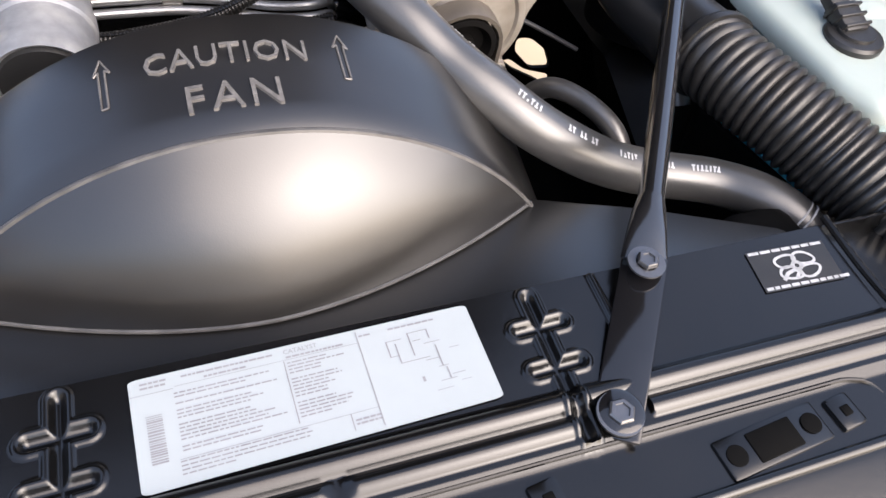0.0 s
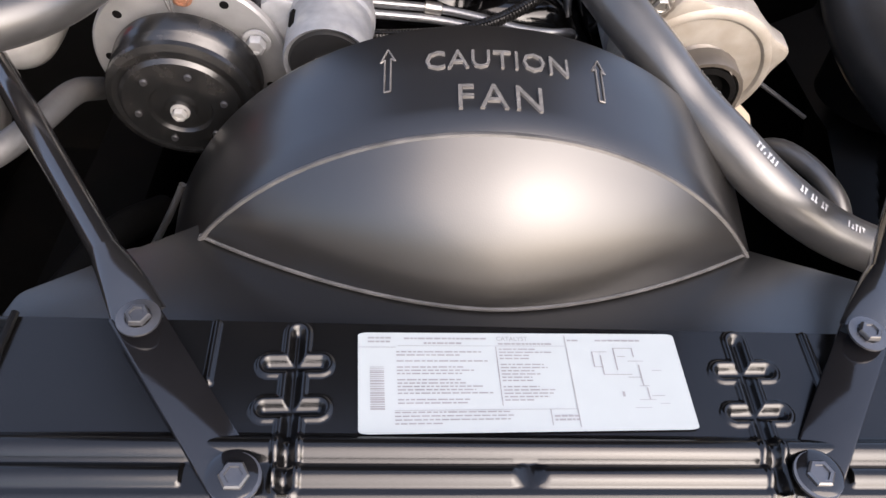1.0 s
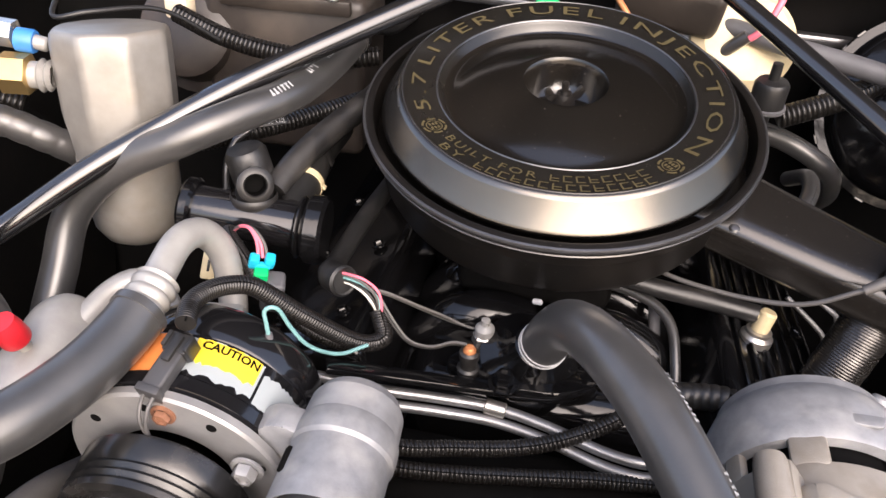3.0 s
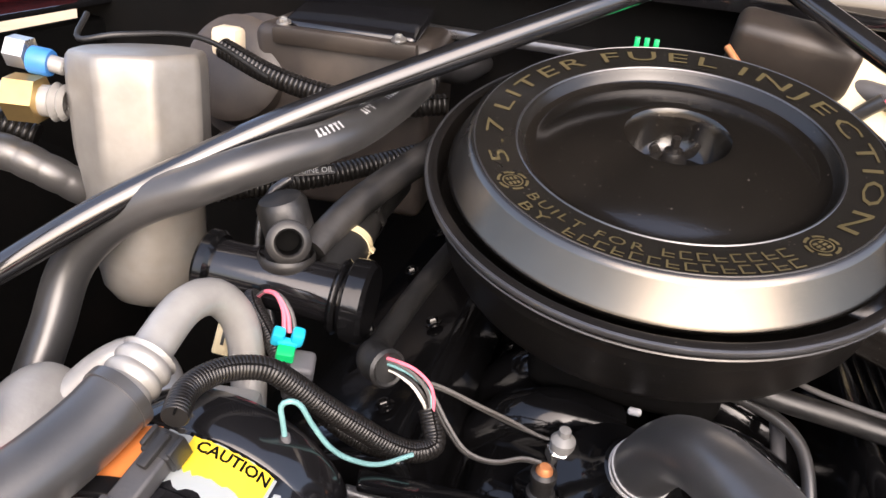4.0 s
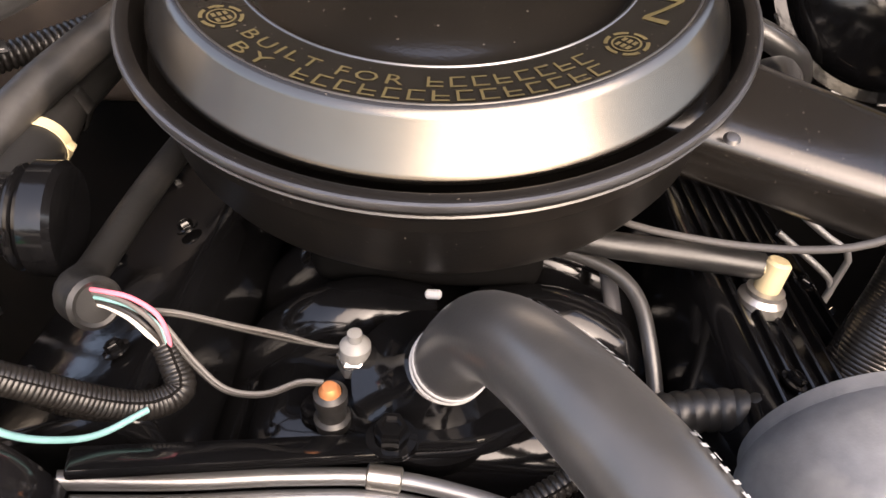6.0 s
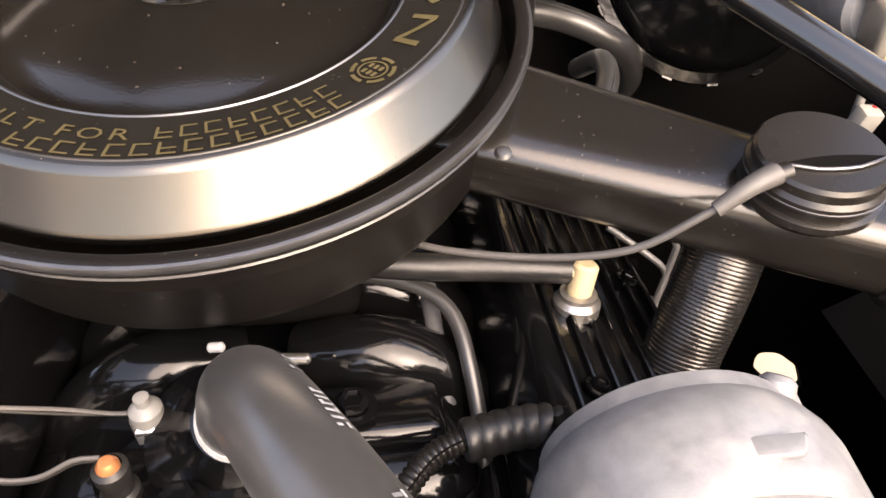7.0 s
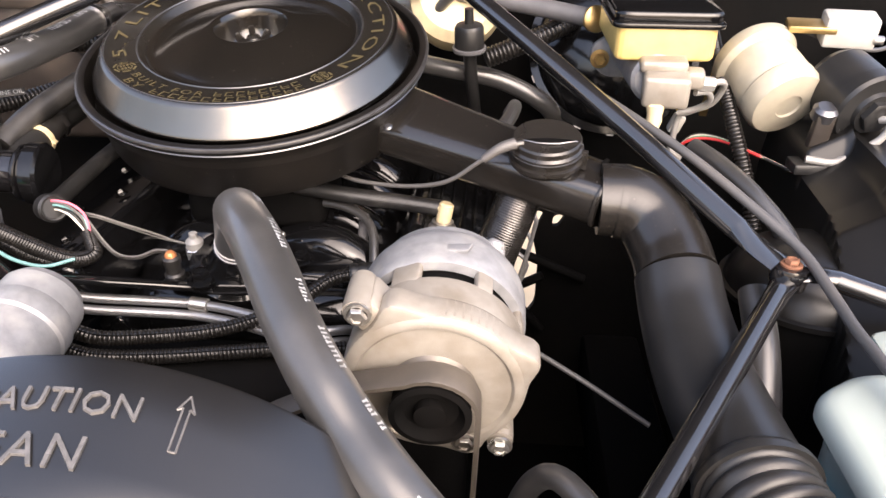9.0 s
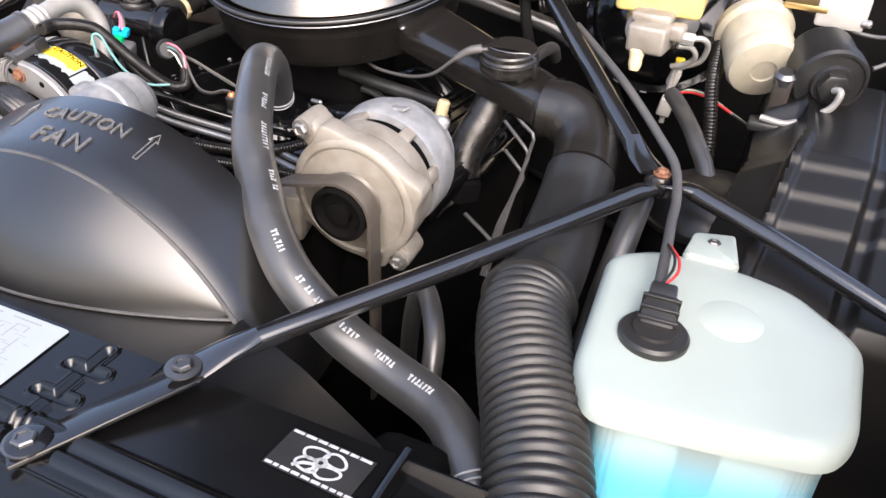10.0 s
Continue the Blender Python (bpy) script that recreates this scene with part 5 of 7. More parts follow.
def wrapped_word(text, size, a_mid, h0, lift):
    bm = letters(text, size, 0, 1.0, bold=0.03)
    lo, hi = min(v.co.x for v in bm.verts), max(v.co.x for v in bm.verts)

    def f(p):
        a = radians(a_mid) + CSIGN * p.x / CR
        return CF @ Vector(((CR + lift) * math.cos(a), (CR + lift) * math.sin(a), h0 - p.y))
    return bent(bm, f)


CSIGN = 1 if (CF.to_3x3() @ Vector((1, 0, 0))).x * 1 < 0 else -1
part("warning_word", wrapped_word("CAUTION", 0.0094, 68.5, -0.1095, 0.0013), DARK, lab, "black printed word")

plug = thing("clutch_connector", (-0.245, 0.69, 0.85), "black two-wire connector on the compressor", "connector")
pm = axis((-0.2470, 0.6795, 0.8505), (-0.006, -0.036, -0.014), (0, 0, 1))
bm = box((0.0150, 0.0115, 0.034), pm @ pose(0, 0, 0.004), 0.0022, 3)
box((0.0175, 0.0135, 0.006), pm @ pose(0, 0, 0.0205), 0.0012, bm=bm)
part("shell", bm, GREY_BLACK, plug, "worn grey-black connector shell")
bm = box((0.0185, 0.0130, 0.0150), pm @ pose(0, 0, -0.0155), 0.0018, 2)
for k in (-1, 1):
    box((0.0030, 0.0150, 0.0120), pm @ pose(k * 0.0085, 0.001, -0.016), 0.0008, bm=bm)
part("collar", bm, PLASTIC, plug)
part("latch", box((0.0060, 0.0035, 0.020), pm @ pose(0, 0.0078, -0.010), 0.001), PLASTIC, plug)
for k in (-1, 1):
    part("wire", tube([pm @ Vector((k * 0.004, 0, 0.022)), (-0.2505 + k * 0.003, 0.652, 0.838), (-0.2505 + k * 0.002, 0.648, 0.828), (-0.2490, 0.650, 0.814), (-0.248, 0.655, 0.80)], 0.0014, 8, 0.004), RUBBER_OLD, plug)

# ---- belt tensioner housing and bracket ----
ten = thing("tensioner", (-0.127, 0.67, 0.75), "grey cast aluminium housing with black face and square hole", "tensioner")
TF = acc((-0.127, 0.628, 0.792))
part("cup", lathe([(0.0315, -0.002), (0.0352, 0.001), (0.0362, -0.004), (0.0352, -0.046), (0.0370, -0.049), (0.0374, -0.056), (0.0368, -0.064), (0.0352, -0.068), (0.0340, -0.088), (0.0300, -0.096), (0.022, -0.099), (0, -0.100)], 48, TF), CAST_GREY, ten, sharp=18)
part("face", lathe([(0.0318, -0.002), (0.0303, 0.0015), (0.0, 0.0015)], 40, TF), PLASTIC, ten, "black face plate")
part("square_boss", box((0.020, 0.0155, 0.005), TF @ pose(0, 0, 0.003, 0, 0, 6), 0.003, 3), ZINC, ten)
part("square_hole", box((0.0125, 0.009, 0.002), TF @ pose(0, 0, 0.0055, 0, 0, 6), 0.001), DARK, ten)
part("slot", box((0.0045, 0.006, 0.018), TF @ pose(-0.0290, 0.0205, -0.028, 0, 0, -35), 0.001), DARK, ten)
part("arm", prism(rounded([(-0.055, -0.06), (0.02, -0.06), (0.035, 0.0), (0.03, 0.03), (-0.02, 0.045), (-0.05, 0.012)], 0.012), 0.022, acc((-0.155, 0.700, 0.785)), 0.004), CAST_GREY, ten)
part("fin", prism(rounded([(0, 0), (0.052, 0.0), (0.045, 0.030), (0.026, 0.060), (0.012, 0.060), (0.006, 0.028)], 0.008), 0.018, axis((-0.200, 0.742, 0.772), (0.1, -1, -0.2)) @ pose(0, 0, 0, 0, 0, 180) @ pose(-0.05, 0, 0), 0.004), CAST_GREY, ten)
part("arm_bolt", hex_bolt((-0.188, 0.6625, 0.789), -EA, 0.0085, 0.010, 1.4), CAST_GREY, ten, "grey bolt head")
part("lower_bracket", box((0.036, 0.04, 0.06), pose(0.114, 0.69, 0.735, 8, 0, 12), 0.008, 2), CAST, ten)

# ---- aluminium refrigerant pipes and hoses ----
pipe = thing("refrigerant_manifold", (-0.30, 0.77, 0.80), "dull aluminium refrigerant pipes on the compressor", "pipe")
part("elbow", tube([(-0.281, 0.716, 0.870), (-0.283, 0.742, 0.878), (-0.284, 0.775, 0.886), (-0.279, 0.800, 0.880), (-0.270, 0.812, 0.858), (-0.262, 0.808, 0.825), (-0.256, 0.795, 0.80)], 0.0118, 18, 0.006), ALU, pipe)
part("ferrule", tube([(-0.2835, 0.700, 0.863), (-0.281, 0.735, 0.876)], 0.0168, 22, 0.002, wave=(0.0088, 0.003)), ALU, pipe)
part("lower_pipe", tube([(-0.372, 0.762, 0.800), (-0.362, 0.792, 0.812), (-0.345, 0.806, 0.818), (-0.320, 0.798, 0.815), (-0.300, 0.778, 0.808), (-0.285, 0.765, 0.795)], 0.0105, 16, 0.006), ALU, pipe)
part("muffler", tube([(-0.392, 0.785, 0.795), (-0.388, 0.745, 0.783), (-0.392, 0.700, 0.768), (-0.402, 0.660, 0.752)], 0.031, 26, 0.006, taper=lambda u: (1 - (2 * abs(u - 0.45)) ** 5 * 0.7)), ALU, pipe)
part("block", box((0.05, 0.035, 0.03), pose(-0.265, 0.775, 0.808, 9, 0, 10), 0.006), ALU, pipe)
port = thing("service_port", (-0.392, 0.725, 0.80), "white service port with red plastic cap", "valve")
part("stem", rod((-0.389, 0.722, 0.790), (-0.388, 0.712, 0.820), 0.0055, 16), WHITE_PLASTIC, port)
part("cap", lathe([(0, 0), (0.0105, 0), (0.0115, 0.003), (0.011, 0.015), (0.0095, 0.023), (0, 0.024)], 22, axis((-0.388, 0.7115, 0.8165), (-0.005, -0.012, 0.034))), RED, port, "red plastic cap")
ACH = [(-0.2825, 0.712, 0.866), (-0.287, 0.688, 0.858), (-0.297, 0.652, 0.850), (-0.316, 0.610, 0.845), (-0.345, 0.580, 0.842), (-0.385, 0.558, 0.842), (-0.44, 0.545, 0.845), (-0.52, 0.535, 0.84), (-0.60, 0.52, 0.82)]
h = thing("refrigerant_hose", ACH[0], "thick black rubber refrigerant hose with a bare crimped end", "hose")
part("hose", tube(ACH, 0.0198, 24, 0.008), RUBBER, h)
part("hose_end", tube([ACH[0], (-0.2835, 0.706, 0.8645)], 0.0206, 24, 0.002), RUBBER, h)
h = thing("suction_hose", (-0.47, 0.77, 0.80), "black rubber hose with a bare aluminium end", "hose")
part("hose", tube([(-0.452, 0.737, 0.884), (-0.446, 0.735, 0.862), (-0.433, 0.730, 0.838), (-0.428, 0.735, 0.80), (-0.435, 0.73, 0.74), (-0.45, 0.70, 0.66)], 0.0145, 18, 0.006), RUBBER, h)
part("pipe", tube([(-0.475, 0.755, 0.975), (-0.463, 0.744, 0.925), (-0.452, 0.737, 0.880)], 0.0085, 16), ALU, h, "bare aluminium pipe end")
h = thing("grey_hose", (-0.40, 0.53, 0.74), "grey rubber hose with a yellow stripe mark", "hose")
part("hose", tube([(-0.47, 0.525, 0.715), (-0.42, 0.523, 0.735), (-0.369, 0.540, 0.752), (-0.345, 0.580, 0.757), (-0.338, 0.64, 0.745), (-0.34, 0.70, 0.71)], 0.0105, 16), RUBBER_OLD, h)
part("mark", box((0.009, 0.004, 0.002), axis((-0.373, 0.5345, 0.7598), (0.1, -0.35, 1)), 0.001), YELLOW, h, "yellow paint mark")
h = thing("lower_hose", (-0.36, 0.5, 0.68), "black rubber hose beside the radiator", "hose")
# DARK sinks this hose into the shade beside the radiator.
part("hose", tube([(-0.39, 0.42, 0.56), (-0.375, 0.46, 0.60), (-0.35, 0.53, 0.61), (-0.33, 0.62, 0.60), (-0.31, 0.70, 0.56)], 0.017, 18), DARK, h)
for k, pts in enumerate(([(-0.33, 0.46, 0.66), (-0.28, 0.49, 0.70), (-0.235, 0.50, 0.705)], [(-0.34, 0.50, 0.62), (-0.27, 0.52, 0.66), (-0.21, 0.545, 0.68)], [(-0.30, 0.56, 0.60), (-0.265, 0.57, 0.66), (-0.245, 0.58, 0.70)])):
    c = thing("thin_cable", pts[0], "thin black cable beside the fan shroud", "cable", "thin cables")
    part("cable", tube(pts, 0.003, 10), RUBBER, c)

# ---- accumulator ----
dr = thing("accumulator", (-0.42, 0.93, 0.76), "dull aluminium refrigerant accumulator canister", "accumulator")
DA = axis((-0.409, 0.918, 0.770), (-0.014, 0.020, 0.205))
part("lower_shell", lathe([(0, 0.012), (0.018, 0.0135), (0.032, 0.021), (0.0405, 0.034), (0.0430, 0.050), (0.0430, 0.100), (0.0462, 0.103), (0.0462, 0.106)], 44, DA), ALU_SPUN, dr)
part("seam", lathe([(0.0455, 0.099), (0.0472, 0.101), (0.0472, 0.104), (0.0455, 0.106)], 44, DA), ALU_SPUN, dr)
bm = bmesh.new()
rings = []
for h, r, k in ((0.104, 0.0462, 0.0), (0.112, 0.0468, 0.05), (0.128, 0.0480, 0.35), (0.140, 0.0490, 0.85), (0.150, 0.0495, 1.0), (0.196, 0.0500, 1.0), (0.210, 0.0500, 0.95), (0.2165, 0.0490, 0.8), (0.2195, 0.0470, 0.6), (0.2203, 0.0440, 0.4)):
    ring = []
    for q in range(64):
        a = 2 * math.pi * q / 64
        flat_r = math.cos(math.pi / 8) / max(0.92, math.cos((a % (math.pi / 4)) - math.pi / 8)) * 1.045
        rr = r * (1 + (flat_r - 1) * k)
        ring.append(bm.verts.new(DA @ Vector((rr * math.cos(a), rr * math.sin(a), h))))
    rings.append(ring)
for a, b in zip(rings, rings[1:]):
    for q in range(64):
        bm.faces.new((a[q], a[(q + 1) % 64], b[(q + 1) % 64], b[q]))
bm.faces.new(rings[-1])
part("upper_shell", bm, ALU_SPUN, dr, "octagonal drawn aluminium upper half", sharp=62)
part("fitting", lathe([(0.010, 0), (0.014, 0.003), (0.011, 0.006), (0.015, 0.009), (0.012, 0.012), (0.012, 0.024)], 24, axis((-0.463, 0.905, 0.948), (-1, -0.25, 0.02))), ALU, dr)
part("brass_nut", lathe([(0.012, 0), (0.0185, 0.001), (0.0185, 0.024), (0.012, 0.026)], 6, axis((-0.481, 0.900, 0.949), (-1, -0.25, 0.02))), BRASS, dr, "brass hex nut")
part("line", tube([(-0.505, 0.894, 0.949), (-0.54, 0.885, 0.95), (-0.62, 0.87, 0.945)], 0.011, 16), ALU, dr)
part("port", rod((-0.470, 0.915, 0.972), (-0.486, 0.912, 0.975), 0.0065, 14), ALU, dr)
part("blue_cap", lathe([(0, 0), (0.0095, 0), (0.0105, 0.002), (0.0105, 0.015), (0, 0.016)], 20, axis((-0.481, 0.913, 0.974), (-1, -0.2, 0.1))), BLUE, dr, "blue plastic cap")
part("switch", lathe([(0.008, 0), (0.0125, 0.001), (0.0125, 0.016), (0.008, 0.018)], 6, axis((-0.500, 0.915, 0.978), (-1, -0.2, 0.1))), ZINC, dr)
h = thing("taped_harness", (-0.52, 0.90, 0.92), "wiring harness wrapped in crumpled black tape", "cable")
part("harness", tube([(-0.60, 0.87, 0.90), (-0.53, 0.89, 0.905), (-0.49, 0.905, 0.888), (-0.465, 0.93, 0.86), (-0.46, 0.96, 0.82)], 0.0145, 16, 0.002, wave=(0.019, 0.0010)), RUBBER, h)
h = thing("corrugated_loom", (-0.53, 0.93, 0.93), "black corrugated wiring loom", "cable", "looms")
part("loom", tube([(-0.62, 0.90, 0.925), (-0.55, 0.905, 0.925), (-0.51, 0.92, 0.91)], 0.010, 16, 0.002, wave=(0.005, 0.0022)), LOOM, h)

# ---- heater hose, oil tag, diverter valve ----
HH = [(-0.435, 0.80, 0.765), (-0.435, 0.827, 0.800), (-0.430, 0.852, 0.845), (-0.393, 0.866, 0.887), (-0.335, 0.880, 0.918), (-0.295, 0.912, 0.934), (-0.262, 0.965, 0.943), (-0.250, 1.045, 0.950), (-0.250, 1.125, 0.956)]
h = thing("heater_hose", HH[0], "black rubber heater hose with white printing", "hose")
hh = part("hose", tube(HH, 0.0158, 20, 0.008), RUBBER, h)
hose_print(HH, 0.0158, (0.1, -0.75, 0.65), 0.62, 0.92, 0.0034, 21, hh)
part("clamp", lathe([(0.016, -0.004), (0.0178, -0.004), (0.0178, 0.004), (0.016, 0.004)], 30, axis((-0.25, 1.11, 0.955), (0, 1, 0.08))), STEEL, h, "bright steel clamp")
part("heater_pipe", tube([(-0.25, 1.12, 0.956), (-0.25, 1.17, 0.955), (-0.24, 1.24, 0.94), (-0.24, 1.35, 0.93)], 0.012, 16), STEEL_DARK, h)
tag = thing("dipstick_tag", (-0.30, 0.988, 0.89), "black dipstick tag with white words", "tag")
tm = axis((-0.3015, 0.988, 0.8975), (-0.30, -0.55, 0.78), (0, 0, 1)) @ pose(0, 0, 0)
xd = (Vector((-0.288, 0.999, 0.897)) - Vector((-0.315, 0.977, 0.897))).normalized()
nd = Vector((0.3, -0.75, 0.6)).normalized()
nd = (nd - xd * nd.dot(xd)).normalized()
tm = Matrix.Translation((-0.3015, 0.988, 0.8975)) @ Matrix((xd, nd.cross(xd), nd)).transposed().to_4x4()
part("plate", box((0.042, 0.0085, 0.003), tm, 0.001), PLASTIC, tag)
part("words", move(letters("ENGINE OIL", 0.0070), tm @ pose(0, -0.0025, 0.0021)), WHITE_INK, tag, "white printed words")
part("stem", tube([(-0.315, 0.978, 0.892), (-0.33, 0.965, 0.875), (-0.33, 0.95, 0.83), (-0.30, 0.93, 0.74)], 0.0035, 10), STEEL_DARK, tag)
h = thing("corrugated_loom", (-0.34, 0.955, 0.89), "black corrugated wiring loom", "cable", "looms")
part("loom", tube([(-0.41, 0.950, 0.870), (-0.365, 0.965, 0.876), (-0.315, 1.010, 0.880), (-0.265, 1.055, 0.890), (-0.22, 1.10, 0.90)], 0.0095, 16, 0.002, wave=(0.0045, 0.002)), LOOM, h)

dv = thing("diverter_valve", (-0.27, 0.88, 0.82), "glossy black air diverter valve with rubber elbow", "valve")
part("barrel", rod((-0.332, 0.875, 0.856), (-0.212, 0.884, 0.848), 0.0215, 30, 0.003), BLACK_PAINT, dv)
for a, b, r in (((-0.334, 0.875, 0.856), (-0.322, 0.876, 0.855), 0.0275), ((-0.224, 0.883, 0.849), (-0.206, 0.8845, 0.848), 0.031), ((-0.232, 0.8825, 0.8495), (-0.226, 0.883, 0.849), 0.0285)):
    part("end_flange", rod(a, b, r, 34, 0.003), BLACK_GLOSS, dv)
part("elbow", tube([(-0.272, 0.884, 0.862), (-0.272, 0.884, 0.876), (-0.269, 0.879, 0.885), (-0.265, 0.872, 0.8895)], 0.0160, 24, 0.004, caps=False), RUBBER_BLACK, dv, "black rubber elbow with open end")
e0, ed = Vector((-0.265, 0.872, 0.8895)), Vector((0.0065, -0.011, 0.004)).normalized()
part("elbow_lip", lathe([(0.0090, 0.0005), (0.0105, 0.0025), (0.0130, 0.0022), (0.0160, 0.000), (0.0160, -0.003)], 28, axis(e0, ed)), PLASTIC, dv)
part("elbow_bore", lathe([(0, -0.016), (0.0088, -0.016), (0.0092, 0.0015)], 24, axis(e0, ed)), DARK, dv)
part("collar", lathe([(0.0195, -0.004), (0.021, -0.002), (0.021, 0.003), (0.0195, 0.005)], 28, axis((-0.272, 0.883, 0.871), (0, 0, 1))), PLASTIC, dv)
part("cap", lathe([(0, 0.036), (0.016, 0.035), (0.0195, 0.030), (0.0195, 0.0)], 28, axis((-0.285, 0.918, 0.868), (-0.25, -0.1, 1))), RUBBER_BLACK, dv, "black plastic cap")
part("outlet", tube([(-0.240, 0.895, 0.855), (-0.243, 0.925, 0.860), (-0.246, 0.955, 0.864), (-0.25, 0.99, 0.868), (-0.25, 1.06, 0.872)], 0.0155, 20, 0.006), PLASTIC, dv)
part("band", lathe([(0.0160, -0.004), (0.0168, -0.004), (0.0168, 0.004), (0.0160, 0.004)], 26, axis((-0.2445, 0.940, 0.862), (-0.05, 1, 0.1))), CREAM, dv, "tan paper band")
part("band_tail", box((0.010, 0.008, 0.002), pose(-0.229, 0.941, 0.8635, 0, 50, 10), 0.0008), CREAM, dv)
part("outlet_nut", lathe([(0.017, 0), (0.0175, 0.002), (0.0175, 0.012), (0.016, 0.014)], 8, axis((-0.2485, 0.975, 0.866), (-0.05, 1, 0.1))), PLASTIC, dv)
h = thing("black_hose", (-0.25, 0.92, 0.88), "black rubber hose from the valve to the rear", "hose")
part("hose", tube([(-0.262, 0.905, 0.868), (-0.252, 0.945, 0.885), (-0.235, 0.99, 0.900), (-0.212, 1.04, 0.915), (-0.20, 1.12, 0.92)], 0.0125, 18), RUBBER_BLACK, h)

# ---- wiring ----
def cable(name, pts, r, m, label, wave=None, cat="cable", group=""):
    """A hose or loom along a curve; a ribbed loom has a slit along it, a plain hose a moulded seam."""
    t = thing(name, pts[0], label, cat, group)
    part("jacket", tube(pts, r, 14, 0.006, wave=wave), m, t)
    off = Vector((0.35, -0.55, 0.76)) * (r * (0.99 if wave else 0.985))
    if r > 0.005:
        part("slit" if wave else "mould_seam", tube([Vector(p) + off for p in pts], 0.0007, 6, 0.006), DARK if wave else m, t)
    return t


L1 = [(-0.243, 0.700, 0.872), (-0.249, 0.720, 0.873), (-0.246, 0.738, 0.872), (-0.237, 0.752, 0.870), (-0.224, 0.762, 0.866), (-0.212, 0.769, 0.855), (-0.197, 0.776, 0.840), (-0.178, 0.785, 0.823), (-0.158, 0.795, 0.806), (-0.143, 0.803, 0.7985), (-0.133, 0.812, 0.800), (-0.137, 0.820, 0.808), (-0.142, 0.826, 0.816)]
cable("corrugated_loom", L1, 0.0074, LOOM, "brown-black corrugated wiring loom with a slit", (0.0023, 0.0006), "cable", "looms")
L2 = [(-0.280, 0.846, 0.858), (-0.274, 0.838, 0.855), (-0.258, 0.826, 0.846), (-0.241, 0.812, 0.837), (-0.224, 0.803, 0.825), (-0.202, 0.798, 0.812), (-0.182, 0.799, 0.800), (-0.159, 0.803, 0.793), (-0.146, 0.808, 0.793)]
cable("corrugated_loom", L2, 0.0060, LOOM, "black corrugated wiring loom", (0.0023, 0.0006), "cable", "looms")
slv = thing("loom_sleeve", (-0.175, 0.845, 0.83), "black rubber sleeve with coloured wires coming out", "cable")
SL = [(-0.1730, 0.829, 0.8370), (-0.187, 0.842, 0.832), (-0.191, 0.874, 0.829), (-0.185, 0.935, 0.838), (-0.175, 1.00, 0.848)]
part("sleeve", tube(SL, 0.0122, 20, 0.004, taper=lambda u: 1.0 if u < 0.14 else max(0.72, 1.0 - (u - 0.14) * 3.2)), RUBBER_BLACK, slv)
part("sleeve_lip", lathe([(0.0095, 0.001), (0.0115, 0.002), (0.0135, 0.0), (0.0135, -0.003)], 24, axis(SL[0], (0.6, -0.5, 0.2))), RUBBER_BLACK, slv)
for k, (m, dz) in enumerate(((PINK_WIRE, 0.0050), (TEAL_WIRE, 0.0005), (RUBBER_OLD, 0.003), (PLASTIC, -0.002), (WHITE_WIRE, -0.004))):
    part("wire", tube([(-0.176, 0.832, 0.838 + dz), (-0.168, 0.828, 0.8405 + dz), (-0.154, 0.826 - 0.0012 * k, 0.839 + dz), (-0.142 - 0.001 * k, 0.824 - 0.0015 * k, 0.832 + dz * 0.8), (-0.138 - 0.0012 * k, 0.822, 0.820 + dz * 0.5), (-0.139, 0.820, 0.806)], 0.0012, 8, 0.004), m, slv)
for pts, m in (([(-0.163, 0.829, 0.834), (-0.139, 0.834, 0.830), (-0.112, 0.842, 0.8165), (-0.09, 0.850, 0.8045), (-0.070, 0.855, 0.794), (-0.058, 0.857, 0.792)], RUBBER_OLD), ([(-0.160, 0.830, 0.832), (-0.137, 0.836, 0.826), (-0.110, 0.844, 0.812), (-0.086, 0.852, 0.799), (-0.064, 0.857, 0.791)], PLASTIC),
               ([(-0.140, 0.826, 0.828), (-0.125, 0.818, 0.812), (-0.111, 0.814, 0.800), (-0.093, 0.814, 0.798), (-0.076, 0.817, 0.804), (-0.064, 0.817, 0.8045)], RUBBER_OLD), ([(-0.142, 0.827, 0.825), (-0.127, 0.819, 0.809), (-0.112, 0.815, 0.797), (-0.093, 0.815, 0.7955), (-0.077, 0.818, 0.801), (-0.066, 0.818, 0.802)], PLASTIC)):
    part("wire", tube(pts, 0.0012, 8, 0.004), m, slv)
w = thing("teal_wire", (-0.21, 0.76, 0.83), "pale teal wire loop", "wire")
part("wire", tube([(-0.201, 0.739, 0.837), (-0.202, 0.737, 0.854), (-0.203, 0.737, 0.864), (-0.199, 0.738, 0.868), (-0.194, 0.742, 0.864), (-0.189, 0.748, 0.847), (-0.181, 0.756, 0.827), (-0.171, 0.766, 0.813), (-0.158, 0.778, 0.804), (-0.142, 0.795, 0.803)], 0.0016, 10, 0.003), TEAL_WIRE, w)
part("boot", tube([(-0.203, 0.742, 0.822), (-0.2012, 0.739, 0.838), (-0.2012, 0.7385, 0.844)], 0.0042, 12, 0.004, taper=lambda u: 1.2 - 0.6 * u), GREY_PLASTIC, w, "grey terminal boot")

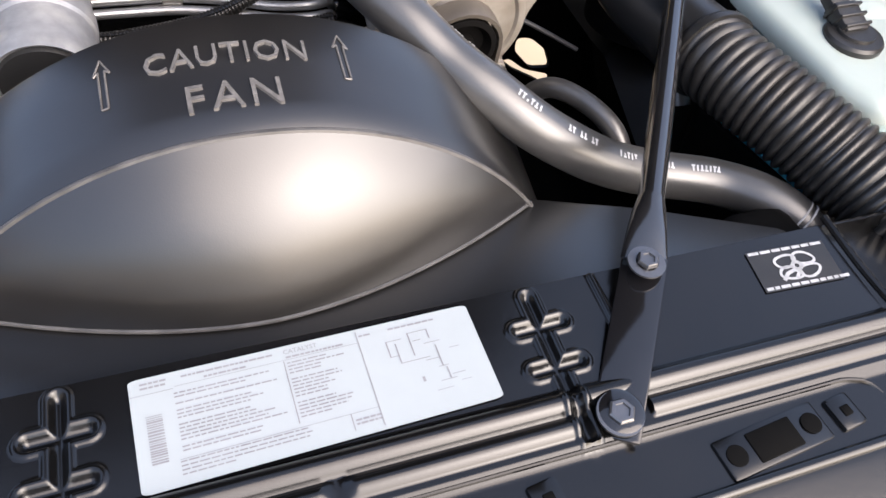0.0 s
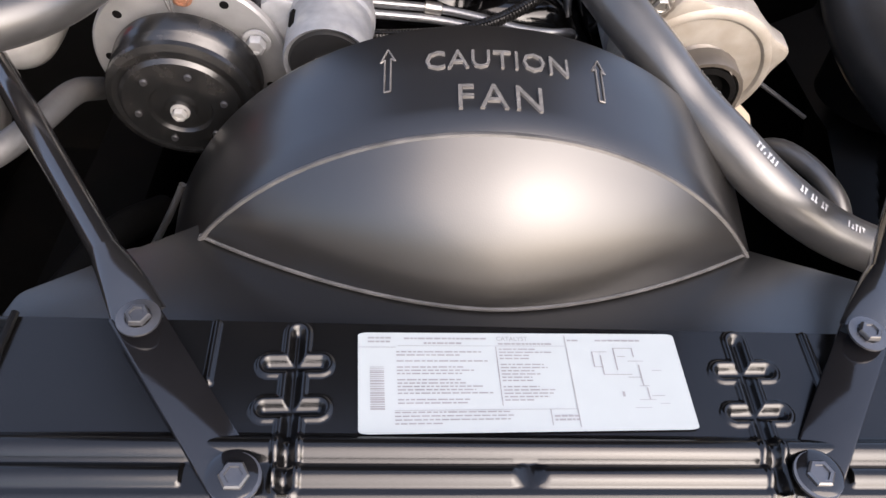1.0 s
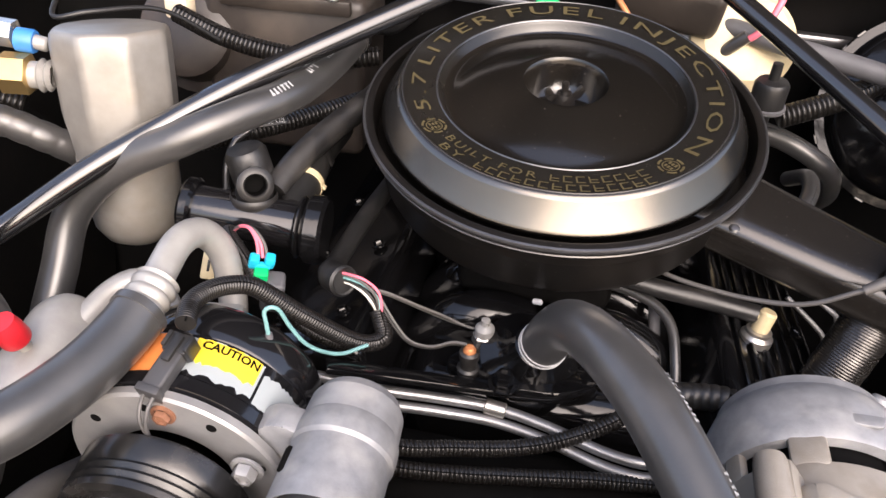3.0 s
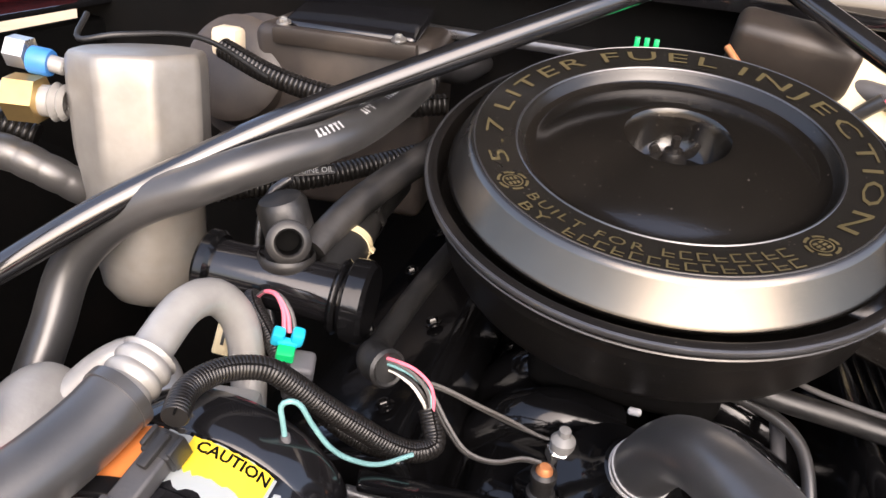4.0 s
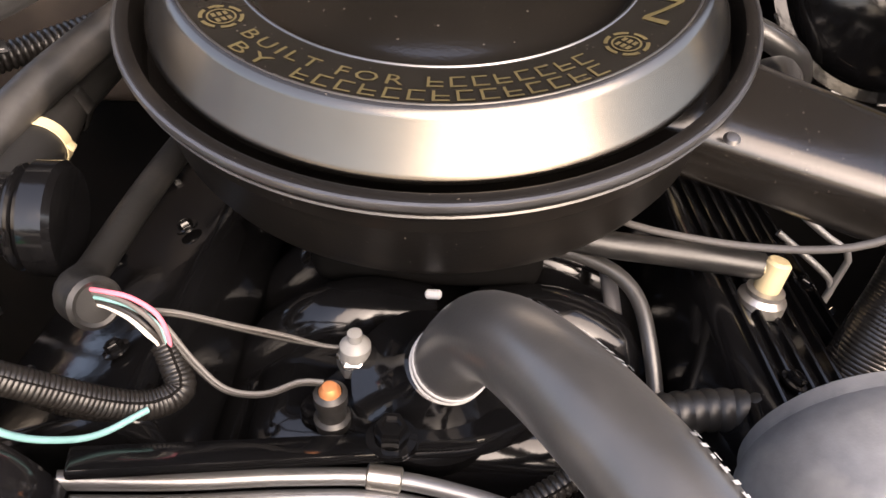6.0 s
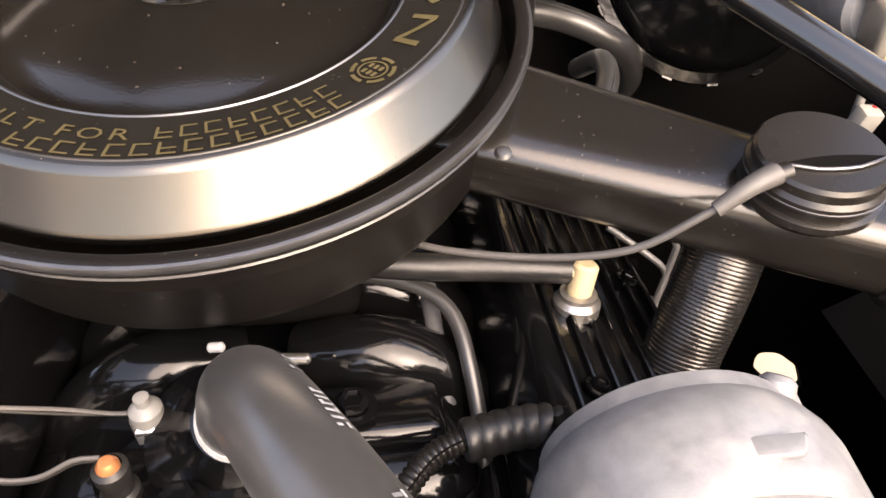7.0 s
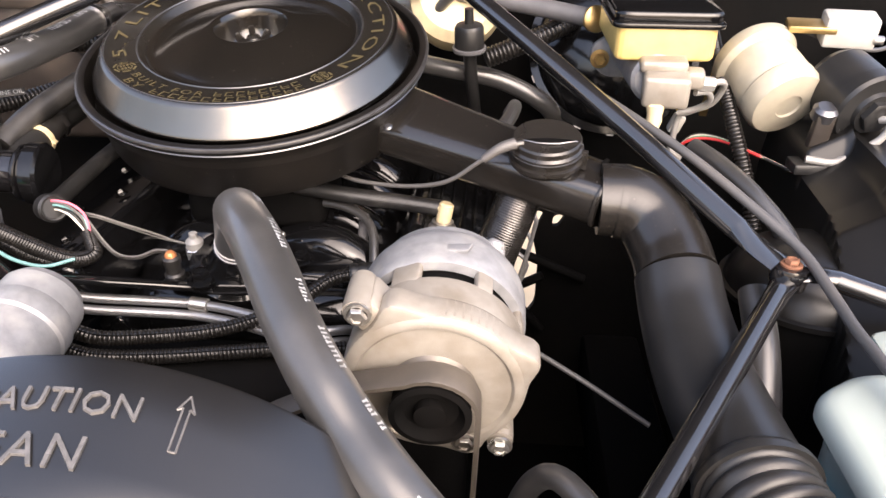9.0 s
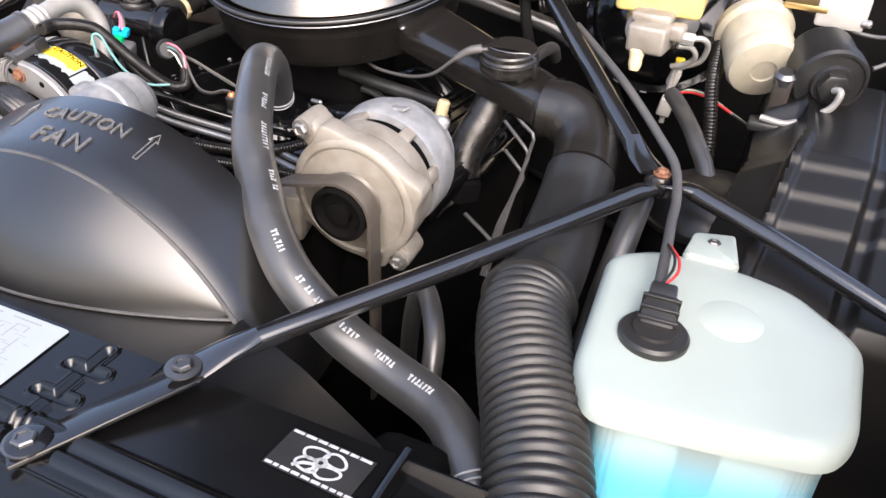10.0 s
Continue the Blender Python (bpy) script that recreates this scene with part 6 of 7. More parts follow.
sn1 = thing("temperature_sensor", (-0.06, 0.823, 0.77), "black sensor with an orange terminal", "sensor")
part("body", lathe([(0.009, 0), (0.0095, 0.006), (0.0075, 0.008), (0.0075, 0.016), (0.0085, 0.018), (0.0085, 0.024), (0.006, 0.026)], 20, axis((-0.061, 0.819, 0.774), (0, -0.12, 1))), PLASTIC, sn1)
part("terminal", lathe([(0.0055, 0), (0.0055, 0.003), (0.0035, 0.006), (0, 0.0065)], 18, axis((-0.061, 0.8155, 0.798), (0, -0.12, 1))), COPPER, sn1, "orange terminal")
sn2 = thing("coolant_sender", (-0.053, 0.858, 0.76), "zinc plated coolant sender under a pale grey boot", "sensor")
part("hex", lathe([(0.008, 0), (0.0105, 0.001), (0.0105, 0.010), (0.008, 0.012)], 6, axis((-0.0535, 0.856, 0.7785), (0, -0.1, 1))), ZINC, sn2)
part("body", lathe([(0.0085, 0.010), (0.0085, 0.018), (0.006, 0.021), (0.004, 0.022), (0.004, 0.027), (0, 0.028)], 20, axis((-0.0535, 0.856, 0.7785), (0, -0.1, 1))), SENDER, sn2, "pale grey boot over the terminal")
cn = thing("wire_connector", (-0.239, 0.820, 0.82), "grey connector with green and cyan clips", "connector")
part("body", box((0.019, 0.020, 0.034), pose(-0.231, 0.818, 0.822, 15, 8, 20), 0.004, 3), GREY_PLASTIC, cn)
part("green_clip", box((0.012, 0.010, 0.022), pose(-0.2385, 0.812, 0.836, 15, 8, 20), 0.002), GREEN, cn, "green clip")
for dx, dy in ((-0.0065, -0.001), (0.0055, 0.003)):
    part("cyan_clip", box((0.0085, 0.010, 0.011), pose(-0.2385 + dx, 0.8175 + dy, 0.8505, 15, 14, 20), 0.0022), CYAN, cn, "cyan clip")
part("clip_bridge", box((0.014, 0.006, 0.006), pose(-0.2385, 0.8165, 0.8470, 15, 8, 20), 0.002), CYAN, cn, "cyan clip")
for k in range(3):
    part("wire", tube([(-0.2425 + k * 0.0035, 0.820 + k * 0.001, 0.852), (-0.246 + k * 0.003, 0.826, 0.864), (-0.254 + k * 0.0015, 0.832, 0.871), (-0.265, 0.838, 0.868), (-0.275, 0.843, 0.858)], 0.0015, 8, 0.004), (PINK_WIRE, PINK_WIRE, RUBBER_OLD)[k], cn)
tg = thing("line_tag", (-0.288, 0.822, 0.835), "small cream tag with a black mark and cyan end", "tag")
part("tag", box((0.012, 0.004, 0.026), pose(-0.2875, 0.8215, 0.836, -25, 8, 10), 0.002), CREAM, tg)
part("mark", box((0.0022, 0.001, 0.010), pose(-0.2868, 0.8188, 0.8365, -25, 8, 10), 0.0004), PLASTIC, tg)
part("cyan_end", box((0.011, 0.005, 0.007), pose(-0.289, 0.829, 0.851, -25, 8, 10), 0.002), CYAN, tg)

bar_ = thing("bracket_bar", (-0.10, 0.78, 0.785), "glossy black steel bracket bar across the engine front", "bracket")
d = Vector((0.134, 0.040, -0.026))
part("bar", box((0.018, 0.006, d.length), axis(Vector((-0.100, 0.784, 0.788)), d, (0, 0.2, 1)), 0.002), BLACK_GLOSS, bar_)
part("end_bolt", hex_bolt((-0.030, 0.805, 0.780), (0, -0.1, 1), 0.0085, 0.012, 1.5), BLACK_GLOSS, bar_)
tl = thing("steel_tubes", (-0.1, 0.79, 0.76), "pair of bare steel coolant tubes across the engine front", "pipe")
for k in (0, 1):
    o = Vector((0, -0.006 * k, -0.009 * k))
    part("tube", tube([Vector(p) + o for p in ((-0.175, 0.765, 0.788), (-0.13, 0.780, 0.772), (-0.08, 0.792, 0.764), (-0.033, 0.798, 0.759), (0.01, 0.792, 0.756), (0.055, 0.780, 0.752), (0.088, 0.775, 0.752), (0.108, 0.785, 0.748), (0.118, 0.81, 0.73))], 0.0045, 14), STEEL_TUBE, tl)
part("clip", lathe([(0.0052, -0.009), (0.0066, -0.008), (0.0066, 0.008), (0.0052, 0.009)], 18, axis((-0.033, 0.798, 0.759), (1, -0.05, -0.08))), ZINC, tl)
cable("corrugated_loom", [(-0.165, 0.745, 0.772), (-0.13, 0.738, 0.768), (-0.10, 0.735, 0.760), (-0.06, 0.752, 0.752), (-0.01, 0.766, 0.752), (0.03, 0.782, 0.758), (0.065, 0.800, 0.770), (0.09, 0.822, 0.780), (0.125, 0.835, 0.782)], 0.0068, LOOM, "black corrugated wiring loom", (0.0036, 0.0013), "cable", "looms")
cable("corrugated_loom", [(-0.165, 0.735, 0.752), (-0.13, 0.730, 0.750), (-0.10, 0.728, 0.745), (-0.05, 0.738, 0.741), (0.0, 0.748, 0.741), (0.05, 0.758, 0.741), (0.11, 0.770, 0.738)], 0.0068, LOOM, "black corrugated wiring loom", (0.0036, 0.0013), "cable", "looms")
bt = thing("alternator_boot", (0.14, 0.82, 0.775), "black rubber terminal boot behind the alternator", "boot")
part("boot", tube([(0.105, 0.828, 0.781), (0.135, 0.833, 0.782), (0.16, 0.83, 0.785)], 0.0115, 18, 0.003, wave=(0.008, 0.0012)), RUBBER_BLACK, bt)

# ---- right rear: brake booster, master cylinder, canisters ----
bo = thing("brake_booster", (0.39, 1.27, 0.80), "black round brake booster on the firewall", "brake booster")
BO = axis((0.394, 1.248, 0.914), (0, -0.92, 0.38))
part("shell", lathe([(0, 0.028), (0.04, 0.026), (0.06, 0.016), (0.095, 0.004), (0.104, -0.006), (0.106, -0.018), (0.116, -0.020), (0.117, -0.028), (0.108, -0.030), (0.106, -0.10)], 64, BO), BLACK_GLOSS, bo)
for k in range(16):
    a = 2 * math.pi * k / 16
    part("rim_tab", box((0.012, 0.004, 0.012), BO @ pose(0.117 * math.cos(a), 0.117 * math.sin(a), -0.024, 0, 0, math.degrees(a) + 90), 0.001, 1), BLACK_GLOSS, bo)
mc = thing("master_cylinder", (0.405, 1.05, 0.90), "cast aluminium brake master cylinder with yellowed reservoir", "master cylinder")
part("cylinder", rod((0.402, 1.205, 0.925), (0.406, 1.03, 0.925), 0.0265, 30, 0.004), CAST_GREY, mc)
part("flange", prism(rounded([(-0.05, -0.012), (-0.03, -0.028), (0.03, -0.028), (0.05, -0.012), (0.05, 0.012), (0.03, 0.026), (-0.03, 0.026), (-0.05, 0.012)], 0.008), 0.010, axis((0.404, 1.198, 0.915), (0, -1, -0.05)), 0.002), CAST_GREY, mc)
part("flange_nut", hex_bolt((0.365, 1.188, 0.910), (0, -1, -0.05), 0.008, 0.010, 1.5), BRASS, mc)
part("valve_block", box((0.048, 0.040, 0.034), pose(0.414, 1.016, 0.921, 8, 0, -8), 0.005, 3), CAST, mc)
part("top_boss", box((0.050, 0.05, 0.014), pose(0.412, 1.040, 0.944, 8, 0, -4), 0.005, 3), CAST, mc)
part("side_boss", box((0.020, 0.022, 0.020), pose(0.444, 1.022, 0.930, 8, 0, -8), 0.005, 3), CAST, mc)
part("fitting", rod((0.448, 1.022, 0.925), (0.466, 1.024, 0.924), 0.008, 6, 0.001), ALU, mc)
part("plug", lathe([(0.008, 0), (0.010, 0.002), (0.008, 0.012), (0.0085, 0.018), (0.006, 0.026)], 16, axis((0.404, 1.006, 0.906), (0.02, -0.1, -1))), CREAM, mc, "cream plug")
part("reservoir", prism(rounded([(-0.053, -0.062), (0.053, -0.062), (0.053, 0.075), (-0.053, 0.075)], 0.012, 4), 0.038, pose(0.411, 1.098, 0.948, 5, 0, 2), 0.005, 3), RESERVOIR, mc, "yellowed translucent reservoir")
part("reservoir_label", box((0.026, 0.001, 0.020), pose(0.416, 1.0355, 0.963, 5, 0, 2), 0.0), CREAM, mc)
part("cap", prism(rounded([(-0.057, -0.067), (0.057, -0.067), (0.057, 0.080), (-0.057, 0.080)], 0.014, 4), 0.016, pose(0.411, 1.098, 0.986, 5, 0, 2), 0.005, 3), BLACK_GLOSS, mc, "black reservoir cap")
part("cap_lip", prism(rounded([(-0.060, -0.070), (0.060, -0.070), (0.060, 0.083), (-0.060, 0.083)], 0.014, 4), 0.006, pose(0.411, 1.098, 0.984, 5, 0, 2), 0.002, 2), BLACK_GLOSS, mc)
bl = thing("brake_line", (0.45, 0.98, 0.88), "bent steel brake lines from the valve block", "pipe")
part("line", tube([(0.462, 1.024, 0.925), (0.476, 1.030, 0.925), (0.482, 1.044, 0.914), (0.476, 1.058, 0.893), (0.456, 1.068, 0.880), (0.446, 1.075, 0.868), (0.444, 1.08, 0.80)], 0.0036, 12, 0.004), ALU, bl)
part("line", tube([(0.448, 1.024, 0.914), (0.464, 1.034, 0.912), (0.470, 1.044, 0.900), (0.460, 1.055, 0.888), (0.442, 1.062, 0.880)], 0.0034, 12, 0.004), ALU, bl)
cw = thing("white_connector", (0.415, 0.94, 0.86), "white and yellow electrical connectors on wires", "connector")
part("upper_plug", box((0.014, 0.012, 0.024), pose(0.447, 1.082, 0.862, 20, 12, 10), 0.003), WHITE_PLASTIC, cw)
part("lower_plug", box((0.018, 0.015, 0.026), pose(0.446, 1.069, 0.826, 18, 8, 5), 0.003), WHITE_PLASTIC, cw)
part("yellow_plug", box((0.012, 0.010, 0.010), pose(0.450, 1.084, 0.882, 20, 0, 10), 0.002), YELLOW, cw)
for k, m in enumerate((RED_WIRE, GREEN_WIRE, WHITE_WIRE, PLASTIC)):
    part("wire", tube([(0.447, 1.070, 0.835 - 0.002 * k), (0.465, 1.062 + 0.004 * k, 0.850), (0.492, 1.050 + 0.004 * k, 0.853), (0.53, 1.02, 0.846), (0.56, 0.995, 0.838)], 0.0017, 8, 0.006), m, cw)

vt = thing("vacuum_tube", (0.28, 1.2, 0.97), "grey metal tube with a brass end cap", "pipe")
part("tube", tube([(0.10, 1.30, 0.985), (0.20, 1.245, 0.975), (0.28, 1.212, 0.968), (0.352, 1.183, 0.960)], 0.0115, 18), GREY_PLASTIC, vt)
part("end_cap", lathe([(0.012, -0.004), (0.0165, -0.002), (0.0165, 0.004), (0.012, 0.007), (0, 0.008)], 22, axis((0.354, 1.181, 0.960), (0.3, -1, 0.15))), BRASS, vt, "brass end cap")
cv = thing("check_valve", (0.203, 1.20, 0.84), "black vacuum valve on an upright stem", "valve")
part("stem", tube([(0.208, 1.228, 0.82), (0.203, 1.194, 0.875), (0.199, 1.175, 0.925)], 0.0085, 16), PLASTIC, cv)
part("head", lathe([(0.010, -0.002), (0.020, 0.0), (0.0205, 0.004), (0.0185, 0.006), (0.0185, 0.030), (0.016, 0.034), (0.006, 0.036), (0.0055, 0.054), (0, 0.055)], 28, axis((0.1995, 1.177, 0.917), (-0.03, -0.15, 1))), PLASTIC, cv)
part("ring", lathe([(0.0190, 0.001), (0.0215, 0.002), (0.0215, 0.0055), (0.0190, 0.0065)], 28, axis((0.1995, 1.177, 0.917), (-0.03, -0.15, 1))), GREY_PLASTIC, cv)

cc = thing("vacuum_canister", (0.53, 1.07, 0.87), "cream painted round canister with a domed end", "canister")
CM = axis((0.5265, 1.104, 0.934), (0.025, -0.069, -0.034))
part("can", lathe([(0, -0.01), (0.043, -0.008), (0.0475, -0.002), (0.0475, 0.009), (0.0440, 0.013), (0.0415, 0.015), (0.0415, 0.050), (0.0400, 0.054), (0.0395, 0.056)], 48, CM), CREAM_PAINT, cc)
part("end_cap", lathe([(0.0395, 0.0545), (0.0425, 0.058), (0.0425, 0.072), (0.039, 0.079), (0.028, 0.082), (0.015, 0.0825), (0.014, 0.080), (0, 0.079)], 48, CM), CREAM_PAINT, cc)
part("port", rod(CM @ Vector((0.028, 0.02, 0.079)), CM @ Vector((0.028, 0.02, 0.092)), 0.005, 14), ALU, cc)
mo = thing("cruise_motor", (0.63, 1.0, 0.87), "black round motor with hexagonal end and silver tube", "motor")
MM = axis((0.617, 1.026, 0.913), Vector((0.014, -0.045, -0.014)))
part("shell", lathe([(0, -0.045), (0.034, -0.043), (0.0385, -0.035), (0.0385, 0.006), (0.0410, 0.008), (0.0410, 0.022), (0.0385, 0.026), (0.0355, 0.0265), (0.0345, 0.0245), (0.024, 0.0265), (0.022, 0.031), (0, 0.031)], 44, MM), PLASTIC, mo, sharp=28)
part("hex_end", lathe([(0.018, 0.030), (0.018, 0.038), (0.015, 0.040), (0, 0.040)], 6, MM), PLASTIC, mo)
part("tube", tube([MM @ Vector((0, 0, 0.040)), MM @ Vector((0.004, 0.004, 0.050)), MM @ Vector((0.0, -0.016, 0.052)), (0.606, 0.985, 0.864), (0.588, 0.980, 0.857), (0.562, 0.985, 0.858)], 0.004, 12, 0.004), ALU, mo)
br2 = thing("canister_bracket", (0.580, 0.995, 0.85), "dark steel bracket and bolt between the canisters", "bracket")
part("post", box((0.020, 0.012, 0.060), pose(0.576, 1.000, 0.876, 12, 0, 0), 0.003), BROWN_BOX, br2)
part("head", lathe([(0.010, 0), (0.013, 0.002), (0.013, 0.012), (0.009, 0.016), (0, 0.016)], 20, axis((0.576, 1.002, 0.897), (0, -0.4, 1))), STEEL_DARK, br2)
part("foot", box((0.05, 0.03, 0.012), pose(0.575, 0.992, 0.848), 0.003), PLASTIC, br2)
so = thing("solenoid_box", (0.645, 1.15, 0.95), "pale grey solenoid box with terminals", "solenoid")
part("box", box((0.055, 0.034, 0.034), pose(0.620, 1.094, 0.972, 10, 0, -8), 0.004), WHITE_PLASTIC, so)
part("plate", box((0.05, 0.03, 0.008), pose(0.580, 1.096, 0.974, 10, 0, -8), 0.002), BRASS, so)
part("screw", rod((0.642, 1.078, 0.964), (0.652, 1.074, 0.964), 0.005), ZINC, so)
for pts in ([(0.58, 1.12, 0.965), (0.62, 1.11, 0.952), (0.67, 1.12, 0.945), (0.71, 1.16, 0.95)], [(0.66, 1.0, 0.93), (0.70, 1.02, 0.95), (0.72, 1.08, 0.95), (0.70, 1.14, 0.955)]):
    cable("thin_cable", pts, 0.0026, RUBBER_OLD, "thin grey cable looping past the canisters", None, "cable", "thin cables")
cable("corrugated_loom", [(0.50, 1.30, 1.0), (0.495, 1.20, 0.965), (0.492, 1.12, 0.93), (0.497, 1.04, 0.88), (0.51, 1.0, 0.83), (0.52, 0.97, 0.78)], 0.0085, LOOM, "black corrugated wiring loom", (0.0046, 0.002), "cable", "looms")
cable("black_hose", [(0.455, 1.02, 0.855), (0.475, 0.975, 0.850), (0.50, 0.925, 0.835), (0.525, 0.88, 0.805), (0.53, 0.84, 0.76)], 0.0098, RUBBER, "black rubber hose curving down by the fender", None, "hose")
st2 = thing("tan_strap", (0.475, 1.08, 0.90), "tan plastic strap beside the master cylinder", "strap")
part("strap", box((0.010, 0.004, 0.070), pose(0.500, 1.154, 0.884, 6, 6, 0), 0.001), BRASS, st2)

co = thing("fender_cover", (0.66, 0.86, 0.70), "ribbed black plastic cover on the inner fender", "cover")


def smooth(a, b, t):
    u = max(0.0, min(1.0, (t - a) / (b - a)))
    return u * u * (3 - 2 * u)


def cover_z(x, y):
    """The cover's moulded top: a ridge, a slope beside it, three shallow steps and a groove."""
    xr = 0.578 + (min(y, 0.90) - 0.728) * 0.16
    z = 0.78 + 0.57 * (min(y, 0.86) - 0.728) + 0.08 * max(0.0, y - 0.86)
    if x < xr:
        z -= (xr - x) * 0.55
        z += 0.022 * smooth(0.980, 0.992, y) * smooth(xr - 0.046, xr - 0.040, x)
    else:
        for yk in (0.785, 0.815, 0.845):
            z += 0.0045 * smooth(yk - 0.004, yk + 0.003, y + 0.25 * (xr + 0.04 - x) * 0.2)
        z -= 0.007 * (1 - smooth(0.004, 0.012, abs(x - (0.668 + 0.09 * (y - 0.70)))))
    z += 0.005 * (1 - smooth(0.005, 0.009, abs(x - xr - 0.004)))
    z -= 0.20 * (1 - smooth(xr - 0.056, xr - 0.046, x))
    z -= 0.20 * (1 - smooth(0.690, 0.705, y))
    return z


part("shell", sheet(span(0.49, 0.80, 125), span(0.685, 1.10, 150), lambda x, y: (x, y, cover_z(x, y))), COVER_BLACK, co, sharp=50)
part("clip", box((0.012, 0.010, 0.006), pose(0.640, 1.00, 0.872), 0.002), ZINC, co)
part("clip", box((0.010, 0.016, 0.006), pose(0.618, 1.0, 0.872, 0, 0, 30), 0.002), GREEN_WIRE, co)
hs = thing("housing", (0.50, 0.84, 0.70), "rounded black plastic housing beside the duct", "housing")
HS = axis((0.545, 0.87, 0.715), (0, 0, 1))
part("dome", lathe([(0.079, 0.056), (0.075, 0.07), (0.062, 0.086), (0.05, 0.093), (0.03, 0.097), (0, 0.099)], 36, HS), COVER_BLACK, hs)
part("seam", lathe([(0.079, 0.050), (0.084, 0.051), (0.084, 0.056), (0.079, 0.057)], 36, HS), COVER_BLACK, hs)
part("body", lathe([(0.079, 0.051), (0.080, 0.0), (0.08, -0.08)], 36, HS), DARK, hs)
w = thing("splash_hose", (0.45, 0.74, 0.74), "black rubber hoses low beside the duct", "hose")
part("hose", tube([(0.468, 0.80, 0.80), (0.466, 0.75, 0.77), (0.462, 0.70, 0.72), (0.46, 0.66, 0.66)], 0.014, 18), RUBBER, w)
part("hose", tube([(0.262, 0.70, 0.56), (0.270, 0.685, 0.65), (0.288, 0.66, 0.705), (0.31, 0.63, 0.715), (0.335, 0.59, 0.70), (0.345, 0.56, 0.66)], 0.010, 16), RUBBER, w)
part("thin_line", tube([(0.27, 0.82, 0.72), (0.33, 0.79, 0.70), (0.39, 0.77, 0.67)], 0.0026, 10), RUBBER_OLD, w)

# ---- firewall: heater box, wiper motor and clutter ----
hb = thing("heater_box", (-0.36, 1.26, 0.80), "dusty brown-black heater box on the firewall", "heater box")
part("case", box((0.20, 0.14, 0.20), pose(-0.37, 1.27, 0.87, 0, 0, 4), 0.012, 3), BROWN_BOX, hb)
part("lid", box((0.15, 0.10, 0.014), pose(-0.365, 1.255, 0.978, 12, 0, 4), 0.008, 3), BLACK_PAINT, hb)
part("lip", box((0.16, 0.012, 0.02), pose(-0.36, 1.195, 0.962, 10, 0, 4), 0.004), BROWN_BOX, hb)
for x in (-0.43, -0.30):
    part("screw", hex_bolt((x, 1.195, 0.973), (0, -0.3, 1), 0.005, 0.006, 1.6), ZINC, hb)
part("resistor", box((0.06, 0.02, 0.03), pose(-0.30, 1.20, 0.91), 0.004), BROWN_BOX, hb)
bw = thing("blower_motor", (-0.49, 1.22, 0.85), "dusty blower motor with a plastic plug", "motor")
part("shell", lathe([(0, 0.05), (0.05, 0.048), (0.06, 0.04), (0.062, 0.0), (0.075, -0.005), (0.075, -0.02)], 36, axis((-0.49, 1.23, 0.90), (0, -0.9, 0.4))), BROWN_BOX, bw)
part("plug", box((0.03, 0.025, 0.03), pose(-0.47, 1.15, 0.955), 0.006), TAN, bw)
cable("corrugated_loom", [(-0.46, 1.12, 0.955), (-0.40, 1.11, 0.938), (-0.34, 1.11, 0.928), (-0.28, 1.12, 0.925), (-0.23, 1.14, 0.93)], 0.011, LOOM, "black corrugated wiring loom", (0.0050, 0.0024), "cable", "looms")
cable("thin_cable", [(-0.50, 0.98, 1.0), (-0.49, 0.955, 0.985), (-0.46, 0.97, 0.99), (-0.42, 1.02, 0.985), (-0.38, 1.06, 0.95)], 0.0024, PLASTIC, "thin black cable looping past the accumulator", None, "cable", "thin cables")
wm = thing("wiper_motor", (0.16, 1.27, 0.92), "cream wiper motor with wires at the firewall", "motor")
part("gearbox", lathe([(0, 0.035), (0.05, 0.033), (0.062, 0.022), (0.064, 0.0), (0.055, -0.03)], 36, axis((0.175, 1.285, 0.955), (0.1, -0.8, 0.5))), CREAM, wm)
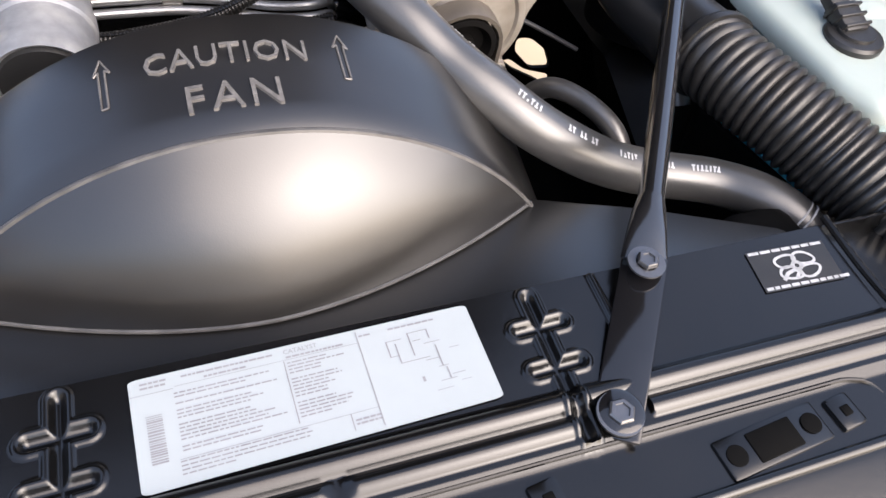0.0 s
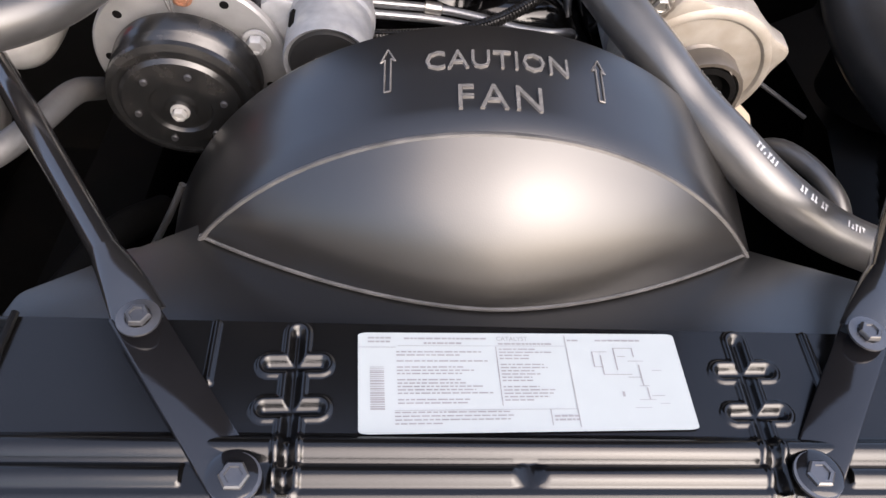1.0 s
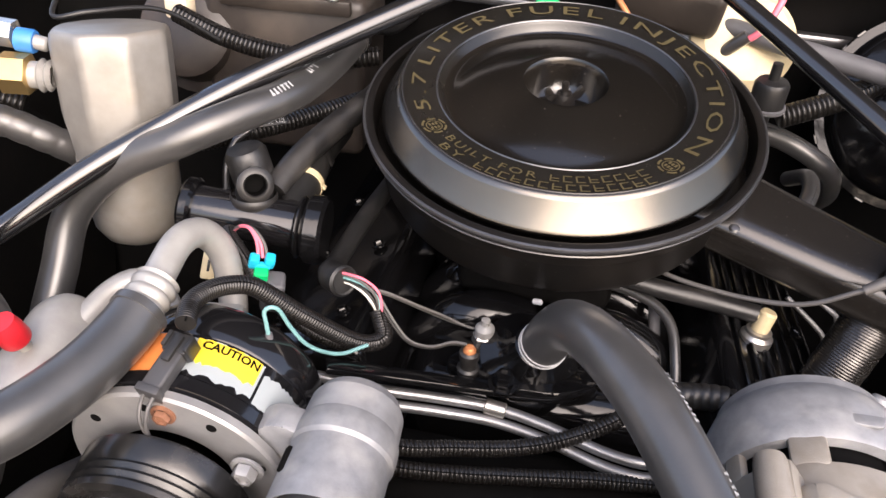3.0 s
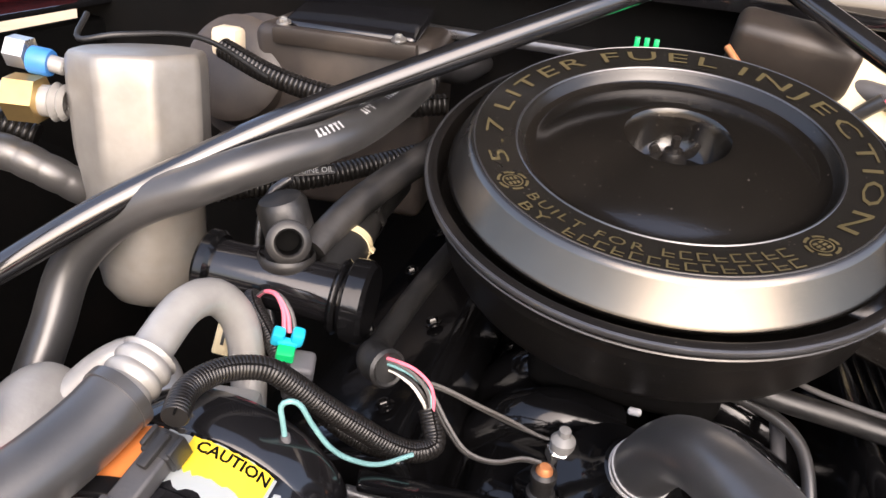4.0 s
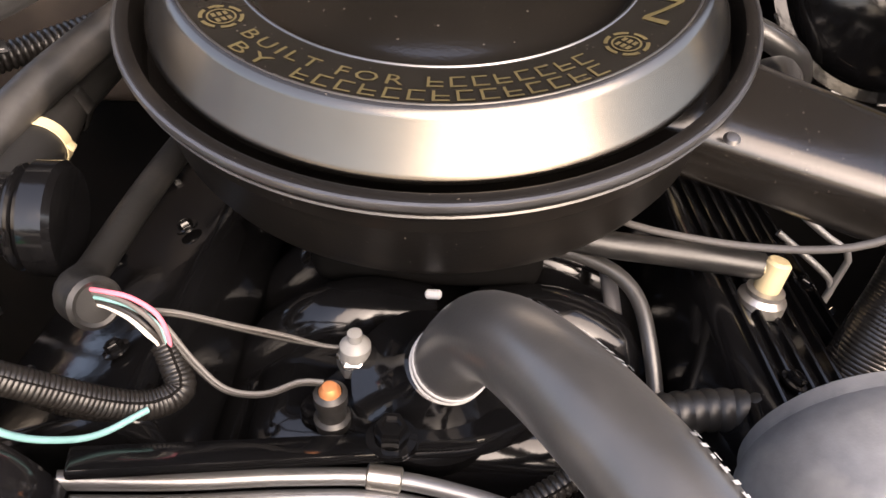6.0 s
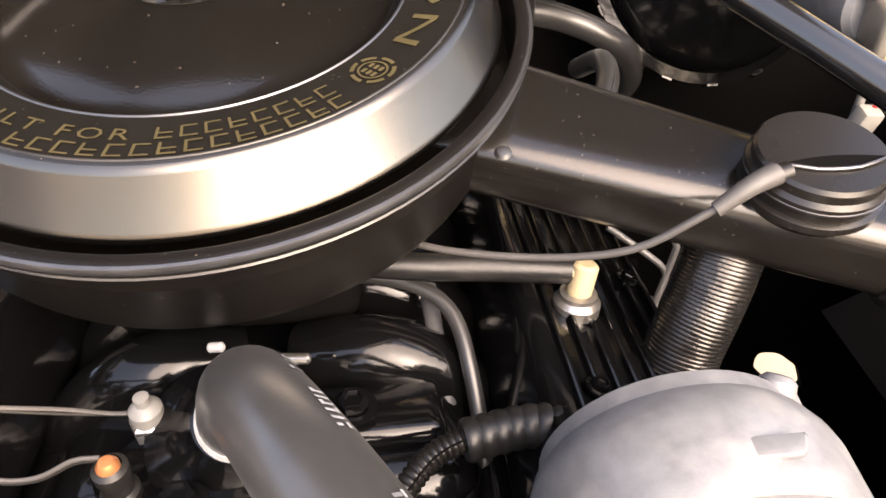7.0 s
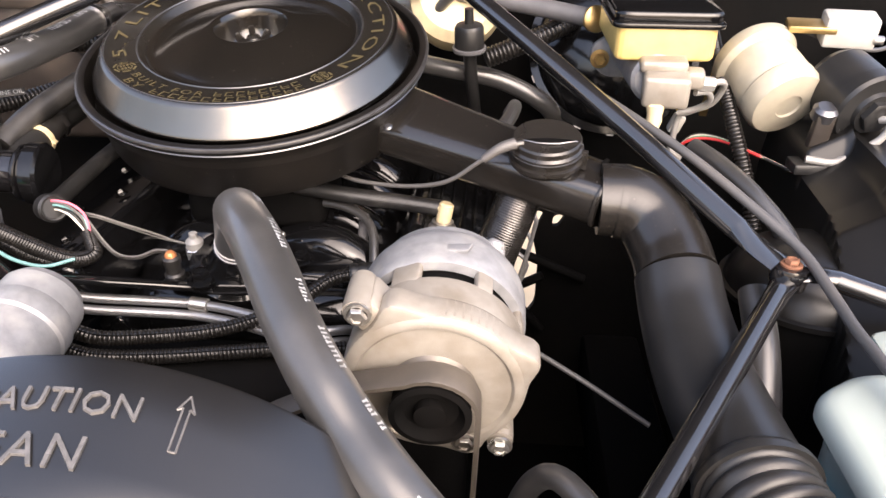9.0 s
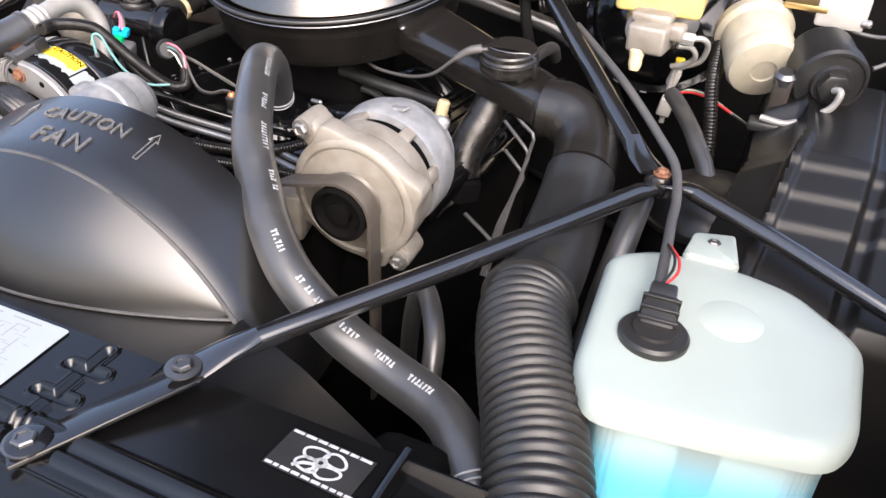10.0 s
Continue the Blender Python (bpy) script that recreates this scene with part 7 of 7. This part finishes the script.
part("motor", rod((0.10, 1.30, 0.955), (0.15, 1.28, 0.955), 0.028, 28, 0.006), ZINC, wm)
part("cover", box((0.12, 0.05, 0.06), pose(0.085, 1.26, 1.005, 20, 6, -6), 0.012, 3), BROWN_BOX, wm)
part("wires", tube([(0.16, 1.25, 0.96), (0.185, 1.235, 0.985), (0.20, 1.24, 1.02), (0.21, 1.28, 1.05)], 0.004, 10), PINK_WIRE, wm)
part("sleeve", tube([(0.145, 1.255, 0.94), (0.16, 1.245, 0.962), (0.175, 1.24, 0.978)], 0.0075, 14), RUBBER, wm)
gc = thing("green_connector", (-0.052, 1.17, 0.985), "small green connector behind the air cleaner", "connector")
part("body", box((0.026, 0.016, 0.018), pose(-0.054, 1.20, 0.992), 0.003), GREEN, gc)
for k in (-1, 0, 1):
    part("pin", box((0.005, 0.006, 0.012), pose(-0.054 + k * 0.009, 1.20, 1.004), 0.001), GREEN, gc)
fw = thing("firewall_rail", (0.1, 1.30, 0.97), "dark wiring rail along the firewall", "rail")
part("rail", box((0.9, 0.02, 0.012), pose(0.02, 1.325, 0.965), 0.004), STEEL_DARK, fw)
cable("corrugated_loom", [(0.22, 1.19, 0.905), (0.26, 1.20, 0.92), (0.30, 1.215, 0.935), (0.34, 1.25, 0.95)], 0.013, LOOM, "black corrugated wiring loom", (0.0055, 0.0026), "cable", "looms")
cable("black_hose", [(0.10, 1.16, 0.91), (0.16, 1.20, 0.89), (0.24, 1.22, 0.87), (0.30, 1.22, 0.84), (0.33, 1.27, 0.79), (0.34, 1.34, 0.74)], 0.012, RUBBER, "black rubber hose behind the air cleaner", None, "hose")
cable("black_hose", [(0.22, 1.06, 0.82), (0.25, 1.10, 0.85), (0.26, 1.15, 0.855), (0.255, 1.2, 0.83)], 0.009, RUBBER, "black rubber hose behind the snorkel", None, "hose")
gp = thing("copper_strap", (0.03, 1.17, 0.98), "orange-brown strap behind the air cleaner", "strap")
part("strap", tube([(0.02, 1.215, 1.01), (0.035, 1.20, 0.995), (0.052, 1.19, 0.975)], 0.0035, 10), COPPER, gp)
